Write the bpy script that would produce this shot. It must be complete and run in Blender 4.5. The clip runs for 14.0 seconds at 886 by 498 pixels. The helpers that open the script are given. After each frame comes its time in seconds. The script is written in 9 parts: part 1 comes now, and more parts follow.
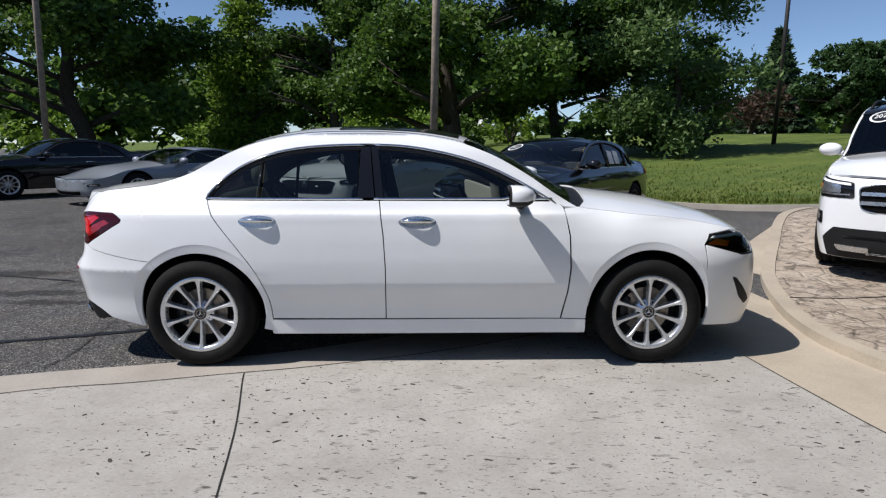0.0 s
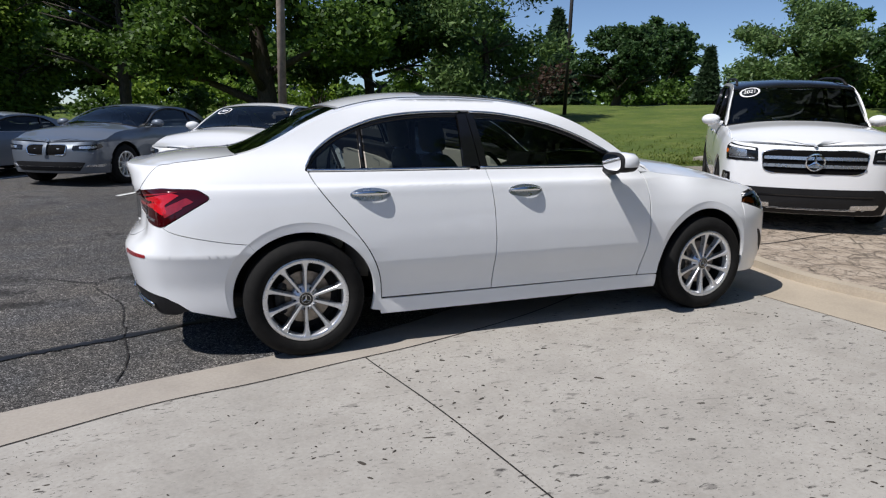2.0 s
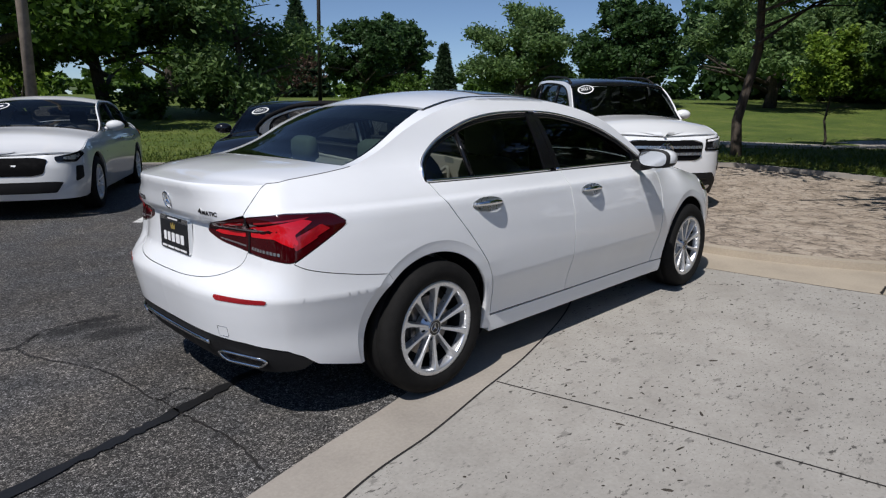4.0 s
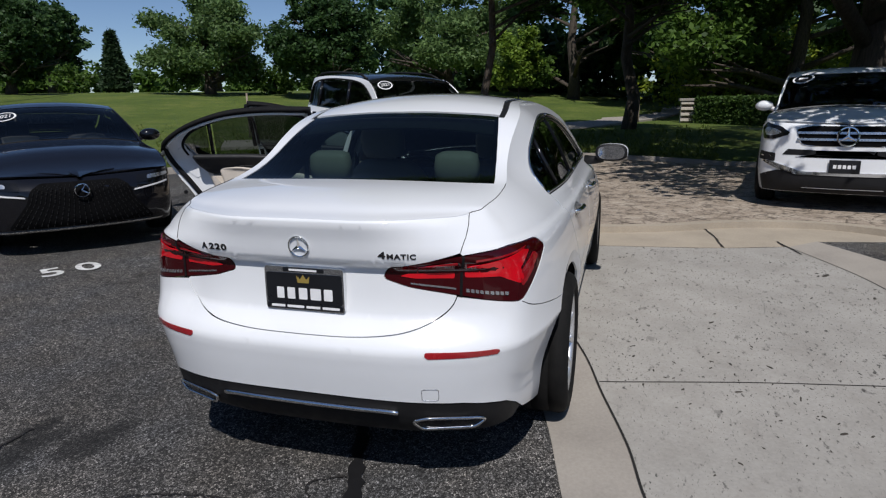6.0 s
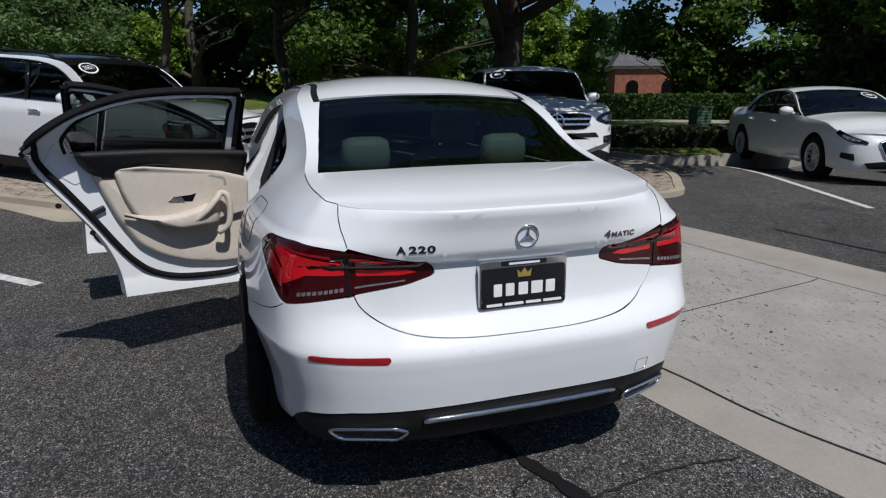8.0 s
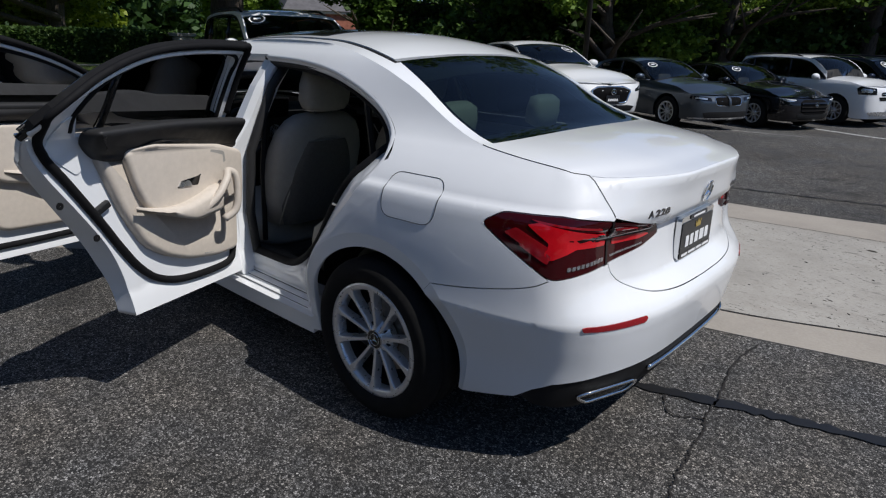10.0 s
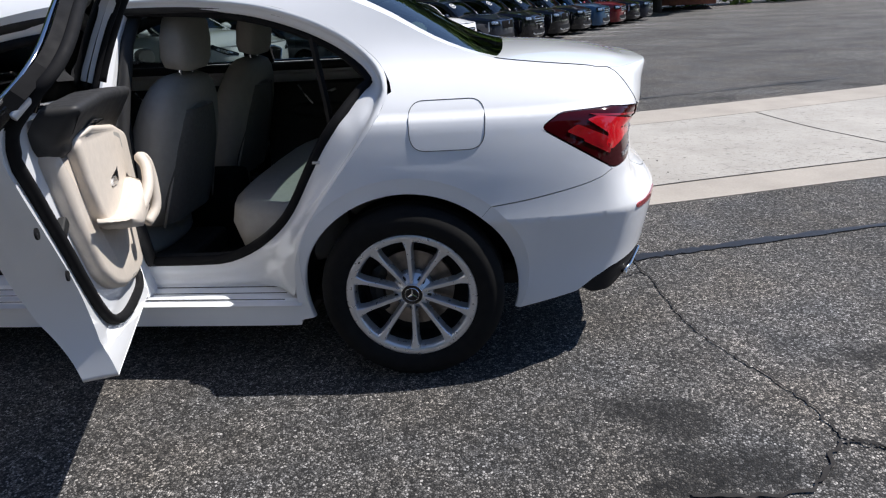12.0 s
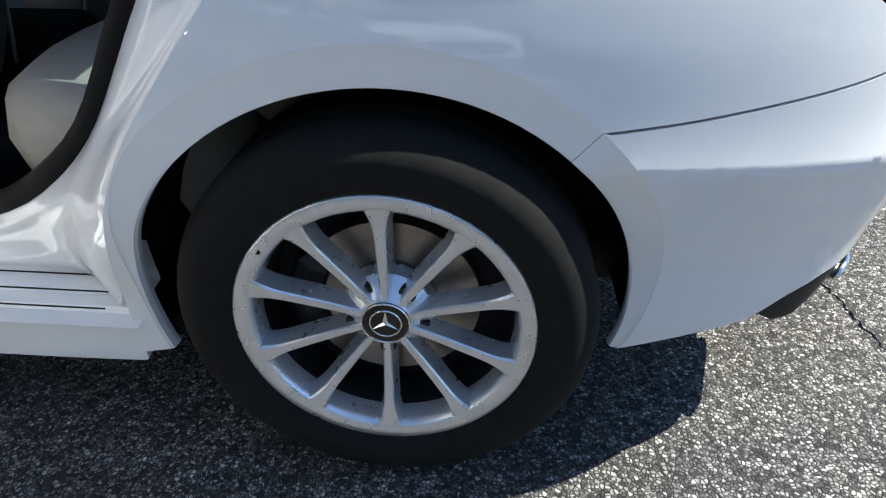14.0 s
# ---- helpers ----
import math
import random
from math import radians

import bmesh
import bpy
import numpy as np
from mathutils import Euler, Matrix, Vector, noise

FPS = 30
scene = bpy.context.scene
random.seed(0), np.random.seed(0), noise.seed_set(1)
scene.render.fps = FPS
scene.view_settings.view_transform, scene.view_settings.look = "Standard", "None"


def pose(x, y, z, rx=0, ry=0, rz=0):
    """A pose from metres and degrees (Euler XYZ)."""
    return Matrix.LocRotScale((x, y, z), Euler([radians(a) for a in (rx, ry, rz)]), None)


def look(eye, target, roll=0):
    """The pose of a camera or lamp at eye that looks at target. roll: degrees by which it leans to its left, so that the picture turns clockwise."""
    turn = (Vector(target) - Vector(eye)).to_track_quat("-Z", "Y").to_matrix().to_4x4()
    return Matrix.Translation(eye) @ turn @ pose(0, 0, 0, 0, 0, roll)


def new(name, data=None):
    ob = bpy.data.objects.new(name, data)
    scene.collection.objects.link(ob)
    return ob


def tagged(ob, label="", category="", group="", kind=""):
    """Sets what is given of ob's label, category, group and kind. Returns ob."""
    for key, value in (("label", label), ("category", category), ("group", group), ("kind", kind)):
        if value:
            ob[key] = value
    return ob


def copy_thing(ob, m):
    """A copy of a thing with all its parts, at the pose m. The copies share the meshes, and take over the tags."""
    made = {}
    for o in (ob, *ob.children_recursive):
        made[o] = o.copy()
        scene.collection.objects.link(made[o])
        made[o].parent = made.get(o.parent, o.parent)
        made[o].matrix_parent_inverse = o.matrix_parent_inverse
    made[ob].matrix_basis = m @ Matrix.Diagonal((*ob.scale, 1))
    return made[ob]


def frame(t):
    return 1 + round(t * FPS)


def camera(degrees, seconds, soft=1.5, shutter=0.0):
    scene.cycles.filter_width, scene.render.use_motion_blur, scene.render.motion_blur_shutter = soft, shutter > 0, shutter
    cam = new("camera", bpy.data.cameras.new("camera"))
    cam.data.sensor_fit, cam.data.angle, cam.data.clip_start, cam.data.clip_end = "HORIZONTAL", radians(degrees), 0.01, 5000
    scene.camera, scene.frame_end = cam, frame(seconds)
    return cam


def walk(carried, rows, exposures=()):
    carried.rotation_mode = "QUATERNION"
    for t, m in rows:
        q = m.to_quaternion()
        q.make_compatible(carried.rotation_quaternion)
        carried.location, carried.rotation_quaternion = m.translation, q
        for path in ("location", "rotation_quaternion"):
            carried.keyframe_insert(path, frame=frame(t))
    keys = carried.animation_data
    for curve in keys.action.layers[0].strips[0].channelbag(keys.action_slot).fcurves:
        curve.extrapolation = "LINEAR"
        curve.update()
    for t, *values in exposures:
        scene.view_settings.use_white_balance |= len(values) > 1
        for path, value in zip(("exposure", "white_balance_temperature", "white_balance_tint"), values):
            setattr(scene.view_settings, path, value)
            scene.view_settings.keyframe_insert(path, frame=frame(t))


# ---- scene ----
cam = camera(70.9, 14.0, 1.2)
PATH = [
    (0, (1.377, -4.538, 1.319), (1.424, -2.565, 0.997), 0.1),
    (0.5, (0.898, -4.555, 1.305), (1.066, -2.589, 0.98), 0.2),
    (1, (0.424, -4.494, 1.296), (0.8, -2.558, 0.964), 0.3),
    (1.5, (-0.039, -4.388, 1.294), (0.496, -2.502, 0.9), 0.5),
    (2, (-0.461, -4.164, 1.302), (0.233, -2.335, 0.887), 0.6),
    (2.5, (-0.899, -3.945, 1.3), (-0.004, -2.2, 0.91), -1.0),
    (3, (-1.296, -3.645, 1.326), (-0.252, -1.985, 0.936), -1.4),
    (3.2, (-1.434, -3.502, 1.329), (-0.313, -1.896, 0.926), -0.6),
    (5.3, (-2.598, -1.734, 1.409), (-0.895, -0.789, 0.955), -0.7),
    (5.5, (-2.643, -1.547, 1.429), (-0.892, -0.695, 0.973), -0.4),
    (6, (-2.762, -1.082, 1.421), (-0.895, -0.534, 0.958), -1.0),
    (6.5, (-2.804, -0.61, 1.401), (-0.884, -0.276, 0.953), -1.1),
    (7, (-2.782, -0.098, 1.385), (-0.834, -0.144, 0.934), -1.7),
    (7.5, (-2.735, 0.391, 1.388), (-0.817, 0.074, 0.92), -1.3),
    (8, (-2.62, 0.864, 1.386), (-0.781, 0.255, 0.892), -0.2),
    (8.2, (-2.57, 1.055, 1.376), (-0.774, 0.319, 0.893), -0.9),
    (10.3, (-1.405, 2.481, 1.44), (-0.314, 0.931, 0.803), 1.8),
    (10.5, (-1.259, 2.586, 1.43), (-0.291, 0.953, 0.8), 1.4),
    (11, (-0.912, 2.802, 1.408), (-0.189, 1.059, 0.746), 0.8),
    (11.5, (-0.569, 2.857, 1.356), (-0.101, 1.054, 0.629), -0.2),
    (12, (-0.325, 2.816, 1.282), (-0.13, 0.969, 0.54), -3.3),
    (12.5, (-0.221, 2.532, 1.168), (-0.145, 0.714, 0.338), -2.1),
    (13, (-0.158, 2.177, 1.103), (-0.099, 0.397, 0.192), -1.3),
    (13.5, (-0.121, 1.856, 1.021), (-0.066, 0.122, 0.026), -0.5),
    (14, (-0.143, 1.598, 0.935), (-0.018, -0.086, -0.137), 0.2),
]
walk(cam, [(t, look(eye, target, roll)) for t, eye, target, roll in PATH], exposures=[(0.0, 0.26, 6400, 12), (1.5, 0.27, 6400, 12), (2.5, 0.03, 6390, 12), (3.0, -0.02, 6380, 12), (6.0, -0.26, 6320, 12), (8.2, -0.28, 6300, 10), (10.5, 0.0, 6350, 11), (11.0, 0.2, 6350, 11), (12.0, 0.62, 6400, 12), (12.5, 0.86, 6400, 12), (13.0, 1.2, 6500, 8), (14.0, 1.68, 6550, 5)])

# ---- light ----
LIGHT_TO = Vector((0.66, 0.17, -1.0)).normalized()
world = bpy.data.worlds.new("sky")
scene.world = world
world.use_nodes = True
wn = world.node_tree.nodes
sky_node = wn.new("ShaderNodeTexSky")
sky_node.sky_type = 'NISHITA'
sky_node.sun_disc = False
sky_node.sun_elevation = math.asin(-LIGHT_TO.z)
sky_node.sun_rotation = math.atan2(-LIGHT_TO.x, -LIGHT_TO.y)
sky_node.air_density = 0.7
sky_node.dust_density = 0.1
sky_node.ozone_density = 3.5
world.node_tree.links.new(sky_node.outputs[0], wn["Background"].inputs[0])
wn["Background"].inputs[1].default_value = 0.095
sun_data = bpy.data.lights.new("sun", 'SUN')
sun_data.energy, sun_data.angle, sun_data.color = 4.3, radians(0.53), (1.0, 0.965, 0.91)
sun = new("sun", sun_data)
sun.matrix_world = look((0, 0, 30), Vector((0, 0, 30)) + LIGHT_TO)

# ---- materials ----
class NT:
    """Small builder of node materials."""

    def __init__(self, name):
        self.mat = bpy.data.materials.new(name)
        self.mat.use_nodes = True
        self.t = self.mat.node_tree
        self.b = self.t.nodes["Principled BSDF"]

    def set(self, **kw):
        names = {"rough": "Roughness", "metal": "Metallic", "coat": "Coat Weight", "coat_rough": "Coat Roughness", "spec": "Specular IOR Level",
                 "trans": "Transmission Weight", "ior": "IOR", "sheen": "Sheen Weight", "alpha": "Alpha", "sss": "Subsurface Weight"}
        for k, v in kw.items():
            if k == "color":
                self.b.inputs["Base Color"].default_value = (*v, 1)
            else:
                self.b.inputs[names[k]].default_value = v
        return self

    def node(self, kind, **kw):
        n = self.t.nodes.new(kind)
        for k, v in kw.items():
            n.inputs[k].default_value = v
        return n

    def link(self, a, b):
        self.t.links.new(a, b)

    def coords(self, kind="Object"):
        return self.t.nodes.new("ShaderNodeTexCoord").outputs[kind]

    def position(self):
        return self.t.nodes.new("ShaderNodeNewGeometry").outputs["Position"]

    def noise(self, vec, scale, detail=4.0, rough=0.6):
        n = self.node("ShaderNodeTexNoise", Scale=scale, Detail=detail, Roughness=rough)
        self.link(vec, n.inputs["Vector"])
        return n.outputs["Fac"]

    def vor(self, vec, scale, feature='F1', out="Distance", rand=1.0):
        n = self.node("ShaderNodeTexVoronoi", Scale=scale, Randomness=rand)
        n.feature = feature
        self.link(vec, n.inputs["Vector"])
        return n.outputs[out]

    def ramp(self, fac, stops):
        n = self.t.nodes.new("ShaderNodeValToRGB")
        els = n.color_ramp.elements
        while len(els) < len(stops):
            els.new(0.5)
        for e, (p, c) in zip(els, stops):
            e.position = p
            e.color = (*c, 1) if isinstance(c, tuple) else (c, c, c, 1)
        self.link(fac, n.inputs[0])
        return n.outputs[0]

    def mix(self, fac, a, b, mode='MIX'):
        n = self.t.nodes.new("ShaderNodeMix")
        n.data_type, n.blend_type = 'RGBA', mode
        for s, v in ((n.inputs[0], fac), (n.inputs[6], a), (n.inputs[7], b)):
            if isinstance(v, (int, float)):
                s.default_value = v if s.type == 'VALUE' else (v, v, v, 1)
            elif isinstance(v, tuple):
                s.default_value = (*v, 1)
            else:
                self.link(v, s)
        return n.outputs[2]

    def math(self, op, a, b=0.0):
        n = self.t.nodes.new("ShaderNodeMath")
        n.operation = op
        for s, v in zip(n.inputs, (a, b)):
            if isinstance(v, (int, float)):
                s.default_value = v
            else:
                self.link(v, s)
        return n.outputs[0]

    def spot(self, vec, x, y, rx, ry):
        """Way from the middle of an oval mark on the ground; 1 at its rim."""
        n = self.node("ShaderNodeMapping", Location=(-x / rx, -y / ry, 0.0), Scale=(1 / rx, 1 / ry, 0.0))
        self.link(vec, n.inputs["Vector"])
        d = self.t.nodes.new("ShaderNodeVectorMath")
        d.operation = 'LENGTH'
        self.link(n.outputs[0], d.inputs[0])
        return d.outputs["Value"]

    def color(self, sock):
        self.link(sock, self.b.inputs["Base Color"])
        return self

    def rough(self, sock):
        self.link(sock, self.b.inputs["Roughness"])
        return self

    def bump(self, height, strength=0.3, distance=0.01):
        n = self.node("ShaderNodeBump", Strength=strength, Distance=distance)
        self.link(height, n.inputs["Height"])
        self.link(n.outputs[0], self.b.inputs["Normal"])
        return self


def plain(name, color, rough=0.5, metal=0.0, var=0.12, scale=9.0, bump=0.0, **kw):
    """A surface with a little unevenness in colour and gloss."""
    m = NT(name).set(rough=rough, metal=metal, **kw)
    v = m.coords()
    n = m.noise(v, scale)
    lo = tuple(c * (1 - var) for c in color)
    hi = tuple(min(1, c * (1 + var)) for c in color)
    m.color(m.ramp(n, [(0.3, lo), (0.7, hi)]))
    m.rough(m.ramp(m.noise(v, scale * 2.3), [(0.3, max(0.02, rough * 0.85)), (0.7, min(1, rough * 1.15))]))
    if bump:
        m.bump(m.noise(v, scale * 12, 3), bump, 0.002)
    return m.mat


def car_paint(name, color, metal=0.0, rough=0.32, flake=0.0):
    m = NT(name).set(rough=rough, metal=metal, coat=1.0, coat_rough=0.025, spec=0.15)
    v = m.coords()
    lo = tuple(c * 0.97 for c in color)
    m.color(m.ramp(m.noise(v, 2.5), [(0.35, lo), (0.65, color)]))
    if flake:
        m.rough(m.ramp(m.vor(v, 900, out="Distance"), [(0.0, rough * 0.6), (1.0, rough * 1.4)]))
    # light road dust on the clear coat
    m.link(m.ramp(m.noise(v, 14, 6), [(0.4, 0.015), (0.75, 0.05)]), m.b.inputs["Coat Roughness"])
    return m.mat


def glass(name, tint, rough=0.0):
    """Thin automotive glass: tinted see-through with a mirror reflection."""
    mat = bpy.data.materials.new(name)
    mat.use_nodes = True
    t = mat.node_tree
    t.nodes.remove(t.nodes["Principled BSDF"])
    tr = t.nodes.new("ShaderNodeBsdfTransparent")
    tr.inputs[0].default_value = (*tint, 1)
    gl = t.nodes.new("ShaderNodeBsdfGlossy")
    gl.inputs["Roughness"].default_value = rough
    fr = t.nodes.new("ShaderNodeFresnel")
    fr.inputs[0].default_value = 1.55
    mx = t.nodes.new("ShaderNodeMixShader")
    for a, b in ((fr.outputs[0], mx.inputs[0]), (tr.outputs[0], mx.inputs[1]), (gl.outputs[0], mx.inputs[2]), (mx.outputs[0], t.nodes["Material Output"].inputs[0])):
        t.links.new(a, b)
    return mat


M = {}
M["white"] = car_paint("white_paint", (0.83, 0.845, 0.86))
M["white_b"] = car_paint("white_paint_b", (0.76, 0.77, 0.77))
M["black_paint"] = car_paint("black_paint", (0.006, 0.006, 0.008), rough=0.2)
M["navy_paint"] = car_paint("navy_paint", (0.012, 0.016, 0.03), metal=0.3, rough=0.3)
M["grey_paint"] = car_paint("grey_paint", (0.07, 0.085, 0.105), metal=0.7, rough=0.35)
M["silver_paint"] = car_paint("silver_paint", (0.27, 0.295, 0.325), metal=0.30, rough=0.42)
M["blue_paint"] = car_paint("blue_paint", (0.04, 0.10, 0.19), metal=0.5, rough=0.35)
M["red_paint"] = car_paint("red_paint", (0.16, 0.01, 0.014), metal=0.3, rough=0.3)
M["glass"] = glass("window_glass", (0.10, 0.115, 0.125))
M["glass_front"] = glass("clear_window_glass", (0.30, 0.34, 0.35))
M["door_glass"] = glass("tinted_door_glass", (0.19, 0.225, 0.215))
M["door_glass_front"] = glass("green_door_glass", (0.24, 0.29, 0.275))
# grey-blue silver, darkened in the paint because the coupe stands in shade
M["shaded_blue_silver"] = car_paint("shaded_blue_silver", (0.15, 0.172, 0.205), metal=0.35, rough=0.38)
M["screen_glass"] = glass("windscreen_glass", (0.45, 0.50, 0.50))
M["rear_glass"] = glass("rear_window_glass", (0.24, 0.325, 0.315))
M["lens"] = glass("clear_lens", (0.85, 0.87, 0.88))
M["black_gloss"] = plain("black_gloss_trim", (0.008, 0.008, 0.009), 0.12)
M["black_plastic"] = plain("black_plastic", (0.014, 0.014, 0.015), 0.55, bump=0.15)
M["black_plastic"].node_tree.nodes["Principled BSDF"].inputs["Specular IOR Level"].default_value = 0.2
# black mesh as one flat colour, with the shade of its cavities included
M["grille"] = plain("black_shaded_grille_mesh", (0.004, 0.004, 0.0045), 0.85, spec=0.08)
M["rubber"] = plain("rubber_seal", (0.009, 0.009, 0.010), 0.75, spec=0.15)
M["chrome"] = plain("chrome", (0.78, 0.79, 0.80), 0.08, 1.0, var=0.03)
M["satin"] = plain("satin_alloy", (0.62, 0.63, 0.65), 0.28, 0.9, var=0.05)
M["rim"] = plain("silver_wheel_paint", (0.70, 0.715, 0.74), 0.30, 0.75, var=0.05, scale=20, coat=0.5)
M["dark_metal"] = plain("dark_metal", (0.05, 0.05, 0.05), 0.5, 0.8)
M["disc"] = plain("brake_disc_steel", (0.28, 0.25, 0.22), 0.4, 0.9, var=0.25, scale=30)
M["beige"] = plain("macchiato_beige_leatherette", (0.60, 0.535, 0.46), 0.55, var=0.05, scale=40, bump=0.12)
# beige seats toned to grey: the cabin's shade is in this colour
M["seat_shade_grey"] = plain("warm_grey_shaded_upholstery", (0.335, 0.32, 0.292), 0.6, var=0.06, scale=30, bump=0.12)
M["dark_trim"] = plain("dark_interior_trim", (0.018, 0.018, 0.019), 0.65, bump=0.1)
M["net"] = plain("grey_net_fabric", (0.115, 0.11, 0.102), 0.8, scale=60, bump=0.4)
M["carpet"] = plain("black_carpet", (0.007, 0.007, 0.007), 0.95, bump=0.5, spec=0.15)
M["headliner"] = plain("light_headliner", (0.45, 0.43, 0.40), 0.9)
M["amber"] = plain("amber_reflector", (0.75, 0.16, 0.01), 0.25, coat=1.0)
M["white_mark"] = plain("white_print", (0.85, 0.85, 0.85), 0.5)
M["gold"] = plain("gold_print", (0.62, 0.45, 0.12), 0.4, 0.6)
M["plate_black"] = plain("black_plate", (0.010, 0.011, 0.014), 0.3)
M["badge_dark"] = plain("dark_chrome_badge", (0.16, 0.16, 0.17), 0.2, 1.0)


def red_lens():
    m = NT("red_lamp_lens").set(rough=0.12, coat=1.0, coat_rough=0.02)
    v = m.coords()
    m.color(m.ramp(m.noise(v, 30), [(0.3, (0.26, 0.004, 0.010)), (0.7, (0.36, 0.008, 0.014))]))
    return m.mat


M["red_lens"] = red_lens()
M["red_dark"] = plain("smoked_red_lens", (0.040, 0.0012, 0.003), 0.05, spec=0.2, coat=0.45)
M["red_bright"] = plain("bright_red_light_guide", (0.60, 0.004, 0.012), 0.15, coat=1.0)
M["reflector_red"] = plain("red_reflector", (0.32, 0.006, 0.012), 0.25, coat=1.0)


def tyre_mat():
    m = NT("tyre_rubber").set(rough=0.85, spec=0.25)
    v = m.coords()
    m.color(m.ramp(m.noise(v, 25, 5), [(0.3, (0.005, 0.005, 0.005)), (0.75, (0.011, 0.0105, 0.010))]))
    m.bump(m.noise(v, 120, 2), 0.2, 0.002)
    return m.mat


M["tyre"] = tyre_mat()


def asphalt():
    m = NT("asphalt").set(rough=0.9)
    p = m.position()
    wob = m.mix(0.004, p, m.node("ShaderNodeTexNoise", Scale=60.0).outputs["Color"], 'ADD')
    cells = m.vor(wob, 128.0, out="Color")
    grey = m.t.nodes.new("ShaderNodeSeparateColor")
    m.link(cells, grey.inputs[0])
    gap = m.ramp(m.vor(wob, 128.0, 'DISTANCE_TO_EDGE'), [(0.03, 0.03), (0.20, 1.0)])
    stones = m.ramp(grey.outputs[0], [(0.0, 0.02), (0.30, 0.06), (0.55, 0.20), (0.80, 0.36), (1.0, 0.60)])
    stones = m.mix(1.0, stones, gap, 'MULTIPLY')
    fine = m.vor(p, 260.0, out="Color")
    fines = m.ramp(fine, [(0.0, 0.006), (0.55, 0.04), (1.0, 0.34)])
    both = m.mix(m.ramp(m.noise(p, 45, 2), [(0.45, 0.05), (0.66, 0.7)]), stones, fines)
    # clusters of stripped stones
    both = m.mix(1.0, both, m.ramp(m.noise(p, 34, 3, 0.7), [(0.32, 0.62), (0.5, 0.97), (0.68, 1.42)]), 'MULTIPLY')
    both = m.mix(1.0, both, m.ramp(m.noise(p, 7, 4, 0.7), [(0.30, 0.74), (0.70, 1.26)]), 'MULTIPLY')
    # worn and darker stretches
    far = m.ramp(m.noise(p, 0.35, 6, 0.6), [(0.30, 0.50), (0.5, 0.88), (0.7, 1.22)])
    out = m.mix(1.0, both, far, 'MULTIPLY')
    tint = m.ramp(m.noise(p, 1.7, 4), [(0.35, (0.98, 0.97, 0.97)), (0.65, (1.10, 1.0, 0.88))])
    out = m.mix(1.0, out, tint, 'MULTIPLY')
    # oil stains with their own shapes
    st = m.ramp(m.noise(p, 1.1, 7, 0.66), [(0.56, 1.0), (0.68, 0.42)])
    out = m.mix(1.0, out, st, 'MULTIPLY')
    ragged = m.math('MULTIPLY', m.math('SUBTRACT', m.noise(p, 8, 6, 0.7), 0.5), 2.4)
    for x, y, rx, ry in ((-0.82, 1.10, 0.20, 0.13), (-0.97, 1.33, 0.32, 0.11), (-0.82, 1.43, 0.16, 0.08), (-2.3, 1.1, 0.7, 0.16), (-1.9, 0.75, 0.5, 0.12), (-2.9, 2.0, 0.6, 0.2)):
        d = m.math('ADD', m.spot(p, x, y, rx, ry), ragged)
        out = m.mix(1.0, out, m.ramp(d, [(0.55, 0.30), (0.98, 1.0)]), 'MULTIPLY')
    m.color(out)
    m.bump(m.mix(0.3, m.mix(1.0, cells, gap, 'MULTIPLY'), fine), 0.8, 0.007)
    return m.mat


M["asphalt"] = asphalt()


def concrete(name, base, dark, stains=True, scale=1.0):
    m = NT(name).set(rough=0.82)
    p = m.position()
    c = m.ramp(m.noise(p, 2.2 * scale, 8, 0.68), [(0.25, dark), (0.55, base), (0.85, tuple(min(1, k * 1.10) for k in base))])
    c = m.mix(1.0, c, m.ramp(m.noise(p, 60, 4), [(0.3, 0.90), (0.7, 1.06)]), 'MULTIPLY')
    c = m.mix(1.0, c, m.ramp(m.noise(p, 0.7, 3), [(0.3, 0.88), (0.7, 1.05)]), 'MULTIPLY')
    if stains:
        w = m.node("ShaderNodeMapping")
        w.inputs["Scale"].default_value = (1.0, 2.4, 1.0)
        w.inputs["Rotation"].default_value = (0, 0, 0.9)
        m.link(p, w.inputs[0])
        # bark crumbs and scuffs, thick in some stretches
        gate = m.ramp(m.noise(p, 1.1, 4), [(0.38, 0.30), (0.56, 1.0)])
        for sc, lo, hi, a in ((6.5, 0.595, 0.65, 0.5), (13.0, 0.622, 0.65, 0.85), (26.0, 0.625, 0.65, 0.95), (50.0, 0.64, 0.665, 0.9)):
            k = m.math('MULTIPLY', m.ramp(m.noise(w.outputs[0], sc, 5, 0.64), [(lo, 0.0), (hi, a)]), gate)
            c = m.mix(k, c, (0.055, 0.05, 0.045))
        c = m.mix(m.ramp(m.noise(p, 4.0, 5, 0.7), [(0.54, 0.0), (0.72, 0.28)]), c, (0.23, 0.20, 0.17))
        crack = m.vor(m.mix(0.06, p, m.node("ShaderNodeTexNoise", Scale=9.0).outputs["Color"]), 2.2, 'DISTANCE_TO_EDGE')
        g2 = m.ramp(m.noise(p, 1.3, 3), [(0.60, 0.0), (0.66, 0.6)])
        k2 = m.math('MULTIPLY', m.ramp(crack, [(0.0, 1.0), (0.012, 0.0)]), g2)
        c = m.mix(k2, c, (0.13, 0.12, 0.11))
    m.color(c)
    m.bump(m.noise(p, 45, 6), 0.25, 0.004)
    return m.mat


M["concrete"] = concrete("pale_concrete", (0.385, 0.365, 0.33), (0.305, 0.285, 0.255))
M["gutter"] = concrete("gutter_concrete", (0.37, 0.335, 0.29), (0.30, 0.27, 0.235), stains=False)
M["gutter_tan"] = concrete("tan_gutter_concrete", (0.42, 0.36, 0.28), (0.35, 0.30, 0.235), stains=False)
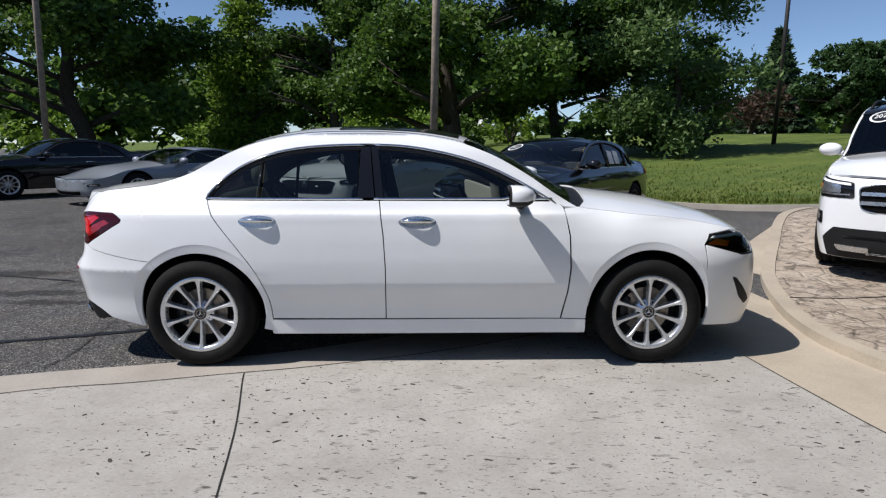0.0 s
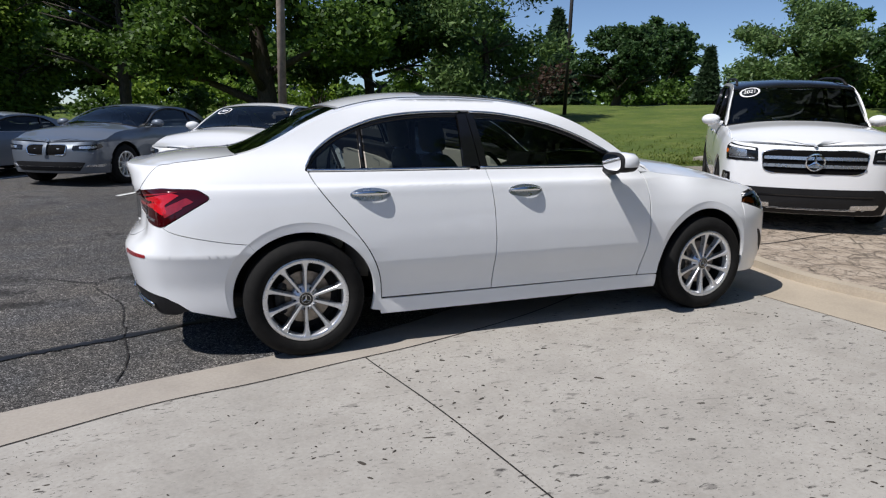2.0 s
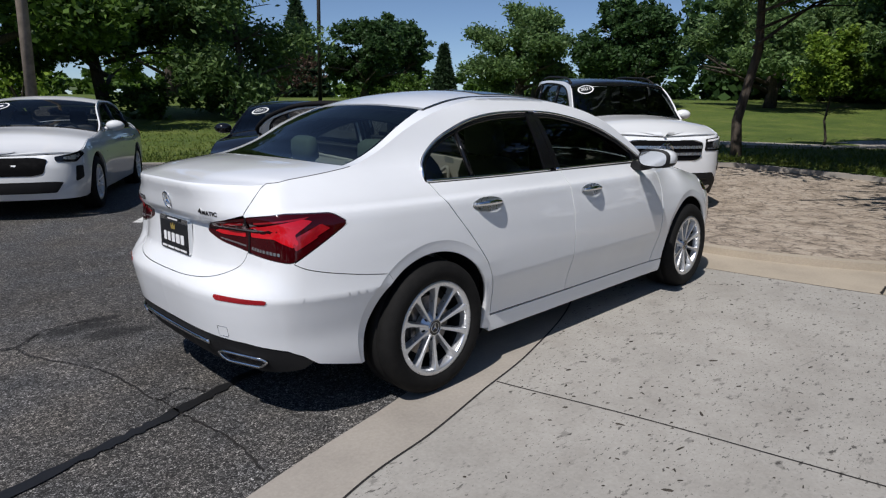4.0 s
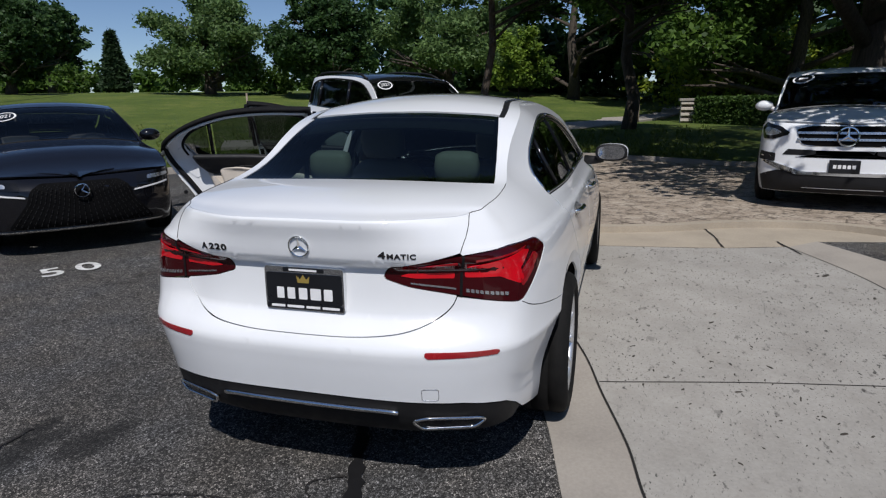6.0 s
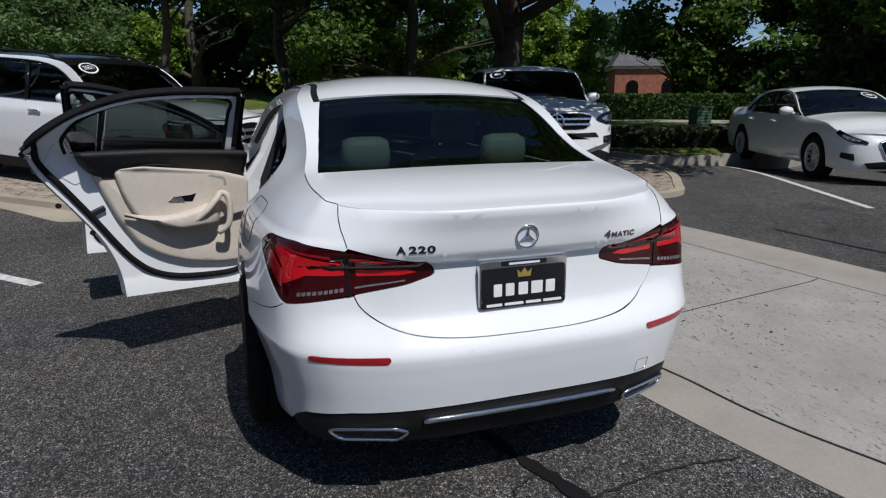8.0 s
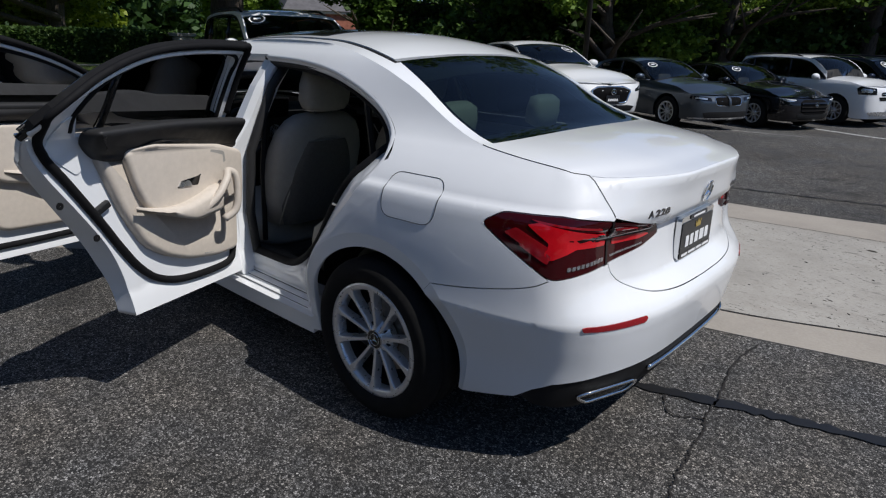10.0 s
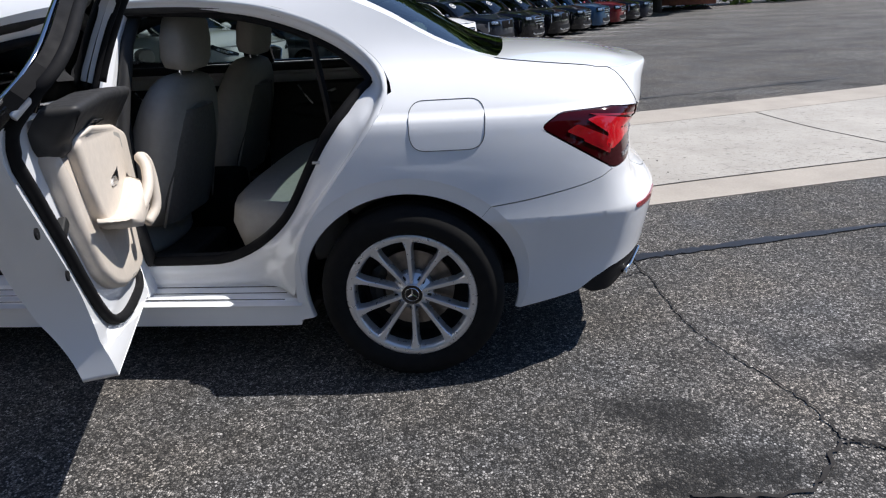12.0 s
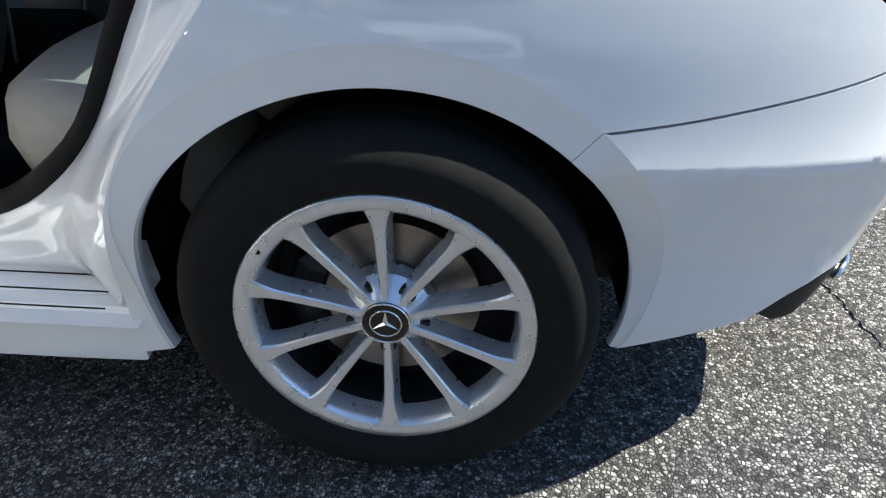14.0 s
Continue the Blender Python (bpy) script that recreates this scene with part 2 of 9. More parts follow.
M["kerb"] = concrete("kerb_concrete", (0.36, 0.33, 0.29), (0.26, 0.235, 0.205), stains=False)


def stamped():
    m = NT("stamped_concrete").set(rough=0.85)
    p = m.position()
    wob = m.mix(0.16, p, m.node("ShaderNodeTexNoise", Scale=2.6).outputs["Color"])
    e = m.vor(wob, 4.6, 'DISTANCE_TO_EDGE')
    e2 = m.vor(wob, 7.5, 'DISTANCE_TO_EDGE')
    c = m.ramp(m.noise(p, 3.0, 8, 0.74), [(0.28, (0.19, 0.150, 0.110)), (0.5, (0.385, 0.318, 0.250)), (0.75, (0.52, 0.455, 0.375))])
    c = m.mix(m.math('MULTIPLY', m.ramp(e, [(0.0, 0.75), (0.05, 0.0)]), m.ramp(m.noise(p, 4.0, 5), [(0.42, 0.10), (0.60, 1.0)])), c, (0.085, 0.066, 0.050))
    c = m.mix(m.math('MULTIPLY', m.ramp(e2, [(0.0, 0.8), (0.05, 0.0)]), m.ramp(m.noise(p, 1.9, 5), [(0.50, 0.0), (0.64, 1.0)])), c, (0.10, 0.078, 0.058))
    c = m.mix(m.ramp(m.noise(p, 9.0, 7, 0.74), [(0.52, 0.0), (0.60, 0.88)]), c, (0.105, 0.085, 0.066))
    c = m.mix(1.0, c, m.ramp(m.noise(p, 38, 4), [(0.3, 0.78), (0.7, 1.18)]), 'MULTIPLY')
    m.color(c)
    m.bump(m.mix(0.4, m.ramp(e, [(0.0, 0.0), (0.07, 1.0)]), m.noise(p, 14, 6)), 0.8, 0.025)
    return m.mat


M["stamped"] = stamped()
M["tar"] = plain("black_crack_sealant", (0.012, 0.012, 0.013), 0.45, scale=20)
M["crack"] = plain("open_crack_dirt", (0.015, 0.013, 0.012), 0.95)
M["road_paint"] = plain("worn_white_road_paint", (0.62, 0.62, 0.60), 0.8, var=0.25, scale=14)


def lawn_mat():
    m = NT("lawn").set(rough=0.95)
    p = m.position()
    c = m.ramp(m.noise(p, 0.45, 7, 0.72), [(0.28, (0.052, 0.095, 0.009)), (0.5, (0.100, 0.148, 0.016)), (0.64, (0.150, 0.186, 0.031)), (0.8, (0.225, 0.210, 0.068))])
    c = m.mix(1.0, c, m.ramp(m.noise(p, 9, 5, 0.7), [(0.30, 0.55), (0.70, 1.3)]), 'MULTIPLY')
    c = m.mix(1.0, c, m.ramp(m.noise(p, 48, 3), [(0.3, 0.6), (0.7, 1.3)]), 'MULTIPLY')
    m.color(c)
    m.bump(m.noise(p, 40, 4), 0.9, 0.05)
    return m.mat


M["lawn"] = lawn_mat()


def leaf_mat(name, dark, light):
    m = NT(name).set(rough=0.55, spec=0.35)
    geo = m.t.nodes.new("ShaderNodeNewGeometry")
    c = m.ramp(geo.outputs["Random Per Island"], [(0.0, dark), (0.6, tuple((a + b) / 2 for a, b in zip(dark, light))), (1.0, light)])
    m.color(c)
    tl = m.t.nodes.new("ShaderNodeBsdfTranslucent")
    m.link(c, tl.inputs[0])
    mx = m.t.nodes.new("ShaderNodeMixShader")
    mx.inputs[0].default_value = 0.38
    m.link(m.b.outputs[0], mx.inputs[1])
    m.link(tl.outputs[0], mx.inputs[2])
    m.link(mx.outputs[0], m.t.nodes["Material Output"].inputs[0])
    return m.mat


M["leaf_oak"] = leaf_mat("oak_leaves", (0.034, 0.075, 0.014), (0.135, 0.235, 0.036))
M["leaf_dark"] = leaf_mat("maple_leaves", (0.022, 0.054, 0.018), (0.078, 0.150, 0.040))
M["leaf_light"] = leaf_mat("light_leaves", (0.085, 0.165, 0.020), (0.270, 0.390, 0.050))
# darker hedge leaves: the island's shade is put into the colour
M["shrub_shaded"] = leaf_mat("shaded_ground_shrubs", (0.020, 0.030, 0.012), (0.060, 0.075, 0.028))
M["leaf_yellow"] = leaf_mat("yellow_green_leaves", (0.13, 0.20, 0.02), (0.34, 0.40, 0.04))
M["leaf_grey"] = leaf_mat("feathery_leaves", (0.066, 0.125, 0.040), (0.180, 0.275, 0.085))
M["needle"] = leaf_mat("conifer_needles", (0.024, 0.050, 0.024), (0.066, 0.115, 0.050))
M["leaf_red"] = leaf_mat("reddish_leaves", (0.050, 0.030, 0.022), (0.105, 0.062, 0.042))
M["hedge"] = leaf_mat("hedge_leaves", (0.028, 0.066, 0.015), (0.100, 0.172, 0.034))
M["blade"] = leaf_mat("grass_blades", (0.070, 0.112, 0.013), (0.185, 0.215, 0.045))
M["crumb"] = plain("dark_bark", (0.050, 0.042, 0.034), 0.9, var=0.4, scale=40)


def bark():
    m = NT("bark").set(rough=0.95)
    v = m.coords()
    w = m.node("ShaderNodeMapping")
    w.inputs["Scale"].default_value = (9, 9, 1.6)
    m.link(v, w.inputs[0])
    n = m.noise(w.outputs[0], 2.0, 6, 0.7)
    m.color(m.ramp(n, [(0.3, (0.030, 0.024, 0.019)), (0.7, (0.115, 0.092, 0.072))]))
    m.bump(n, 0.8, 0.03)
    return m.mat


M["bark"] = bark()
M["wood_pole"] = plain("weathered_wood_pole", (0.27, 0.22, 0.17), 0.9, var=0.3, scale=6, bump=0.3)
M["bronze_pole"] = plain("dark_bronze_pole", (0.045, 0.04, 0.036), 0.5, 0.3)
M["brick"] = plain("red_brick", (0.33, 0.12, 0.075), 0.9, var=0.3, scale=3, bump=0.3)
M["slate"] = plain("slate_roof", (0.11, 0.105, 0.11), 0.8, var=0.25, scale=2)
M["green_box"] = plain("green_metal_cabinet", (0.05, 0.10, 0.06), 0.5)
M["stucco"] = plain("pale_stucco", (0.55, 0.5, 0.43), 0.9)

# ---- mesh helpers ----
def mesh_ob(name, verts, faces, mat, smooth=False, parent=None, normals=None):
    me = bpy.data.meshes.new(name)
    me.from_pydata([tuple(v) for v in verts], [], [tuple(f) for f in faces])
    if smooth:
        me.polygons.foreach_set("use_smooth", [True] * len(me.polygons))
    if normals is not None:
        me.normals_split_custom_set_from_vertices([tuple(n) for n in normals])
    if mat is not None:
        me.materials.append(mat)
    ob = new(name, me)
    if parent is not None:
        ob.parent = parent
    return ob


def part(name, bm, mat, parent=None, label="", smooth=False, m=None):
    """A bmesh as one object under a thing or a part."""
    me = bpy.data.meshes.new(name)
    if smooth:
        for f in bm.faces:
            f.smooth = True
    bmesh.ops.recalc_face_normals(bm, faces=bm.faces)
    bm.to_mesh(me)
    bm.free()
    if mat is not None:
        me.materials.append(mat)
    ob = new(name, me)
    if parent is not None:
        ob.parent = parent
    if m is not None:
        ob.matrix_local = m
    if label:
        tagged(ob, label)
    return ob


def empty(name, label, category, group="", m=None, kind=""):
    ob = new(name)
    ob.empty_display_size = 0.2
    if m is not None:
        ob.matrix_world = m
    return tagged(ob, label, category, group, kind)


def box(bm, c, s, rot=None, bevel=0.0, seg=2):
    r = bmesh.ops.create_cube(bm, size=1.0)
    m = Matrix.Translation(c) @ (rot.to_4x4() if rot is not None else Matrix.Identity(4)) @ Matrix.Diagonal((*s, 1))
    bmesh.ops.transform(bm, matrix=m, verts=r["verts"])
    if bevel:
        es = list({e for v in r["verts"] for e in v.link_edges})
        bmesh.ops.bevel(bm, geom=es, offset=bevel, segments=seg, affect='EDGES', profile=0.5)
    return bm


def tube(bm, pts, radius, seg=8, close=False):
    """A tube along points; radius one number or one a point."""
    pts = [Vector(p) for p in pts]
    n = len(pts)
    rad = radius if hasattr(radius, "__len__") else [radius] * n
    rings, up = [], None
    for i, p in enumerate(pts):
        a = pts[(i - 1) % n] if close or i else p
        b = pts[(i + 1) % n] if close or i < n - 1 else p
        d = (b - a).normalized()
        if up is None:
            up = d.orthogonal().normalized()
        up = (up - d * up.dot(d)).normalized()
        side = d.cross(up)
        rings.append([bm.verts.new(p + (up * math.cos(t) + side * math.sin(t)) * rad[i]) for t in np.linspace(0, 2 * math.pi, seg, endpoint=False)])
    for i in range(n if close else n - 1):
        r0, r1 = rings[i], rings[(i + 1) % n]
        for k in range(seg):
            bm.faces.new((r0[k], r0[(k + 1) % seg], r1[(k + 1) % seg], r1[k]))
    if not close:
        bm.faces.new(rings[0][::-1])
        bm.faces.new(rings[-1])
    return bm


def lathe(bm, prof, seg=48, axis='Y', close=False):
    """Turns (radius, along) pairs round an axis."""
    rings = []
    for r, a in prof:
        ring = []
        for t in np.linspace(0, 2 * math.pi, seg, endpoint=False):
            x, z = r * math.cos(t), r * math.sin(t)
            ring.append(bm.verts.new((x, a, z) if axis == 'Y' else (x, z, a) if axis == 'Z' else (a, x, z)))
        rings.append(ring)
    pairs = list(zip(rings, rings[1:])) + ([(rings[-1], rings[0])] if close else [])
    for r0, r1 in pairs:
        for k in range(seg):
            bm.faces.new((r0[k], r0[(k + 1) % seg], r1[(k + 1) % seg], r1[k]))
    return bm


def pchip(xs, ys):
    """Smooth curve through points with no overshoot."""
    xs, ys = np.asarray(xs, float), np.asarray(ys, float)
    h, d = np.diff(xs), np.diff(ys) / np.diff(xs)
    m = np.zeros(len(xs))
    for i in range(1, len(xs) - 1):
        if d[i - 1] * d[i] > 0:
            w1, w2 = 2 * h[i] + h[i - 1], h[i] + 2 * h[i - 1]
            m[i] = (w1 + w2) / (w1 / d[i - 1] + w2 / d[i])
    m[0], m[-1] = d[0], d[-1]

    def f(x):
        x = np.clip(np.asarray(x, float), xs[0], xs[-1])
        i = np.clip(np.searchsorted(xs, x) - 1, 0, len(h) - 1)
        t = (x - xs[i]) / h[i]
        return ((1 + 2 * t) * (1 - t) ** 2 * ys[i] + t * (1 - t) ** 2 * h[i] * m[i] + t * t * (3 - 2 * t) * ys[i + 1] + t * t * (t - 1) * h[i] * m[i + 1])
    return f


def catmull(pts, n=12, closed=False):
    """A smooth line through points."""
    p = [np.asarray(q, float) for q in pts]
    k = len(p)
    out = []
    for i in range(k if closed else k - 1):
        a, b, c, d = (p[(i + j) % k] if closed else p[min(max(i + j, 0), k - 1)] for j in (-1, 0, 1, 2))
        for t in np.linspace(0, 1, n, endpoint=False):
            out.append(0.5 * (2 * b + (c - a) * t + (2 * a - 5 * b + 4 * c - d) * t * t + (3 * b - a - 3 * c + d) * t ** 3))
    if not closed:
        out.append(p[-1])
    return out


def rounded(pts, r, n=5):
    """Rounds the corners of an outline; r one number or one a corner."""
    out, k = [], len(pts)
    for i in range(k):
        a, b, c = (np.asarray(pts[(i + j) % k], float) for j in (-1, 0, 1))
        rr = r[i] if hasattr(r, "__len__") else r
        la, lc = np.linalg.norm(a - b), np.linalg.norm(c - b)
        q = min(rr, 0.45 * la, 0.45 * lc)
        if q < 1e-4:
            out.append(tuple(b))
            continue
        p0, p1 = b + (a - b) / la * q, b + (c - b) / lc * q
        for t in np.linspace(0, 1, n):
            out.append(tuple((1 - t) ** 2 * p0 + 2 * t * (1 - t) * b + t * t * p1))
    return out


def smooth01(a, b, x):
    t = np.clip((np.asarray(x, float) - a) / (b - a), 0, 1)
    return t * t * (3 - 2 * t)


def grid_fill(poly, hu, hv):
    """A flat outline cut into a grid: its points and faces."""
    bm = bmesh.new()
    f = bm.faces.new([bm.verts.new((p[0], p[1], 0)) for p in poly])
    if f.normal.z == 0:
        f.normal_update()
    if f.normal.z < 0:
        f.normal_flip()
    bmesh.ops.triangulate(bm, faces=[f])
    for axis, h in ((0, hu), (1, hv)):
        lo, hi = min(p[axis] for p in poly), max(p[axis] for p in poly)
        no = (1, 0, 0) if axis == 0 else (0, 1, 0)
        k = math.floor(lo / h) + 1
        while k * h < hi - 1e-6:
            co = (k * h, 0, 0) if axis == 0 else (0, k * h, 0)
            bmesh.ops.bisect_plane(bm, geom=bm.verts[:] + bm.edges[:] + bm.faces[:], dist=1e-5, plane_co=co, plane_no=no)
            k += 1
    bm.verts.index_update()
    pts = np.array([(v.co.x, v.co.y) for v in bm.verts])
    faces = [[v.index for v in f.verts] for f in bm.faces]
    rim = []
    for e in bm.edges:
        if len(e.link_faces) == 1:
            l = e.link_loops[0]
            rim.append((l.vert.index, l.link_loop_next.vert.index))
    bm.free()
    return pts, faces, rim


def patch(name, surf, poly, mat, parent, hu=0.05, hv=0.05, depth=0.012, lift=0.0, flip=False, label="", back=False):
    """A panel: an outline laid on a surface surf(a, b) -> points, with edges that turn in by depth."""
    pts, faces, rim = grid_fill(poly, hu, hv)
    a, b = pts[:, 0], pts[:, 1]
    e = 1e-3
    p = surf(a, b)
    n = np.cross(surf(a + e, b) - surf(a - e, b), surf(a, b + e) - surf(a, b - e))
    n /= np.maximum(np.linalg.norm(n, axis=1, keepdims=True), 1e-12)
    if flip:
        n = -n
        faces = [f[::-1] for f in faces]
        rim = [(j, i) for i, j in rim]
    p = p + n * lift
    flat = list(faces)
    verts, norms = list(p), list(n)
    if depth:
        for i, j in rim:
            k = len(verts)
            quad = [p[i], p[j], p[j] - n[j] * depth, p[i] - n[i] * depth]
            q = np.cross(quad[2] - quad[0], quad[1] - quad[0])
            q /= max(np.linalg.norm(q), 1e-12)
            verts += quad
            norms += [q] * 4
            faces.append([k, k + 3, k + 2, k + 1])
    if back:
        k = len(verts)
        verts += list(p - n * depth)
        norms += list(-n)
        faces += [[i + k for i in f[::-1]] for f in flat]
    ob = mesh_ob(name, verts, faces, mat, True, parent, norms)
    if label:
        tagged(ob, label)
    return ob

# ---- ground ----
def drive_rise(x, y):
    """The ramp of the stamped drive, climbing away from the apron."""
    x, y = np.asarray(x, float), np.asarray(y, float)
    return 0.064 * np.clip(0.61 * (x - 5.6) + 0.79 * (y - 1.2), 0, 3.75) * smooth01(3.5, 6.0, x) * (1 - smooth01(5.5, 9.0, y)) * (1 - smooth01(16.0, 24.0, x))


def lawn_height(x, y):
    """The lawn rises gently away from the car park."""
    d = 0.70 * (x - 8.5) + 0.71 * (y - 7.0)
    return 0.17 + drive_rise(x, y) + 2.5 * smooth01(4, 46, d) * smooth01(-10, 14, y + 0.2 * x) + 0.04 * np.sin(x * 0.31) * np.cos(y * 0.27)


def sheet(name, pts, z, mat, parent=None, thick=0.0, rise=None):
    """A slab with upright edges, flat or laid over a rise."""
    pts = [tuple(p[:2]) for p in pts]
    q, faces, rim = grid_fill(pts, 0.5 if rise else 50.0, 0.5 if rise else 50.0)
    top = []
    for f in faces:
        a = sum(q[i][0] * q[j][1] - q[i][1] * q[j][0] for i, j in zip(f, f[1:] + f[:1]))
        top.append(f if a > 0 else f[::-1])
    up = [float(rise(x, y)) if rise else 0.0 for x, y in q]
    verts, n = [(x, y, z + h) for (x, y), h in zip(q, up)], len(q)
    if thick:
        verts += [(x, y, z + h - thick) for (x, y), h in zip(q, up)]
        top += [[i, i + n, j + n, j] for i, j in rim]
    return mesh_ob(name, verts, top, mat, False, parent)


def ribbon(name, line, w0, w1, z, mat, parent=None, h=0.0, rise=None):
    """A band along a line between two offsets to its left; h: its thickness."""
    p = [np.asarray(q[:2], float) for q in line]
    bm = bmesh.new()
    rows = []
    for i, q in enumerate(p):
        d = p[min(i + 1, len(p) - 1)] - p[max(i - 1, 0)]
        d /= np.linalg.norm(d)
        n = np.array((-d[1], d[0]))
        a, b = q + n * w0, q + n * w1
        up = z + (float(rise(*q)) if rise else 0.0)
        r = [bm.verts.new((*a, up)), bm.verts.new((*b, up))]
        if h:
            r += [bm.verts.new((*b, up - h)), bm.verts.new((*a, up - h))]
        rows.append(r)
    k = len(rows[0])
    for r, s in zip(rows, rows[1:]):
        for i in range(k if h else 1):
            bm.faces.new((r[i], s[i], s[(i + 1) % k], r[(i + 1) % k]))
    if h:
        bm.faces.new(rows[0][::-1])
        bm.faces.new(rows[-1])
    return part(name, bm, mat, parent)


def lot_height(x, y):
    """The car park rises a little towards the lawn and dips beyond the gutter."""
    x, y = np.asarray(x, float), np.asarray(y, float)
    s = (x - 4.05) * 0.33 - (y + 2.95) * 0.94
    return drive_rise(x, y) + 0.021 * np.clip(y - 2.2 - 0.3 * np.maximum(0, x - 2), 0, 5.2) * (1 - smooth01(3.5, 6.0, x)) - 0.37 * smooth01(4.5, 9.5, s) * (1 - smooth01(7.8, 9.4, x))


def ground_sheet():
    bm = bmesh.new()
    xs = [-400, -60, -30, -20, -15, -12, -9, -6, -4, -2, 0, 1, 2, 3, 4, 5, 6, 7, 7.8, 8.3, 8.8, 9.4, 12, 20, 60, 400]
    ys = [-400, -60, -30, -20, -16, -14, -13, -12, -11, -10, -9, -8, -7, -6, -4, -2, 0, 2, 3, 4, 5, 6, 8, 10, 12, 14, 18, 24, 40, 400]
    g = [[bm.verts.new((x, y, -0.004 + float(lot_height(x, y)))) for y in ys] for x in xs]
    for a, b in zip(g, g[1:]):
        for i in range(len(ys) - 1):
            bm.faces.new((a[i], b[i], b[i + 1], a[i + 1]))
    return part("ground", bm, M["asphalt"], smooth=True)


ground = tagged(ground_sheet(),
                "dark weathered asphalt car park with pale aggregate", "ground", kind="structure")
# the near edge of the pale slab: asphalt, then a smooth band, then the slab
EDGE_A = catmull([(-9.0, -3.4), (-5.0, -2.15), (-3.03, -1.60), (-1.6, -1.16), (-0.8, -0.94), (-0.15, -0.79), (0.6, -0.55), (1.6, 0.0), (2.8, 0.85), (3.8, 1.7), (4.62, 2.45), (5.5, 3.35), (6.5, 4.5), (7.6, 5.75)], 8)
EDGE_B = catmull([(-9.0, -4.0), (-5.0, -2.62), (-3.3, -2.08), (-1.6, -1.55), (-0.8, -1.25), (-0.3, -1.15), (0.16, -1.03), (0.73, -0.885), (1.6, -0.56), (2.6, 0.02), (3.4, 0.62)], 8)
EDGE_R = catmull([(3.72, -2.62), (2.75, -2.92), (1.9, -3.05), (0.8, -3.22), (-0.4, -3.42), (-1.6, -3.62), (-3.4, -4.25), (-6.5, -5.5), (-9.5, -7.0)], 6)
EDGE_RO = catmull([(4.05, -2.95), (2.9, -3.45), (1.7, -3.70), (0.5, -3.88), (-0.4, -4.0), (-1.6, -4.32), (-3.4, -4.95), (-6.5, -6.2), (-9.5, -7.7)], 6)
END = [(3.40, -0.75), (3.46, -1.4), (3.54, -2.0), (3.72, -2.62)]
slab = tagged(sheet("slab_pavement", EDGE_B + END + EDGE_R, 0.004, M["concrete"], thick=0.15), "pale worn concrete apron with dark scuffs and bark crumbs", "pavement", kind="structure")
band = tagged(sheet("edge_pavement", EDGE_A[:81] + EDGE_B[::-1], 0.001, M["gutter"], thick=0.15), "smooth concrete edging band along the apron", "pavement", kind="structure")
band_r = tagged(sheet("gutter_pavement", EDGE_R + EDGE_RO[::-1], 0.002, M["gutter"], thick=0.15), "smooth concrete gutter band beside the apron", "pavement", kind="structure")
STAMP = catmull([(8.4, 6.6), (6.9, 4.9), (5.7, 3.0), (4.85, 1.55), (4.38, 0.45), (4.16, -0.36), (4.18, -0.95), (4.38, -1.6), (4.75, -2.4), (4.75, -3.3), (4.30, -4.1), (4.35, -4.75), (4.9, -5.2), (5.7, -5.75), (6.9, -6.3), (8.2, -6.6)], 8)
tan = tagged(sheet("tan_pavement", [(3.30, -2.75), (4.05, -2.95), (4.40, -4.85), (5.20, -5.40), (9.0, -5.5), (9.0, 5.0), (8.2, 6.3), *[tuple(p) for p in EDGE_A[72:][::-1]], (3.30, 0.70)], 0.0, M["gutter_tan"], thick=0.15, rise=drive_rise),
             "tan concrete gutter in front of the stamped drive", "pavement", kind="structure")
stamp = tagged(sheet("stamped_pavement", [tuple(p) for p in STAMP] + [(10.6, -5.2), (11.2, -2.0), (11.1, 1.0), (10.6, 3.2), (9.6, 5.6)], 0.055, M["stamped"], thick=0.2, rise=drive_rise),
               "brown stamped concrete drive with a stone pattern", "pavement", kind="structure")
kerb_lip = tagged(ribbon("drive_kerb", STAMP, -0.10, 0.03, 0.068, M["gutter_tan"], h=0.12, rise=drive_rise), "rolled concrete lip round the stamped drive", "kerb", kind="structure")
KERB = catmull([(-30, 34), (-14, 24.5), (-4.0, 18.2), (4.3, 11.6), (7.0, 9.1), (8.5, 7.2), (9.6, 5.7), (10.6, 3.2), (11.1, 1.0), (11.2, -2.0), (10.7, -4.6), (9.2, -6.6), (8.0, -6.9), (7.5, -7.6), (8.0, -10.0), (9.5, -14.5), (10.0, -16.0)], 6)
kerb = tagged(ribbon("kerb", KERB, -0.16, 0.0, 0.13, M["kerb"], h=0.95, rise=drive_rise), "low worn concrete kerb along the lawn", "kerb", kind="structure")


def lawn():
    bm = bmesh.new()
    line = [np.asarray(p) for p in KERB]
    rows = []
    for i, p in enumerate(line):
        row = []
        for s in (0.0, 0.6, 2, 5, 10, 17, 26, 38, 55, 90, 160, 300):
            f = i / (len(line) - 1)
            d = np.array((math.sin(radians(-25 + 140 * f)), math.cos(radians(-25 + 140 * f))))
            q = p + d * s
            row.append(bm.verts.new((q[0], q[1], float(lawn_height(*q)) - (0.05 if s == 0 else 0))))
        rows.append(row)
    for r, s in zip(rows, rows[1:]):
        for a in range(len(r) - 1):
            bm.faces.new((r[a], s[a], s[a + 1], r[a + 1]))
    ob = part("lawn_ground", bm, M["lawn"], smooth=True)
    return tagged(ob, "mown green lawn rising gently behind the kerb", "lawn", kind="structure")


lawn()


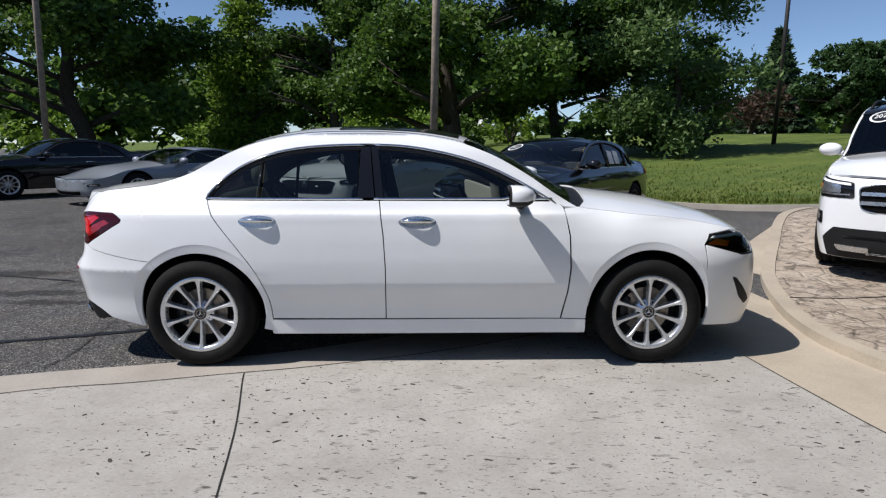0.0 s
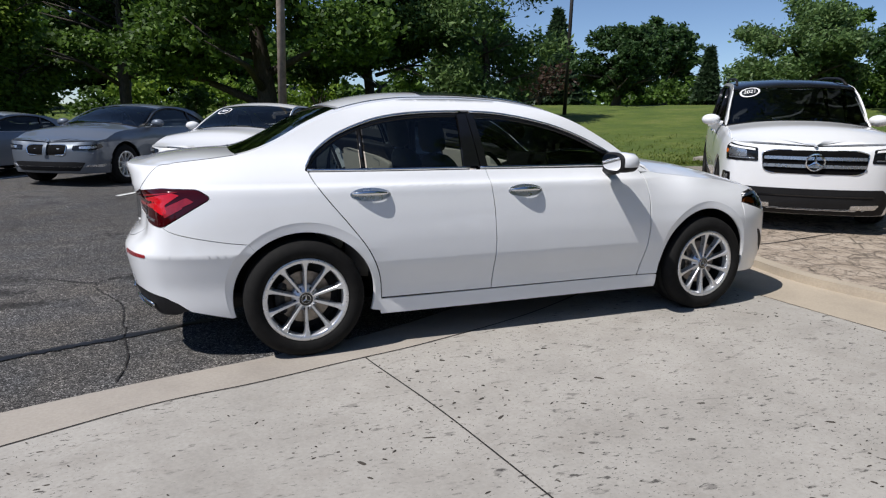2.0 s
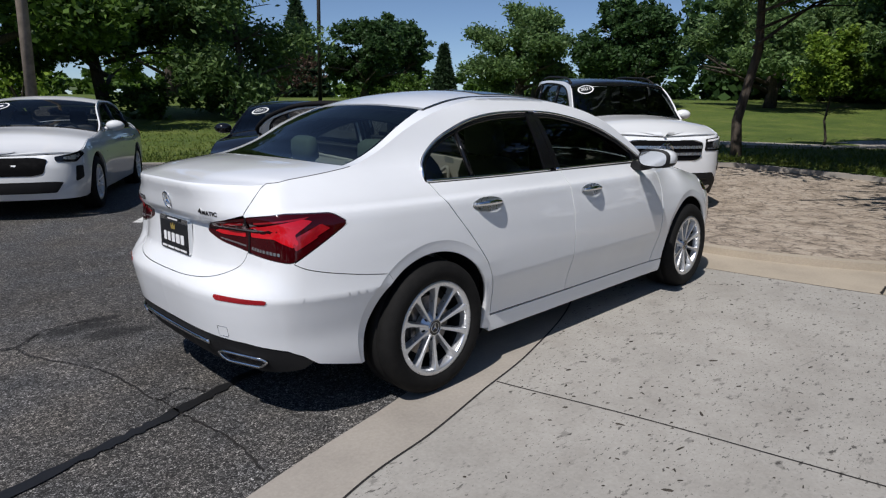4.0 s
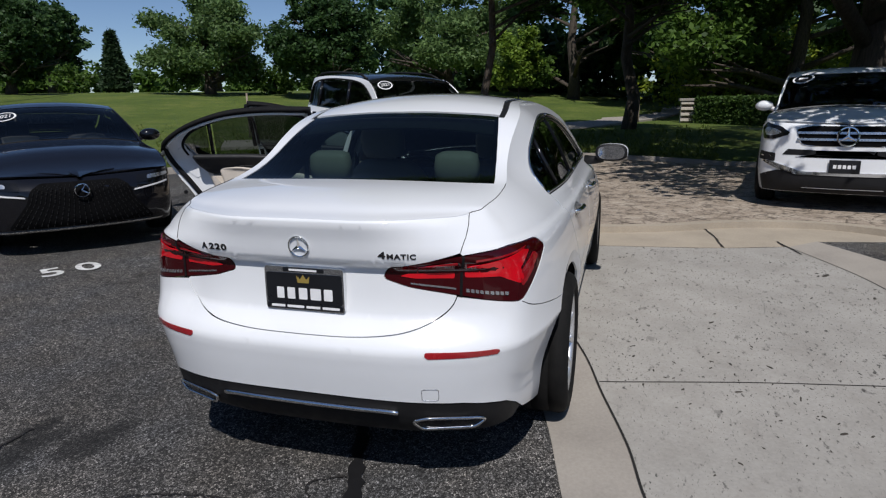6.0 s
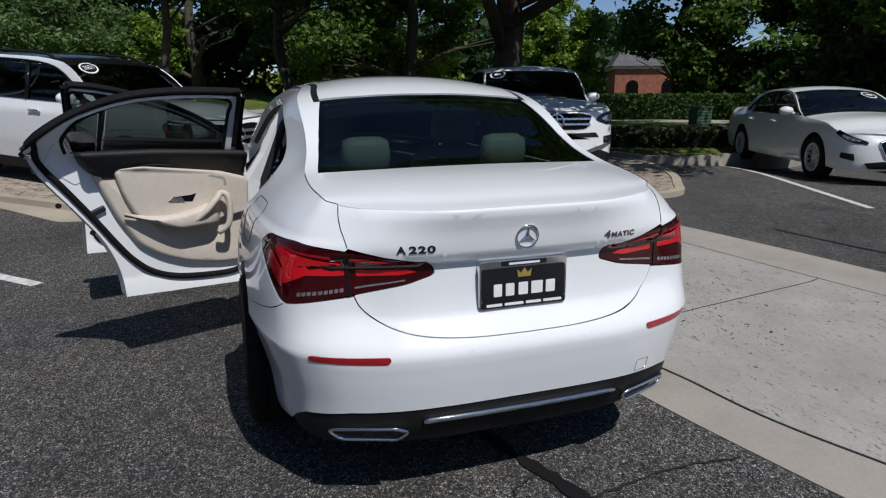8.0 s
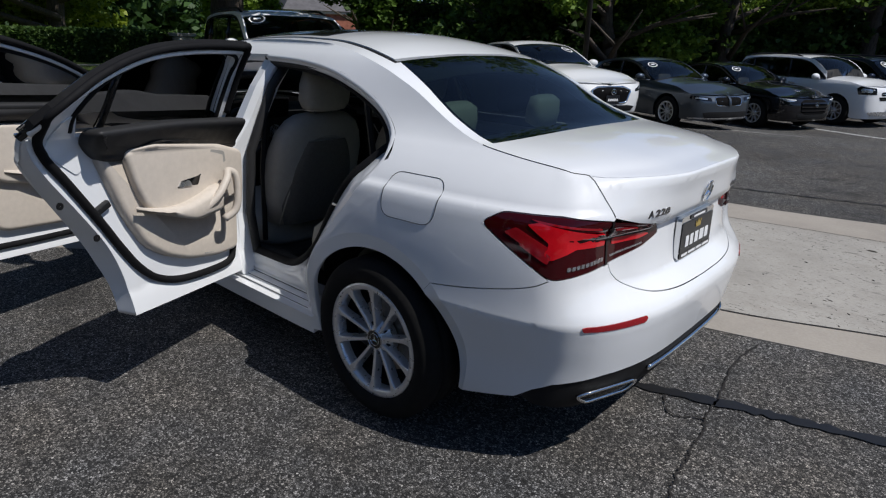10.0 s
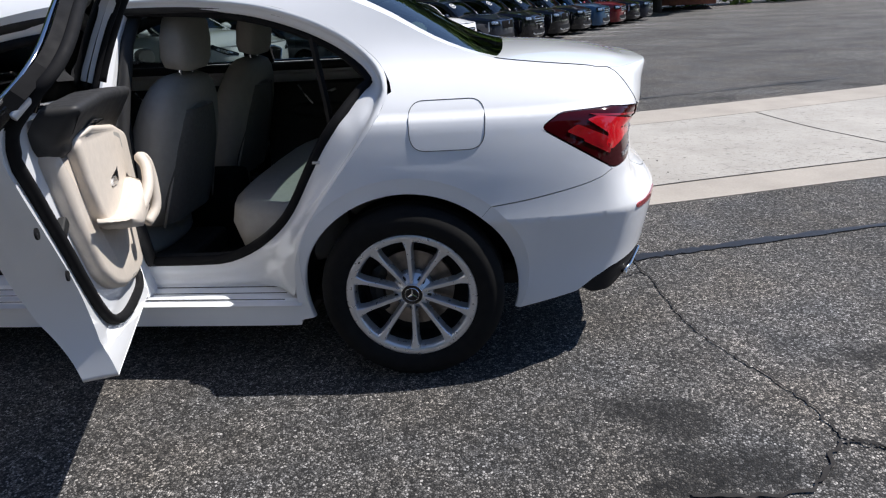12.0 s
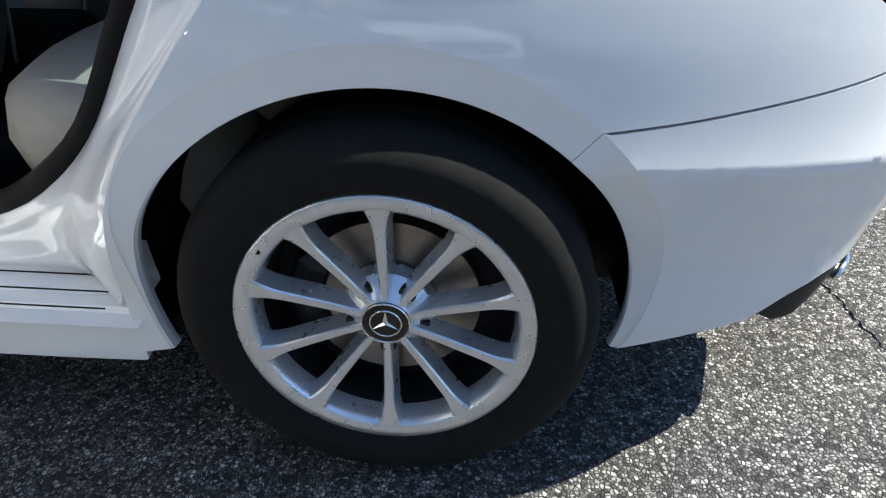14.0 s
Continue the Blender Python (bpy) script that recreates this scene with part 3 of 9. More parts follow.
def joint(name, pts, w, mat, z=0.0065, wob=0.0, parent=None):
    """A thin dark line in the paving: a joint, a crack or a sealed crack."""
    rng = random.Random(len(name) + int(pts[0][0] * 100))
    line = catmull([(x + rng.uniform(-wob, wob) * 0.6, y + rng.uniform(-wob, wob) * 0.6) for x, y in pts], 14)
    bm = bmesh.new()
    prev = None
    for i, q in enumerate(line):
        d = np.asarray(line[min(i + 1, len(line) - 1)]) - np.asarray(line[max(i - 1, 0)])
        d = d / np.linalg.norm(d)
        n = np.array((-d[1], d[0]))
        k = w * rng.uniform(0.55, 1.35) if wob else w
        o = rng.uniform(-wob, wob) * 0.4
        row = [bm.verts.new((*(q + n * (k / 2 + o)), z)), bm.verts.new((*(q - n * (k / 2 - o)), z))]
        if prev:
            bm.faces.new((prev[0], prev[1], row[1], row[0]))
        prev = row
    return part(name, bm, mat, parent)


joint("joint", [(0.29, -1.01), (0.32, -1.15), (0.46, -1.74), (0.58, -2.4), (0.70, -3.08), (0.76, -3.24)], 0.008, M["crack"], parent=slab)
joint("joint", [tuple(p) for p in EDGE_B[16:]], 0.010, M["crack"], parent=slab)
joint("joint", [tuple(p) for p in EDGE_R], 0.009, M["crack"], parent=slab)
joint("joint", END, 0.008, M["crack"], parent=slab)
joint("joint", [(-3.6, -2.2), (-3.2, -3.2), (-3.0, -4.1)], 0.014, M["crack"], parent=slab)
joint("joint", [(3.56, -2.03), (3.78, -2.015), (4.05, -2.02), (4.30, -1.975), (4.50, -1.965)], 0.018, M["crack"], z=0.0072, wob=0.012, parent=tan)
joint("joint", [(3.42, -2.664), (3.62, -2.63), (3.78, -2.60), (3.95, -2.57)], 0.022, M["crack"], z=0.0076, wob=0.012, parent=tan)
joint("joint", [(4.4, 0.6), (5.0, 0.55), (6.2, 0.75), (8.0, 0.9)], 0.02, M["crack"], z=0.059, parent=stamp)
for pts, w, mat, wob in (
    ([(-9.0, -2.6), (-5.0, -1.35), (-3.0, -0.80), (-1.6, -0.39), (-1.1, -0.24), (-0.65, -0.08), (-0.2, 0.05), (0.3, 0.1)], 0.055, M["tar"], 0.02),
    ([(-7.0, 4.0), (-4.5, 2.5), (-3.08, 1.92), (-2.15, 1.6)], 0.026, M["tar"], 0.025),
    ([(-2.15, 1.6), (-1.7, 1.44), (-1.43, 1.26), (-1.30, 1.24), (-1.13, 1.42), (-0.82, 1.45)], 0.012, M["crack"], 0.02),
    ([(-0.80, -0.10), (-0.87, 0.02), (-1.00, -0.03), (-1.03, 0.18), (-1.06, 0.36), (-1.08, 0.53), (-1.18, 0.78), (-1.29, 1.00), (-1.34, 1.20), (-1.43, 1.25)], 0.0085, M["crack"], 0.02),
    ([(-0.95, -0.9), (-0.93, -0.6), (-0.98, -0.25), (-0.99, -0.03)], 0.009, M["crack"], 0.012),
    ([(2.2, -4.3), (1.2, -4.45), (0.0, -4.75), (-2.0, -5.3), (-5.0, -6.4)], 0.03, M["tar"], 0.02),
    ([(-2.6, 0.0), (-2.4, 0.9), (-2.15, 1.6)], 0.010, M["crack"], 0.02),
):
    joint("crack", pts, w, mat, z=0.003, wob=wob, parent=ground)

# ---- car shells ----
class Shell:
    """A car body as smooth surfaces. plan: half outline from the rear middle to the front middle; cuts: inset by height
    at stations along the side; rear: inset by height at the tail; bow: rounding of the boot's shoulder; rail: height at which the side turns into the top."""

    def __init__(self, plan, mid, sides, rear, front, rear_at, front_at, rail, crown, bow=()):
        line = np.array(catmull(plan, 30))
        s = np.r_[0, np.cumsum(np.linalg.norm(np.diff(line, axis=0), axis=1))]
        s0 = np.interp(mid, line[:, 0], s)
        self.u = s - s0 + mid
        self.line = line
        t = np.gradient(line, axis=0)
        t /= np.linalg.norm(t, axis=1, keepdims=True)
        self.nrm = np.stack([t[:, 1], -t[:, 0]], 1)
        self.nrm[:, 1] *= np.clip(line[:, 1] / 0.12, 0, 1)
        self.ur, self.uf = self.u[0], self.u[-1]
        self.sides = [(x, pchip(*zip(*p))) for x, p in sides]
        self.rear, self.front = pchip(*zip(*rear)), pchip(*zip(*front))
        self.rear_at, self.front_at = rear_at, front_at
        self.bow = bow
        self.zr = pchip(*zip(*rail))
        uu = np.linspace(self.ur, self.uf, 600)
        p = self.S(uu, self.zr(uu))
        xs = np.maximum.accumulate(p[:, 0] + np.arange(600) * 1e-7)
        self.top_x, self.top_y, self.top_z = xs, -p[:, 1], p[:, 2]
        self.crown = pchip(*zip(*crown))

    def inset(self, u, z):
        xs = [x for x, _ in self.sides]
        vals = [f(z) for _, f in self.sides]
        out = vals[0]
        for i in range(1, len(xs)):
            w = smooth01(xs[i - 1], xs[i], u)
            out = out * (1 - w) + vals[i] * w
        w = smooth01(self.rear_at[1], self.rear_at[0], u)
        out = out * (1 - w) + self.rear(z) * w
        w = smooth01(self.front_at[0], self.front_at[1], u)
        out = out * (1 - w) + self.front(z) * w
        if self.bow:
            u0, u1, u2, z0, h, d = self.bow
            out = out + d * smooth01(u0, u1, u) * (1 - smooth01(u1, u2, u)) * np.clip((z - z0) / h, 0, 1.2) ** 1.5
        return out

    def S(self, u, z, side=-1):
        """The side of the body; side: -1 right, 1 left."""
        u, z = np.asarray(u, float), np.asarray(z, float)
        x, y = np.interp(u, self.u, self.line[:, 0]), np.interp(u, self.u, self.line[:, 1])
        nx, ny = np.interp(u, self.u, self.nrm[:, 0]), np.interp(u, self.u, self.nrm[:, 1])
        d = self.inset(u, z)
        return np.stack([x + nx * d, side * (y + ny * d), z + 0 * u], -1)

    def right(self, u, z):
        return self.S(u, z, -1)

    def left(self, u, z):
        return self.S(u, z, 1)

    def back(self, w, z):
        """Round the tail; w: way from its middle, to the right."""
        p = self.S(self.ur + np.abs(w), z, -1)
        p[..., 1] *= np.where(np.asarray(w) < 0, -1, 1)
        return p

    def nose(self, w, z):
        """Round the front; w: way from its middle, to the left."""
        p = self.S(self.uf - np.abs(w), z, -1)
        p[..., 1] *= np.where(np.asarray(w) > 0, -1, 1)
        return p

    def top(self, x, s):
        """Hood, screens, roof and boot between the rails; s from -1 (right) to 1 (left)."""
        x, s = np.asarray(x, float), np.asarray(s, float)
        y, z = np.interp(x, self.top_x, self.top_y), np.interp(x, self.top_x, self.top_z)
        return np.stack([x, s * y, z + self.crown(x) * (1 - np.abs(s) ** 2.2)], -1)

    def rail_line(self, u0, u1, n=40):
        return [(u, float(self.zr(u))) for u in np.linspace(u0, u1, n)]


def grow(poly, d):
    """An outline moved outwards by d (inwards if negative)."""
    p = [np.asarray(q, float) for q in poly]
    area = sum(a[0] * b[1] - a[1] * b[0] for a, b in zip(p, p[1:] + p[:1]))
    k = 1 if area > 0 else -1
    out = []
    for i in range(len(p)):
        a, b, c = p[i - 1], p[i], p[(i + 1) % len(p)]
        e0, e1 = b - a, c - b
        e0, e1 = e0 / max(np.linalg.norm(e0), 1e-9), e1 / max(np.linalg.norm(e1), 1e-9)
        n = np.array((e0[1] + e1[1], -e0[0] - e1[0])) * k
        l = np.linalg.norm(n)
        out.append(tuple(b + n / l * d / max(0.5, l / 2) if l > 1e-6 else b))
    return out


def arch(cx, cz, rx, rz, a0, a1, n=28):
    return [(cx + rx * math.cos(radians(a)), cz + rz * math.sin(radians(a))) for a in np.linspace(a0, a1, n)]

# ---- the white saloon ----
A = Shell(
    plan=[(-0.93, 0), (-0.922, 0.3), (-0.885, 0.5), (-0.81, 0.675), (-0.68, 0.785), (-0.40, 0.855), (0.0, 0.888), (0.6, 0.895), (1.5, 0.895), (2.3, 0.893),
          (2.73, 0.888), (3.02, 0.862), (3.25, 0.80), (3.42, 0.70), (3.54, 0.52), (3.61, 0.25), (3.63, 0)],
    mid=1.3,
    sides=[(-0.20, [(0.15, 0.10), (0.20, 0.085), (0.28, 0.066), (0.40, 0.050), (0.50, 0.026), (0.578, 0.005), (0.592, 0.0), (0.610, 0.0025), (0.64, 0.0065), (0.75, 0.018), (0.86, 0.036), (0.925, 0.056), (0.942, 0.078), (0.97, 0.100), (1.0, 0.128), (1.03, 0.160), (1.06, 0.196), (1.10, 0.245), (1.16, 0.290), (1.25, 0.330), (1.4, 0.380)]),
           (0.60, [(0.15, 0.07), (0.20, 0.062), (0.28, 0.059), (0.34, 0.051), (0.42, 0.030), (0.494, 0.0075), (0.512, 0.004), (0.62, 0.0), (0.74, 0.008), (0.86, 0.024), (0.928, 0.038), (0.942, 0.056), (1.0, 0.096), (1.02, 0.112), (1.10, 0.148), (1.20, 0.198), (1.30, 0.258), (1.36, 0.31), (1.40, 0.37)]),
           (2.05, [(0.15, 0.07), (0.20, 0.062), (0.28, 0.059), (0.34, 0.051), (0.42, 0.030), (0.494, 0.0075), (0.512, 0.004), (0.62, 0.0), (0.74, 0.008), (0.86, 0.026), (0.928, 0.044), (0.942, 0.064), (1.0, 0.115), (1.10, 0.165), (1.20, 0.21), (1.30, 0.262), (1.40, 0.37)]),
           (2.55, [(0.15, 0.07), (0.24, 0.035), (0.5, 0.006), (0.62, 0.0), (0.74, 0.016), (0.82, 0.045), (0.88, 0.085), (0.92, 0.13), (0.96, 0.19), (1.05, 0.3)]),
           (3.20, [(0.15, 0.07), (0.24, 0.03), (0.5, 0.0), (0.62, 0.004), (0.70, 0.025), (0.76, 0.06), (0.82, 0.12), (0.88, 0.21), (1.0, 0.3)])],
    rear=[(0.15, 0.30), (0.22, 0.13), (0.28, 0.068), (0.34, 0.042), (0.42, 0.025), (0.52, 0.007), (0.576, 0.0), (0.592, 0.002), (0.62, 0.020), (0.66, 0.060), (0.70, 0.088), (0.78, 0.099), (0.852, 0.102), (0.864, 0.098), (0.876, 0.076), (0.890, 0.071), (0.97, 0.056), (1.005, 0.046), (1.022, 0.042), (1.032, 0.043), (1.038, 0.049), (1.05, 0.07)],
    front=[(0.15, 0.22), (0.22, 0.08), (0.3, 0.02), (0.45, 0.0), (0.6, 0.012), (0.7, 0.05), (0.76, 0.11), (0.80, 0.2), (0.9, 0.35)],
    rear_at=(-1.05, -0.66), front_at=(3.45, 3.9),
    rail=[(-1.60, 1.038), (-1.15, 1.036), (-0.98, 1.036), (-0.86, 1.042), (-0.65, 1.058), (-0.45, 1.078), (-0.33, 1.094), (-0.22, 1.122), (-0.13, 1.155), (0.07, 1.256), (0.26, 1.330), (0.47, 1.380), (0.68, 1.404), (0.96, 1.411),
          (1.25, 1.400), (1.53, 1.360), (1.74, 1.290), (1.96, 1.172), (2.18, 1.025), (2.30, 0.962), (2.5, 0.934), (3.0, 0.880), (3.3, 0.832), (3.55, 0.785), (3.8, 0.765), (4.3, 0.745)],
    crown=[(-0.92, 0.0), (-0.85, 0.008), (-0.7, 0.014), (-0.33, 0.016), (-0.2, 0.030), (-0.1, 0.045), (0.3, 0.052), (1.0, 0.052), (1.5, 0.060), (1.9, 0.075), (2.25, 0.105), (2.4, 0.10), (3.0, 0.085), (3.4, 0.06), (3.60, 0.0)],
    bow=(-1.36, -0.96, -0.68, 0.90, 0.14, 0.075))

car = empty("car", "white four-door saloon with two doors of one side standing open", "car")
CUR = catmull([(0.432, 0.285), (0.413, 0.43), (0.350, 0.58), (0.245, 0.725), (0.14, 0.855), (0.075, 0.945), (0.045, 1.005)], 6)      # rear door's trailing edge
DLO_TOP = catmull([(0.030, 1.022), (0.085, 1.10), (0.205, 1.190), (0.35, 1.255), (0.50, 1.298), (0.72, 1.325), (1.01, 1.333), (1.25, 1.322), (1.52, 1.274), (1.74, 1.205), (1.95, 1.105), (2.15, 0.985)], 6)
ARCH_R = (0.0, 0.325, 0.384, 0.370)
ARCH_F = (2.729, 0.325, 0.378, 0.385)
LAMP = rounded([(-0.462, 0.886), (-0.53, 0.926), (-0.74, 0.930), (-0.93, 0.912), (-1.10, 0.884), (-1.235, 0.860), (-1.255, 0.826), (-1.16, 0.798), (-1.00, 0.772), (-0.84, 0.752), (-0.715, 0.738)], 0.022, 5)
SEAM = catmull([(-0.712, 0.737), (-0.66, 0.713), (-0.58, 0.692), (-0.47, 0.671), (-0.385, 0.657), (-0.2875, 0.645)], 6)
HOOD_X, TAIL_X = 2.30, -0.33


def side_panels(shell, surf, flip, parent, right):
    """The fixed panels of one flank."""
    o = dict(hu=0.035, hv=0.018, flip=flip)
    # quarter panel with the roof rail
    q = lip_arch(ARCH_R, 131, -16, 48) + [(0.424, 0.212), (0.428, 0.283)]
    q += [(p[0] - 0.004, p[1]) for p in CUR[1:]] + [(0.028, 1.012)] + [(p[0], p[1] + 0.010) for p in DLO_TOP[1:]] + [(2.20, 0.968), (2.285, 0.962)]
    q += shell.rail_line(2.27, -0.903, 90) + [(-0.912, 1.01), (-0.930, 0.975), (-0.948, 0.945), (-0.960, 0.918)]
    q += [(a, b) for a, b in grow(LAMP, 0.004) if b > 0.855 and a > -0.96][::-1] + [(-0.455, 0.883), (-0.712, 0.733)] + [tuple(p) for p in SEAM[1:-1]]
    patch("quarter_panel", surf, q, M["white"], parent, depth=0.014, **o)
    fender = [(2.205, 0.955), (2.232, 0.80), (2.238, 0.60), (2.225, 0.45), (2.195, 0.285), (2.34, 0.285)] + lip_arch(ARCH_F, 174, 30, 48)
    fender += [(3.078, 0.735), (3.15, 0.795), (3.36, 0.812), (3.50, 0.800)] + shell.rail_line(3.50, 2.295, 40)
    patch("front_fender", surf, fender, M["white"], parent, **o)
    sill = [(0.424, 0.19), (2.342, 0.19), (2.342, 0.278), (0.424, 0.278)]
    patch("sill", surf, rounded(sill, 0.01), M["white"], parent, depth=0.05, **o)
    head = rounded([(3.085, 0.738), (3.17, 0.786), (3.40, 0.797), (3.60, 0.775), (3.66, 0.705), (3.56, 0.665), (3.36, 0.672)], 0.02)
    lamp = patch("headlamp", surf, head, M["black_gloss"], parent, lift=-0.012, **o)
    patch("lens", surf, grow(head, -0.004), M["lens"], lamp, lift=0.0, **o)
    patch("marker", surf, [(3.12, 0.742), (3.19, 0.768), (3.30, 0.752), (3.26, 0.722)], M["amber"], lamp, lift=-0.006, **o)
    patch("reflector", surf, rounded([(3.265, 0.715), (3.28, 0.768), (3.43, 0.774), (3.445, 0.690), (3.33, 0.690)], 0.02), M["chrome"], lamp, lift=-0.006, **o)
    patch("reflector", surf, rounded([(3.47, 0.69), (3.47, 0.755), (3.58, 0.755), (3.59, 0.70)], 0.02), M["satin"], lamp, lift=-0.006, **o)
    patch("running_light", surf, rounded([(3.15, 0.772), (3.17, 0.783), (3.40, 0.793), (3.58, 0.774), (3.57, 0.764), (3.40, 0.781), (3.18, 0.771)], 0.003), M["white_mark"], lamp, lift=-0.004, **o)
    # bright strip round the side windows
    return q


def flare_w(c, a):
    """Width of the lip round a wheel at angle a (degrees)."""
    if c is ARCH_R:
        return 0.008 + 0.046 * float(smooth01(-2, 50, a)) * (1 - float(smooth01(150, 216, a)))
    return 0.008 + 0.040 * float(smooth01(10, 50, a)) * (1 - float(smooth01(140, 176, a)))


def lip_arch(c, a0, a1, n):
    """The bodywork's edge outside the lip of a wheel arch."""
    return [(c[0] + (c[2] + flare_w(c, a)) * math.cos(radians(a)), c[1] + (c[3] + flare_w(c, a)) * math.sin(radians(a))) for a in np.linspace(a0, a1, n)]


def arch_flare(surf, side, c, a0, a1):
    """The lip round a wheel: a band that turns in from the panel's edge."""
    bm = bmesh.new()
    rows = []
    for a in np.linspace(a0, a1, 48):
        w, row = flare_w(c, a), []
        for d, out in ((w + 0.0005, 0.0), (w * 0.93, -0.0015), (w * 0.5, -0.0055 * w / 0.05), (0.003, -0.010 * w / 0.05), (0.0, -0.012), (0.0, -0.022)):
            p = surf(np.array([c[0] + (c[2] + d) * math.cos(radians(a))]), np.array([c[1] + (c[3] + d) * math.sin(radians(a))]))[0]
            row.append(bm.verts.new((p[0], p[1] + side * out, p[2])))
        rows.append(row)
    for r, s in zip(rows, rows[1:]):
        for i in range(5):
            bm.faces.new((r[i], r[i + 1], s[i + 1], s[i]))
    ob = part("arch_flare", bm, M["white"], car, smooth=True)
    for e in ob.data.edges:
        i, j = sorted(e.vertices)
        if j - i == 6 and i % 6 in (3, 4):
            e.use_edge_sharp = True
    return ob


for right in (True, False):
    for c, a0, a1 in ((ARCH_R, 131, -16), (ARCH_R, 194, 131.12), (ARCH_F, 174, 30.1), (ARCH_F, 30, -14)):
        arch_flare(A.right if right else A.left, -1 if right else 1, c, a0, a1)
    side_panels(A, A.right if right else A.left, not right, car, right)


def tail():
    o = dict(hu=0.04, hv=0.03)
    half = lambda pts: [(u - A.ur, z) for u, z in pts]
    # bumper, in one piece round the tail
    lid_r = [(0.0, 0.626), (0.18, 0.628), (0.34, 0.640), (0.44, 0.660), (0.52, 0.692), (0.565, 0.728), (0.585, 0.762)]
    lid_r = catmull(lid_r, 5)
    low = sorted([p for p in half(grow(LAMP, 0.004)) if p[1] < 0.80 and 0.59 < p[0] < 0.86], key=lambda p: p[0])
    edge = [(p[0] + 0.003, p[1] - 0.003) for p in lid_r] + low + [(p[0], p[1] - 0.004) for p in half(SEAM)]
    a = half(lip_arch(ARCH_R, 131, 194, 48))
    side = edge[:-1] + a + [(0.95, 0.280), (0.88, 0.326), (0.80, 0.358), (0.6, 0.388), (0.3, 0.397)]
    poly = side + [(0.0, 0.399)] + [(-x, z) for x, z in side[::-1][:-1]]
    patch("rear_bumper", A.back, poly, M["white"], car, depth=0.02, **o)
    dark = [(0.0, 0.395), (0.3, 0.393), (0.6, 0.384), (0.80, 0.354), (0.88, 0.322), (0.93, 0.290), (0.88, 0.262), (0.70, 0.246), (0.4, 0.236), (0.0, 0.234)]
    dark = dark + [(-x, z) for x, z in dark[1:-1][::-1]]
    diff = patch("diffuser", A.back, dark, M["black_plastic"], car, lift=-0.004, depth=0.1, **o)
    bm = bmesh.new()
    w = np.linspace(-0.36, 0.36, 40)
    tube(bm, [tuple(p) for p in A.back(w, 0.352 - 0.06 * np.maximum(0, np.abs(w) - 0.30)) + np.array((-0.003, 0, 0))], 0.0095, 8)
    part("chrome_strip", bm, M["chrome"], diff, "bright chrome strip", smooth=True)
    for k in (1, -1):
        tip = rounded([(0.41, 0.312), (0.46, 0.328), (0.665, 0.322), (0.705, 0.308), (0.655, 0.278), (0.45, 0.274)], 0.018)
        tip = [(k * x, z) for x, z in tip][::k]
        ex = patch("exhaust_opening", A.back, tip, M["black_gloss"], diff, lift=0.004, depth=0.01, **o)
        bm = bmesh.new()
        q = A.back(np.array([p[0] for p in tip]), np.array([p[1] for p in tip]))
        tube(bm, [tuple(p + np.array((-0.008, 0, 0))) for p in q], 0.0062, 8, True)
        part("exhaust_trim", bm, M["chrome"], ex, "chrome exhaust trim", smooth=True)
        rf = rounded([(0.462, 0.580), (0.466, 0.592), (0.715, 0.591), (0.730, 0.586), (0.722, 0.572), (0.474, 0.569)], 0.006)
        rf = [(k * x, z) for x, z in rf][::k]
        patch("reflector", A.back, rf, M["reflector_red"], car, lift=0.002, depth=0.006, **o)
        # tail lamp: smoked body, bright guides, white strip below
        body = [(k * (u - A.ur), z) for u, z in LAMP][::-k]
        lamp = patch("tail_lamp", A.back, body, M["red_dark"], car, lift=0.0, depth=0.02, label="red and smoked tail lamp", **o)
        def g(pts, mat, nm, lift=0.0022):
            q = [(k * (u - A.ur), z) for u, z in pts]
            ar = sum(s[0] * t[1] - s[1] * t[0] for s, t in zip(q, q[1:] + q[:1]))
            patch(nm, A.back, q if ar > 0 else q[::-1], mat, lamp, lift=lift, depth=0.004, hu=0.04, hv=0.02)
        g(rounded([(-0.98, 0.862), (-0.98, 0.826), (-1.13, 0.826), (-1.19, 0.834), (-1.13, 0.852)], 0.008), M["red_bright"], "light_guide")
        g(rounded([(-0.62, 0.900), (-0.66, 0.909), (-0.94, 0.868), (-0.94, 0.830), (-0.80, 0.832), (-0.71, 0.798), (-0.685, 0.815), (-0.70, 0.850)], 0.008), M["red_bright"], "light_guide")
        g(rounded([(-0.545, 0.868), (-0.585, 0.888), (-0.70, 0.838), (-0.675, 0.808)], 0.008), M["red_lens"], "light_guide")
        g(rounded([(-0.60, 0.836), (-0.63, 0.852), (-0.71, 0.812), (-0.70, 0.785)], 0.008), M["red_lens"], "light_guide")
        g(rounded([(-0.63, 0.917), (-0.90, 0.894), (-0.90, 0.887), (-0.66, 0.908)], 0.003), M["red_lens"], "light_guide")
        g(rounded([(-0.97, 0.886), (-0.97, 0.880), (-1.17, 0.858), (-1.19, 0.862)], 0.002), M["red_lens"], "light_guide")
        for f in range(9):
            u = -0.77 - 0.019 * f
            g(rounded([(u, 0.764 + 0.0016 * f), (u - 0.014, 0.766 + 0.0016 * f), (u - 0.014, 0.778 + 0.0016 * f), (u, 0.776 + 0.0016 * f)], 0.002, 3), M["satin"], "reversing_light")
        g(rounded([(-0.975, 0.786), (-0.975, 0.792), (-1.15, 0.811), (-1.15, 0.806)], 0.002), M["satin"], "reversing_light")
        g([(-0.951, 0.762), (-0.962, 0.762), (-0.955, 0.910), (-0.944, 0.912)], M["black_gloss"], "lamp_gap", 0.003)
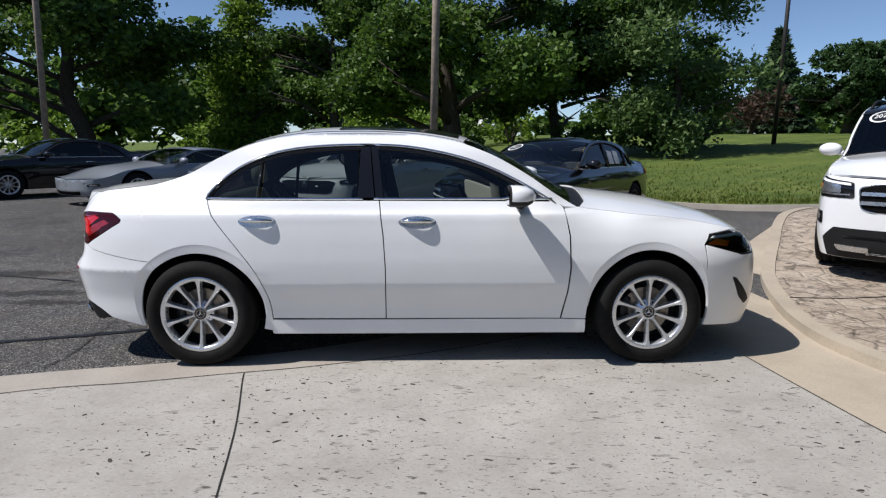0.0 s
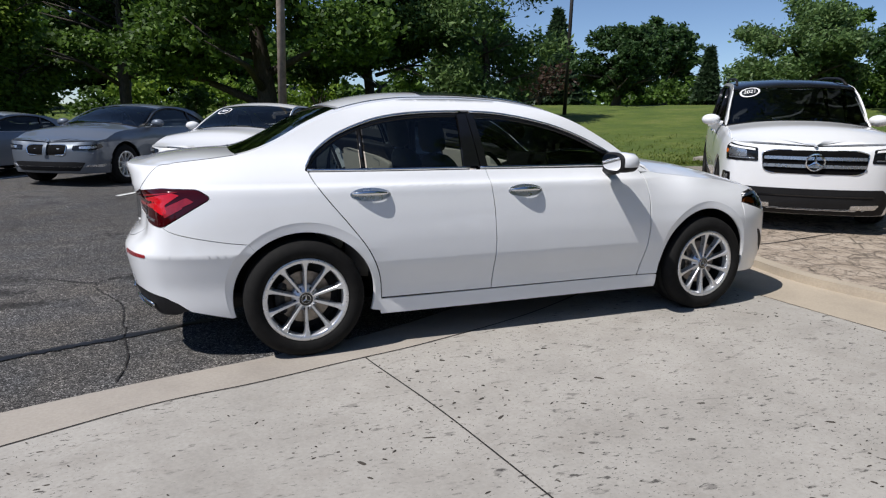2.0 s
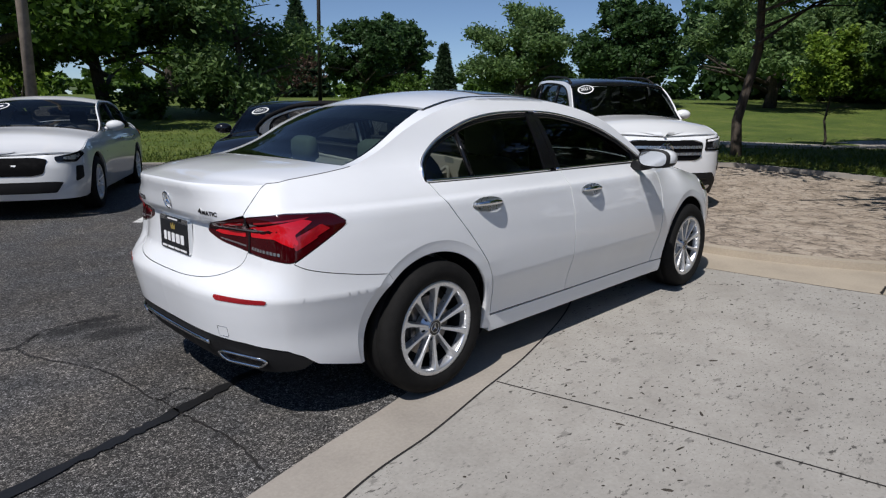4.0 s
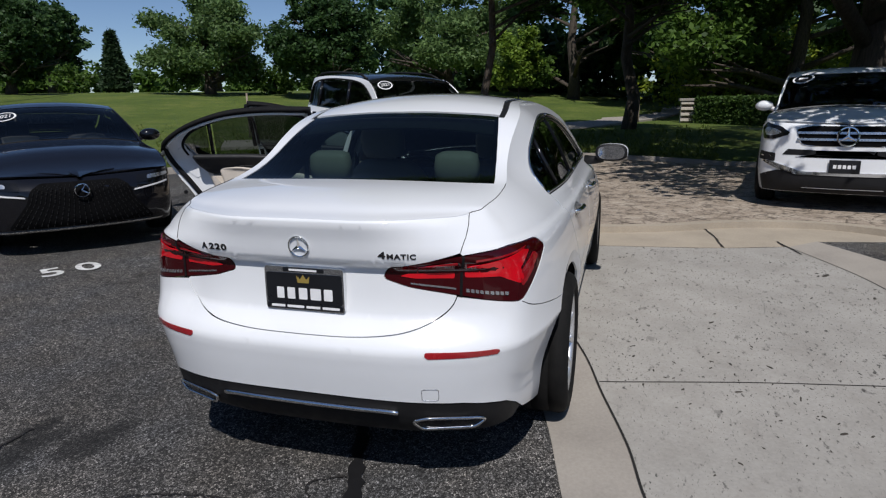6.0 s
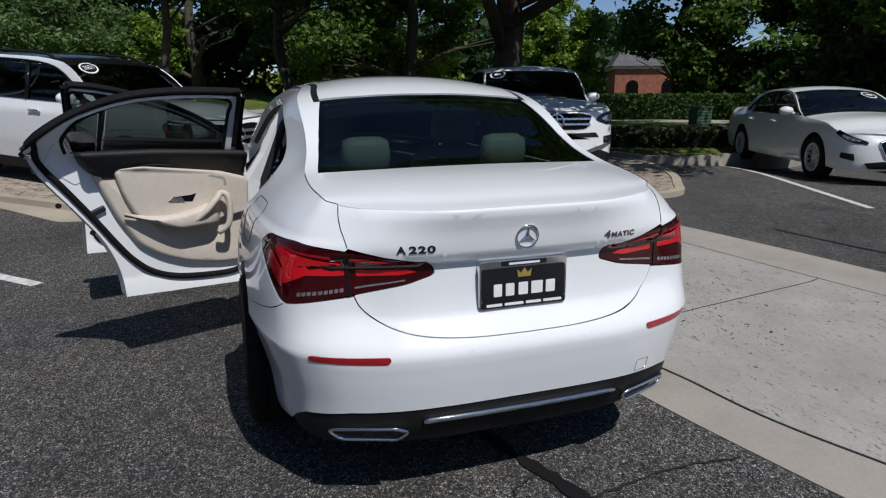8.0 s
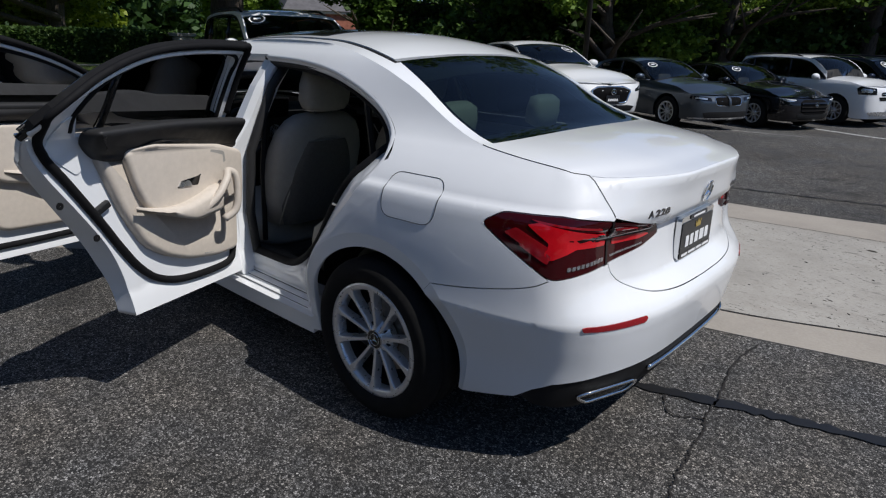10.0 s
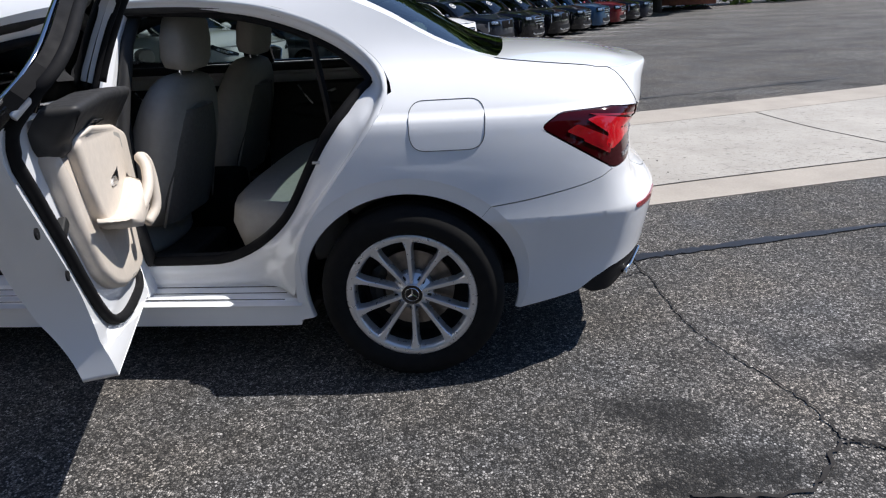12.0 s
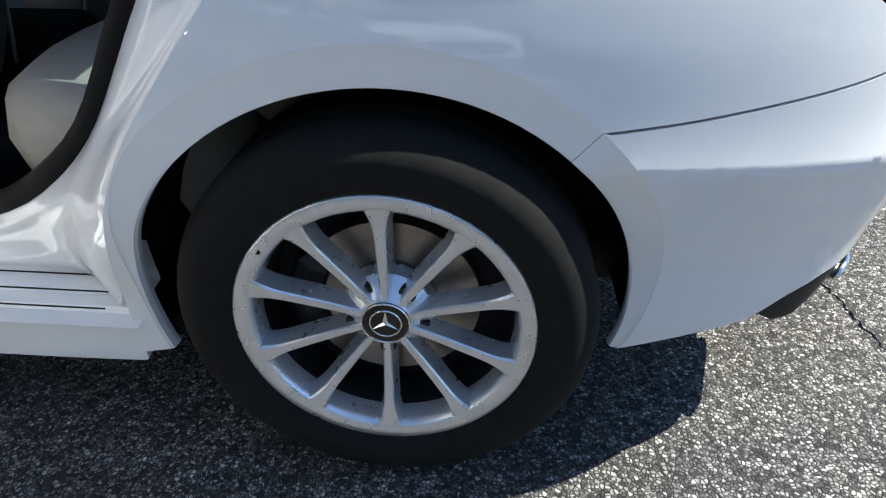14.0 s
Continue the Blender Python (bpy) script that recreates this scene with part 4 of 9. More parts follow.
    # boot lid: the face and the top
    lamp_in = [p for p in half(grow(LAMP, 0.004)) if p[0] < 0.598][::-1]
    rl = [(w, float(A.zr(A.ur + w)) - 0.001) for w in np.linspace(0.654, 0.0, 26)]
    r = [tuple(p) for p in lid_r] + lamp_in + [(0.598, 0.921), (0.609, 0.945), (0.627, 0.975), (0.645, 1.01)] + rl
    face = r + [(-x, z) for x, z in r[1:-1][::-1]]
    lid = patch("boot_lid", A.back, face, M["white"], car, hu=0.035, hv=0.025, depth=0.014)
    # the deck between the lip, the window and the two shut lines
    def side_line(f):
        u = -0.904 + (-0.335 + 0.904) * f
        return A.S(u, A.zr(u), 1)
    def deck(w, f):
        w, f = np.asarray(w, float), np.asarray(f, float)
        sgn, t = np.where(w < 0, -1.0, 1.0), np.abs(w) / 0.655
        lip = A.back(np.abs(w), A.zr(A.ur + np.abs(w))) * np.array((1, -1, 1))
        glass_end = A.top(-0.335 + 0 * t, t)
        corner = A.back(np.array([0.655]), A.zr(np.array([A.ur + 0.655])))[0] * np.array((1, -1, 1))
        end = A.top(np.array([-0.335]), np.array([1.0]))[0]
        g = f[..., None]
        p = lip * (1 - g) + glass_end * g
        p = p + (t ** 4)[..., None] * (side_line(f) - (corner * (1 - g) + end * g))
        p[..., 2] += (0.016 * np.sin(np.pi * f) - 0.004 * np.exp(-((f - 0.13) / 0.09) ** 2)) * (1 - t ** 4)
        p[..., 1] *= sgn
        return p
    patch("lid_top", deck, [(-0.653, 0.0), (0.653, 0.0), (0.653, 1.0), (-0.653, 1.0)], M["white"], lid, hu=0.05, hv=0.04, depth=0.012, flip=True)
    for k in (1, -1):
        bm = bmesh.new()
        pts = [tuple(side_line(f) * np.array((1, k, 1)) + np.array((0, 0, 0.0008))) for f in np.linspace(1, 0.02, 24)]
        pts += [tuple(p) for p in A.back(np.array([0.653, 0.646, 0.637, 0.628, 0.610, 0.600]) * -k, np.array([1.025, 1.01, 0.993, 0.975, 0.945, 0.925])) + np.array((-0.0008, 0, 0))]
        tube(bm, pts, 0.0014, 5)
        part("shut_line", bm, M["rubber"], car)
    # number plate in a chrome frame
    def slab_at(name, w, h, z, d, mat, lift, par, y0=0.0, r=0.01):
        poly = rounded([(-w / 2 + y0, z - h / 2), (w / 2 + y0, z - h / 2), (w / 2 + y0, z + h / 2), (-w / 2 + y0, z + h / 2)], r)
        x0, lean = -0.838 - lift, 0.02
        return patch(name, lambda a, b: np.stack([x0 - lean * (0.86 - b), -a, b], -1), poly, mat, par, hu=0.5, hv=0.5, depth=d)
    plate = slab_at("number_plate", 0.312, 0.160, 0.773, 0.02, M["chrome"], 0.012, car, r=0.014)
    tagged(plate, "black dealer plate in a chrome frame")
    slab_at("plate_face", 0.298, 0.112, 0.775, 0.002, M["plate_black"], 0.0145, plate)
    slab_at("plate_bar", 0.300, 0.020, 0.708, 0.002, M["plate_black"], 0.0150, plate, r=0.004)
    slab_at("plate_bar", 0.160, 0.015, 0.8435, 0.002, M["plate_black"], 0.0150, plate, r=0.004)
    for k, w in enumerate((0.036, 0.038, 0.042, 0.052, 0.042)):
        slab_at("plate_sign", w * 0.80, 0.042, 0.757, 0.001, M["white_mark"], 0.0160, plate, (-0.093, -0.050, -0.003, 0.047, 0.096)[k], r=0.004)
    for k in range(4):
        slab_at("plate_bar", 0.055 + 0.012 * (k % 2), 0.009, 0.708, 0.001, M["white_mark"], 0.0165, plate, -0.105 + 0.07 * k, r=0.002)
    slab_at("plate_bar", 0.11, 0.007, 0.8435, 0.001, M["white_mark"], 0.0165, plate, r=0.002)
    cr = [(-0.022, 0.797), (0.022, 0.797), (0.026, 0.823), (0.012, 0.810), (0.0, 0.827), (-0.012, 0.810), (-0.026, 0.823)]
    patch("crown_sign", lambda a, b: np.stack([-0.8545 - 0.02 * (0.86 - b), -a, b], -1), cr, M["gold"], plate, hu=0.5, hv=0.5, depth=0.001)
    # the round three-armed badge
    bm = bmesh.new()
    rr = 0.0375
    tube(bm, [(rr * math.cos(t), rr * math.sin(t), 0) for t in np.linspace(0, 2 * math.pi, 40, endpoint=False)], 0.0032, 8, True)
    for t in (90, 210, 330):
        d = Vector((math.cos(radians(t)), math.sin(radians(t)), 0))
        n = Vector((-d.y, d.x, 0))
        v = [bm.verts.new(p) for p in (d * rr, n * 0.0075, -d * 0.006, -n * 0.0075, Vector((0, 0, 0.006)))]
        for a, b in ((0, 1), (1, 2), (2, 3), (3, 0)):
            bm.faces.new((v[a], v[b], v[4]))
    lo, mi, hi = A.back(np.zeros(3), np.array([0.900, 0.934, 0.968]))[:, 0]
    up = Vector((hi - lo, 0, 0.068)).normalized()
    out = Vector((0, -1, 0)).cross(up)
    rot = Matrix(((0, up.x, out.x), (-1, up.y, out.y), (0, up.z, out.z))).to_4x4()
    part("badge", bm, M["chrome"], lid, "round chrome badge", m=Matrix.Translation((mi - 0.003, 0, 0.934)) @ rot)
    for body, w0, width, h in (("A", -0.440, 0.032, 0.0245), ("220", -0.398, 0.088, 0.0245), ("4", 0.297, 0.028, 0.0265), ("MATIC", 0.330, 0.108, 0.0190)):
        cu = bpy.data.curves.new("model_badge", 'FONT')
        cu.body, cu.size, cu.extrude, cu.space_character, cu.offset = body, 0.04, 0.0008, 1.15, 0.0014
        tmp = bpy.data.objects.new("tmp", cu)
        me = bpy.data.meshes.new_from_object(tmp)
        bpy.data.objects.remove(tmp)
        co = np.array([v.co for v in me.vertices])
        lo, hi = co.min(0), co.max(0)
        wa, za = w0 + (co[:, 0] - lo[0]) / (hi[0] - lo[0]) * width, 0.9015 + (co[:, 1] - lo[1]) / (hi[1] - lo[1]) * h
        q = A.back(wa, za)
        q[:, 0] -= 0.0006 + (co[:, 2] - lo[2]) * 1.0
        me.vertices.foreach_set("co", q.ravel())
        me.materials.append(M["badge_dark"])
        ob = new("model_badge", me)
        ob.parent = lid
        tagged(ob, "dark chrome model lettering")
    return lid


tail()


def tops():
    T = A.top
    o = dict(hu=0.05, hv=0.08)
    roof = patch("roof", T, [(0.275, -0.84), (1.60, -0.90), (1.64, -0.5), (1.65, 0), (1.64, 0.5), (1.60, 0.90), (0.275, 0.84), (0.245, 0.5), (0.235, 0), (0.245, -0.5)], M["white"], car, **o)
    for s in (-1, 1):
        strip = [(0.245, s * 0.836), (0.6, s * 0.868), (0.9, s * 0.885), (1.60, s * 0.90), (1.60, s * 0.945), (0.9, s * 0.932), (0.6, s * 0.915), (0.245, s * 0.885)][::s]
        patch("roof_moulding", T, strip, M["black_plastic"], car, hu=0.06, hv=0.5, depth=0.01, lift=-0.004)
        rail = [(-0.333, s * 0.926), (-0.2, s * 0.922), (-0.1, s * 0.922), (0.0, s * 0.908), (0.1, s * 0.881), (0.24, s * 0.84), (0.245, s * 0.885), (0.6, s * 0.915), (0.9, s * 0.932), (1.60, s * 0.945), (1.62, s * 0.999), (0.9, s * 0.999), (0.1, s * 0.999), (-0.333, s * 0.999)][::s]
        patch("roof_rail", T, rail, M["white"], car, hu=0.05, hv=0.03, depth=0.008)
    patch("sunroof", T, rounded([(0.80, -0.80), (1.57, -0.80), (1.60, 0), (1.57, 0.80), (0.80, 0.80)], 0.03), M["black_gloss"], roof, lift=0.004, depth=0.006, **o)
    side = [(-0.331, 0.925), (-0.2, 0.921), (-0.1, 0.921), (0.0, 0.907), (0.1, 0.880), (0.255, 0.835)]
    rw = [(x, -w) for x, w in side] + [(0.232, -0.5), (0.222, 0), (0.232, 0.5)] + side[::-1] + [(-0.338, 0.5), (-0.340, 0), (-0.338, -0.5)]
    rear = patch("rear_window", T, rw, M["rear_glass"], car, lift=-0.003, depth=0.004, **o)
    for s in (-1, 1):
        band = [(x, s * w) for x, w in side] + [(x, s * (w - 0.035)) for x, w in side[::-1]]
        patch("frit_band", T, band[::s], M["black_gloss"], rear, lift=-0.006, depth=0.0, **o)
    patch("frit_band", T, [(0.255, -0.86), (0.232, -0.5), (0.222, 0), (0.232, 0.5), (0.255, 0.86), (0.215, 0.85), (0.19, 0.45), (0.18, 0), (0.19, -0.45), (0.215, -0.85)], M["black_gloss"], rear, lift=-0.006, depth=0.0, **o)
    patch("frit_band", T, [(-0.331, -0.92), (-0.338, -0.5), (-0.340, 0), (-0.338, 0.5), (-0.331, 0.92), (-0.305, 0.90), (-0.31, 0), (-0.305, -0.90)][::-1], M["black_gloss"], rear, lift=-0.006, depth=0.0, **o)
    patch("windscreen", T, [(1.62, -0.965), (2.26, -0.97), (2.30, -0.5), (2.31, 0), (2.30, 0.5), (2.26, 0.97), (1.62, 0.965), (1.66, 0.5), (1.67, 0), (1.66, -0.5)], M["screen_glass"], car, lift=-0.004, depth=0.004, **o)
    patch("cowl", T, [(2.265, -0.97), (2.315, -0.975), (2.38, -0.80), (2.43, 0), (2.38, 0.80), (2.315, 0.975), (2.265, 0.97), (2.312, 0)], M["black_plastic"], car, lift=-0.012, depth=0.0, **o)
    patch("bonnet", T, [(2.305, -0.992), (3.44, -0.992), (3.52, -0.8), (3.575, 0), (3.52, 0.8), (3.44, 0.992), (2.305, 0.992), (2.372, 0.80), (2.425, 0), (2.372, -0.80)], M["white"], car, hu=0.05, hv=0.1, depth=0.015)
    # front bumper and grille
    N = A.nose
    h = [(0.0, 0.742), (0.35, 0.752), (0.55, 0.73), (0.56, 0.69), (0.64, 0.655), (0.84, 0.660), (1.115, 0.732)]
    a = [(A.uf - u, z) for u, z in lip_arch(ARCH_F, 30, -14, 48)]
    r = h + a + [(0.9, 0.215), (0.5, 0.20), (0.0, 0.20)]
    patch("front_bumper", N, r + [(-x, z) for x, z in r[1:-1][::-1]], M["white"], car, hu=0.05, hv=0.04, depth=0.015)
    g = [(0.0, 0.70), (0.42, 0.70), (0.50, 0.60), (0.40, 0.46), (0.0, 0.45)]
    gr = patch("grille", N, g + [(-x, z) for x, z in g[1:-1][::-1]], M["black_plastic"], car, lift=0.004, depth=0.008, hu=0.05, hv=0.05)
    patch("grille_bar", N, rounded([(-0.46, 0.565), (0.46, 0.565), (0.46, 0.595), (-0.46, 0.595)], 0.01), M["chrome"], gr, lift=0.012, depth=0.01, hu=0.05, hv=0.05)
    for k in (1, -1):
        v = [(k * x, z) for x, z in rounded([(0.72, 0.36), (0.90, 0.525), (0.93, 0.53), (0.86, 0.40), (0.78, 0.34)], 0.012)][::k]
        patch("air_intake", N, v, M["black_plastic"], car, lift=0.003, depth=0.005, hu=0.05, hv=0.05)


tops()


def lifted_out(surf, d=0.0006):
    return lambda a, b: surf(a, b) + np.array((0, d, 0))


def fuel_flap():
    poly = rounded([(-0.035, 0.836), (-0.268, 0.836), (-0.280, 0.980), (-0.030, 0.980)], 0.05, 8)
    ring = grow(poly, 0.003)
    ring = [tuple(np.array(a) + (np.array(b) - np.array(a)) * k / 8) for a, b in zip(ring, ring[1:] + ring[:1]) for k in range(8)]
    bm = bmesh.new()
    q = lifted_out(A.left)(np.array([p[0] for p in ring]), np.array([p[1] for p in ring]))
    tube(bm, [tuple(p) for p in q], 0.0012, 6, True)
    part("fuel_flap", bm, M["rubber"], car, "square fuel filler flap with rounded corners")
    bm = bmesh.new()
    s = rounded([(0.53, 0.402), (0.53, 0.448), (0.59, 0.448), (0.59, 0.402)], 0.008)
    q = A.back(np.array([p[0] for p in s]) - 0.08, np.array([p[1] for p in s]))
    tube(bm, [tuple(p) for p in q], 0.0014, 5, True)
    part("towing_cap", bm, M["satin"], car)


fuel_flap()


# wheels -------------------------------------------------------------------
def wheel_parts(name, parent, R=0.325, rim_r=0.232, width=0.22, spokes=10, detail=2, rim_mat=None, m=None):
    """A wheel standing on its axle line, outer face towards -Y at y = 0, hub at the origin."""
    rim_mat = rim_mat or M["rim"]
    seg = 64 if detail == 2 else 28
    bm = bmesh.new()
    lathe(bm, [(rim_r - 0.004, 0.016), (rim_r, 0.012), (rim_r, 0.006), (rim_r - 0.003, 0.003), (rim_r - 0.023, 0.006), (rim_r - 0.027, 0.010), (rim_r - 0.030, 0.020), (rim_r - 0.033, 0.052)], seg)
    wheel = part(name, bm, rim_mat, parent, smooth=True, m=m)
    # deep part of the silver rim, its shade put in as a dark metal
    bm = bmesh.new()
    lathe(bm, [(rim_r - 0.033, 0.050), (rim_r - 0.036, 0.08), (rim_r - 0.038, width - 0.02), (rim_r - 0.004, width - 0.01)], seg)
    part("shaded_barrel", bm, M["dark_metal"], wheel, smooth=True)
    bm = bmesh.new()
    r, w = R, width
    lathe(bm, [(rim_r - 0.004, 0.012), (rim_r + 0.004, 0.002), (rim_r + 0.022, -0.008), (rim_r + 0.045, -0.010), (rim_r + 0.062, -0.006), (r - 0.014, 0.006), (r - 0.005, 0.018), (r, 0.034), (r, 0.066), (r - 0.006, 0.068), (r - 0.006, 0.074), (r, 0.076),
               (r, w - 0.076), (r - 0.006, w - 0.074), (r - 0.006, w - 0.068), (r, w - 0.066), (r, w - 0.034), (r - 0.014, w - 0.006), (rim_r + 0.03, w + 0.006), (rim_r - 0.004, w - 0.012)], seg)
    part("tyre", bm, M["tyre"], wheel, smooth=True)
    bm = bmesh.new()
    rows = []
    r0, r1 = 0.040, rim_r - 0.022
    for f in np.linspace(0, 1, 13):
        rr = r0 + (r1 - r0) * f
        w1 = (0.0064 + 0.0030 * f + 0.011 * (max(0, f - 0.70) / 0.30) ** 2.2) * (10 / spokes) ** 0.6
        w0 = w1 + 0.0055
        y0 = 0.027 - 0.021 * f ** 1.3
        rows.append([bm.verts.new(p) for p in ((-w0, y0 + 0.034, rr), (-w1, y0 + 0.003, rr), (-w1 * 0.72, y0, rr), (w1 * 0.72, y0, rr), (w1, y0 + 0.003, rr), (w0, y0 + 0.034, rr))])
    for a, b in zip(rows, rows[1:]):
        for i in range(5):
            bm.faces.new((a[i], a[i + 1], b[i + 1], b[i]))
        bm.faces.new((a[5], a[0], b[0], b[5]))
    bm.faces.new(rows[0])
    bm.faces.new(rows[-1][::-1])
    first = part("spoke", bm, rim_mat, wheel, smooth=False)
    for k in range(1, spokes):
        ob = new("spoke", first.data)
        ob.parent = wheel
        ob.matrix_local = Matrix.Rotation(2 * math.pi * k / spokes, 4, 'Y')
    bm = bmesh.new()
    lathe(bm, [(0.001, 0.026), (0.040, 0.026), (0.043, 0.030), (0.058, 0.042), (0.072, 0.056), (0.076, 0.08), (0.001, 0.08)], 30)
    hub = part("hub", bm, rim_mat, wheel, smooth=False)
    if detail == 2:
        bm = bmesh.new()
        lathe(bm, [(0.001, 0.0235), (0.036, 0.0235), (0.039, 0.026)], 30)
        part("hub_cap", bm, M["black_gloss"], hub)
        bm = bmesh.new()
        tube(bm, [(0.0375 * math.cos(t), 0.0235, 0.0375 * math.sin(t)) for t in np.linspace(0, 2 * math.pi, 30, endpoint=False)], 0.0016, 6, True)
        tube(bm, [(0.0245 * math.cos(t), 0.0232, 0.0245 * math.sin(t)) for t in np.linspace(0, 2 * math.pi, 30, endpoint=False)], 0.0013, 6, True)
        for t in (90, 210, 330):
            d = Vector((math.cos(radians(t)), 0, math.sin(radians(t))))
            n = Vector((-d.z, 0, d.x))
            o = Vector((0, 0.0235, 0))
            v = [bm.verts.new(o + p) for p in (d * 0.0235, n * 0.0046, -d * 0.003, -n * 0.0042, Vector((0, -0.003, 0)))]
            for a, b in ((0, 1), (1, 2), (2, 3), (3, 0)):
                bm.faces.new((v[a], v[b], v[4]))
        part("cap_badge", bm, M["chrome"], hub)
        for k in range(5):
            t = radians(90 + 36 + 72 * k)
            # flat dark disc on the hub, in place of a recessed well's shade
            bm = bmesh.new()
            lathe(bm, [(0.001, 0.0375), (0.0140, 0.0375), (0.0150, 0.050)], 14)
            part("well_shade_disc", bm, M["dark_metal"], hub, m=Matrix.Translation((0.056 * math.cos(t), 0, 0.056 * math.sin(t))))
            bm = bmesh.new()
            lathe(bm, [(0.001, 0.0345), (0.0070, 0.0345), (0.0080, 0.045)], 6)
            part("wheel_bolt", bm, M["satin"], hub, m=Matrix.Translation((0.056 * math.cos(t), 0, 0.056 * math.sin(t))))
        bm = bmesh.new()
        tube(bm, [(-0.165, 0.02, 0.128), (-0.176, 0.006, 0.135)], 0.006, 8)
        part("valve", bm, M["rubber"], wheel)
    bm = bmesh.new()
    lathe(bm, [(0.07, 0.085), (0.145, 0.085), (0.145, 0.11), (0.07, 0.11)], 40)
    part("brake_disc", bm, M["disc"], wheel, smooth=False)
    if detail == 2:
        bm = bmesh.new()
        tube(bm, [(-0.135 * math.cos(radians(t)), 0.098, 0.135 * math.sin(radians(t))) for t in np.linspace(-38, 38, 9)], [0.02] + [0.033] * 7 + [0.02], 8)
        part("brake_caliper", bm, M["dark_metal"], wheel)
    bm = bmesh.new()
    lathe(bm, [(rim_r - 0.02, 0.125), (0.001, 0.125)], 30)
    part("wheel_back", bm, M["black_plastic"], wheel)
    return wheel


def put_wheels(parent, wb, half, R, **kw):
    """Four wheels under a car; the copies share the first one's meshes."""
    src = wheel_parts("wheel", parent, R=R, m=Matrix.Translation((0, -half, R)), **kw)
    for x, left in ((wb, False), (0.0, True), (wb, True)):
        m = Matrix.Translation((x, half if left else -half, R)) @ Matrix.Rotation(math.pi if left else 0, 4, 'Z')
        w = copy_thing(src, m)
        w.matrix_parent_inverse = Matrix.Identity(4)
    return src


put_wheels(car, 2.729, 0.884, 0.325)


def wells(parent, shell_half, wb, R, h=0.40, top=None):
    """Dark wheel housings and the floor pan."""
    for x in (0.0, wb):
        for s in (-1, 1):
            bm = bmesh.new()
            rows = []
            for t in np.linspace(-16, 196, 24):
                cx, cz = x + h * math.cos(radians(t)), max(R + h * math.sin(radians(t)), 0.245)
                yy = shell_half - 0.085 * (1 - float(smooth01(R - 0.04, R + 0.32, cz)))
                rows.append([bm.verts.new((cx, s * yy, cz)), bm.verts.new((cx, s * (shell_half - 0.33), cz))])
            for a, b in zip(rows, rows[1:]):
                bm.faces.new((a[0], b[0], b[1], a[1]))
            bm.faces.new([r[1] for r in rows])
            part("wheel_housing", bm, M["rubber"], parent)


wells(car, 0.838, 2.729, 0.325, 0.41)
bm = bmesh.new()
box(bm, (1.36, 0, 0.225), (1.95, 1.60, 0.05), None, 0.02)
box(bm, (-0.42, 0, 0.27), (0.66, 1.15, 0.10), None, 0.03)
box(bm, (2.75, 0, 0.23), (1.5, 1.05, 0.06), None, 0.02)
part("floor_pan", bm, M["black_plastic"], car)

# doors ----------------------------------------------------------------------
def lifted(surf, d, flip):
    """The same surface d metres inside."""
    def f(a, b):
        e = 1e-3
        n = np.cross(surf(a + e, b) - surf(a - e, b), surf(a, b + e) - surf(a, b - e))
        n /= np.maximum(np.linalg.norm(n, axis=-1, keepdims=True), 1e-12)
        return surf(a, b) + n * (d if flip else -d)
    return f


def on(surf, pts):
    return [tuple(p) for p in surf(np.array([q[0] for q in pts], float), np.array([q[1] for q in pts], float))]


def strip_on(name, surf, pts, r, mat, parent, close=False, seg=6):
    bm = bmesh.new()
    tube(bm, on(surf, pts), r, seg, close)
    return part(name, bm, mat, parent, smooth=True)


def between(line, a, b):
    """The stretch of the window line with a <= x <= b."""
    xs, zs = [p[0] for p in line], [p[1] for p in line]
    xx = np.linspace(a, b, 28)
    return [(x, float(np.interp(x, xs, zs))) for x in xx]


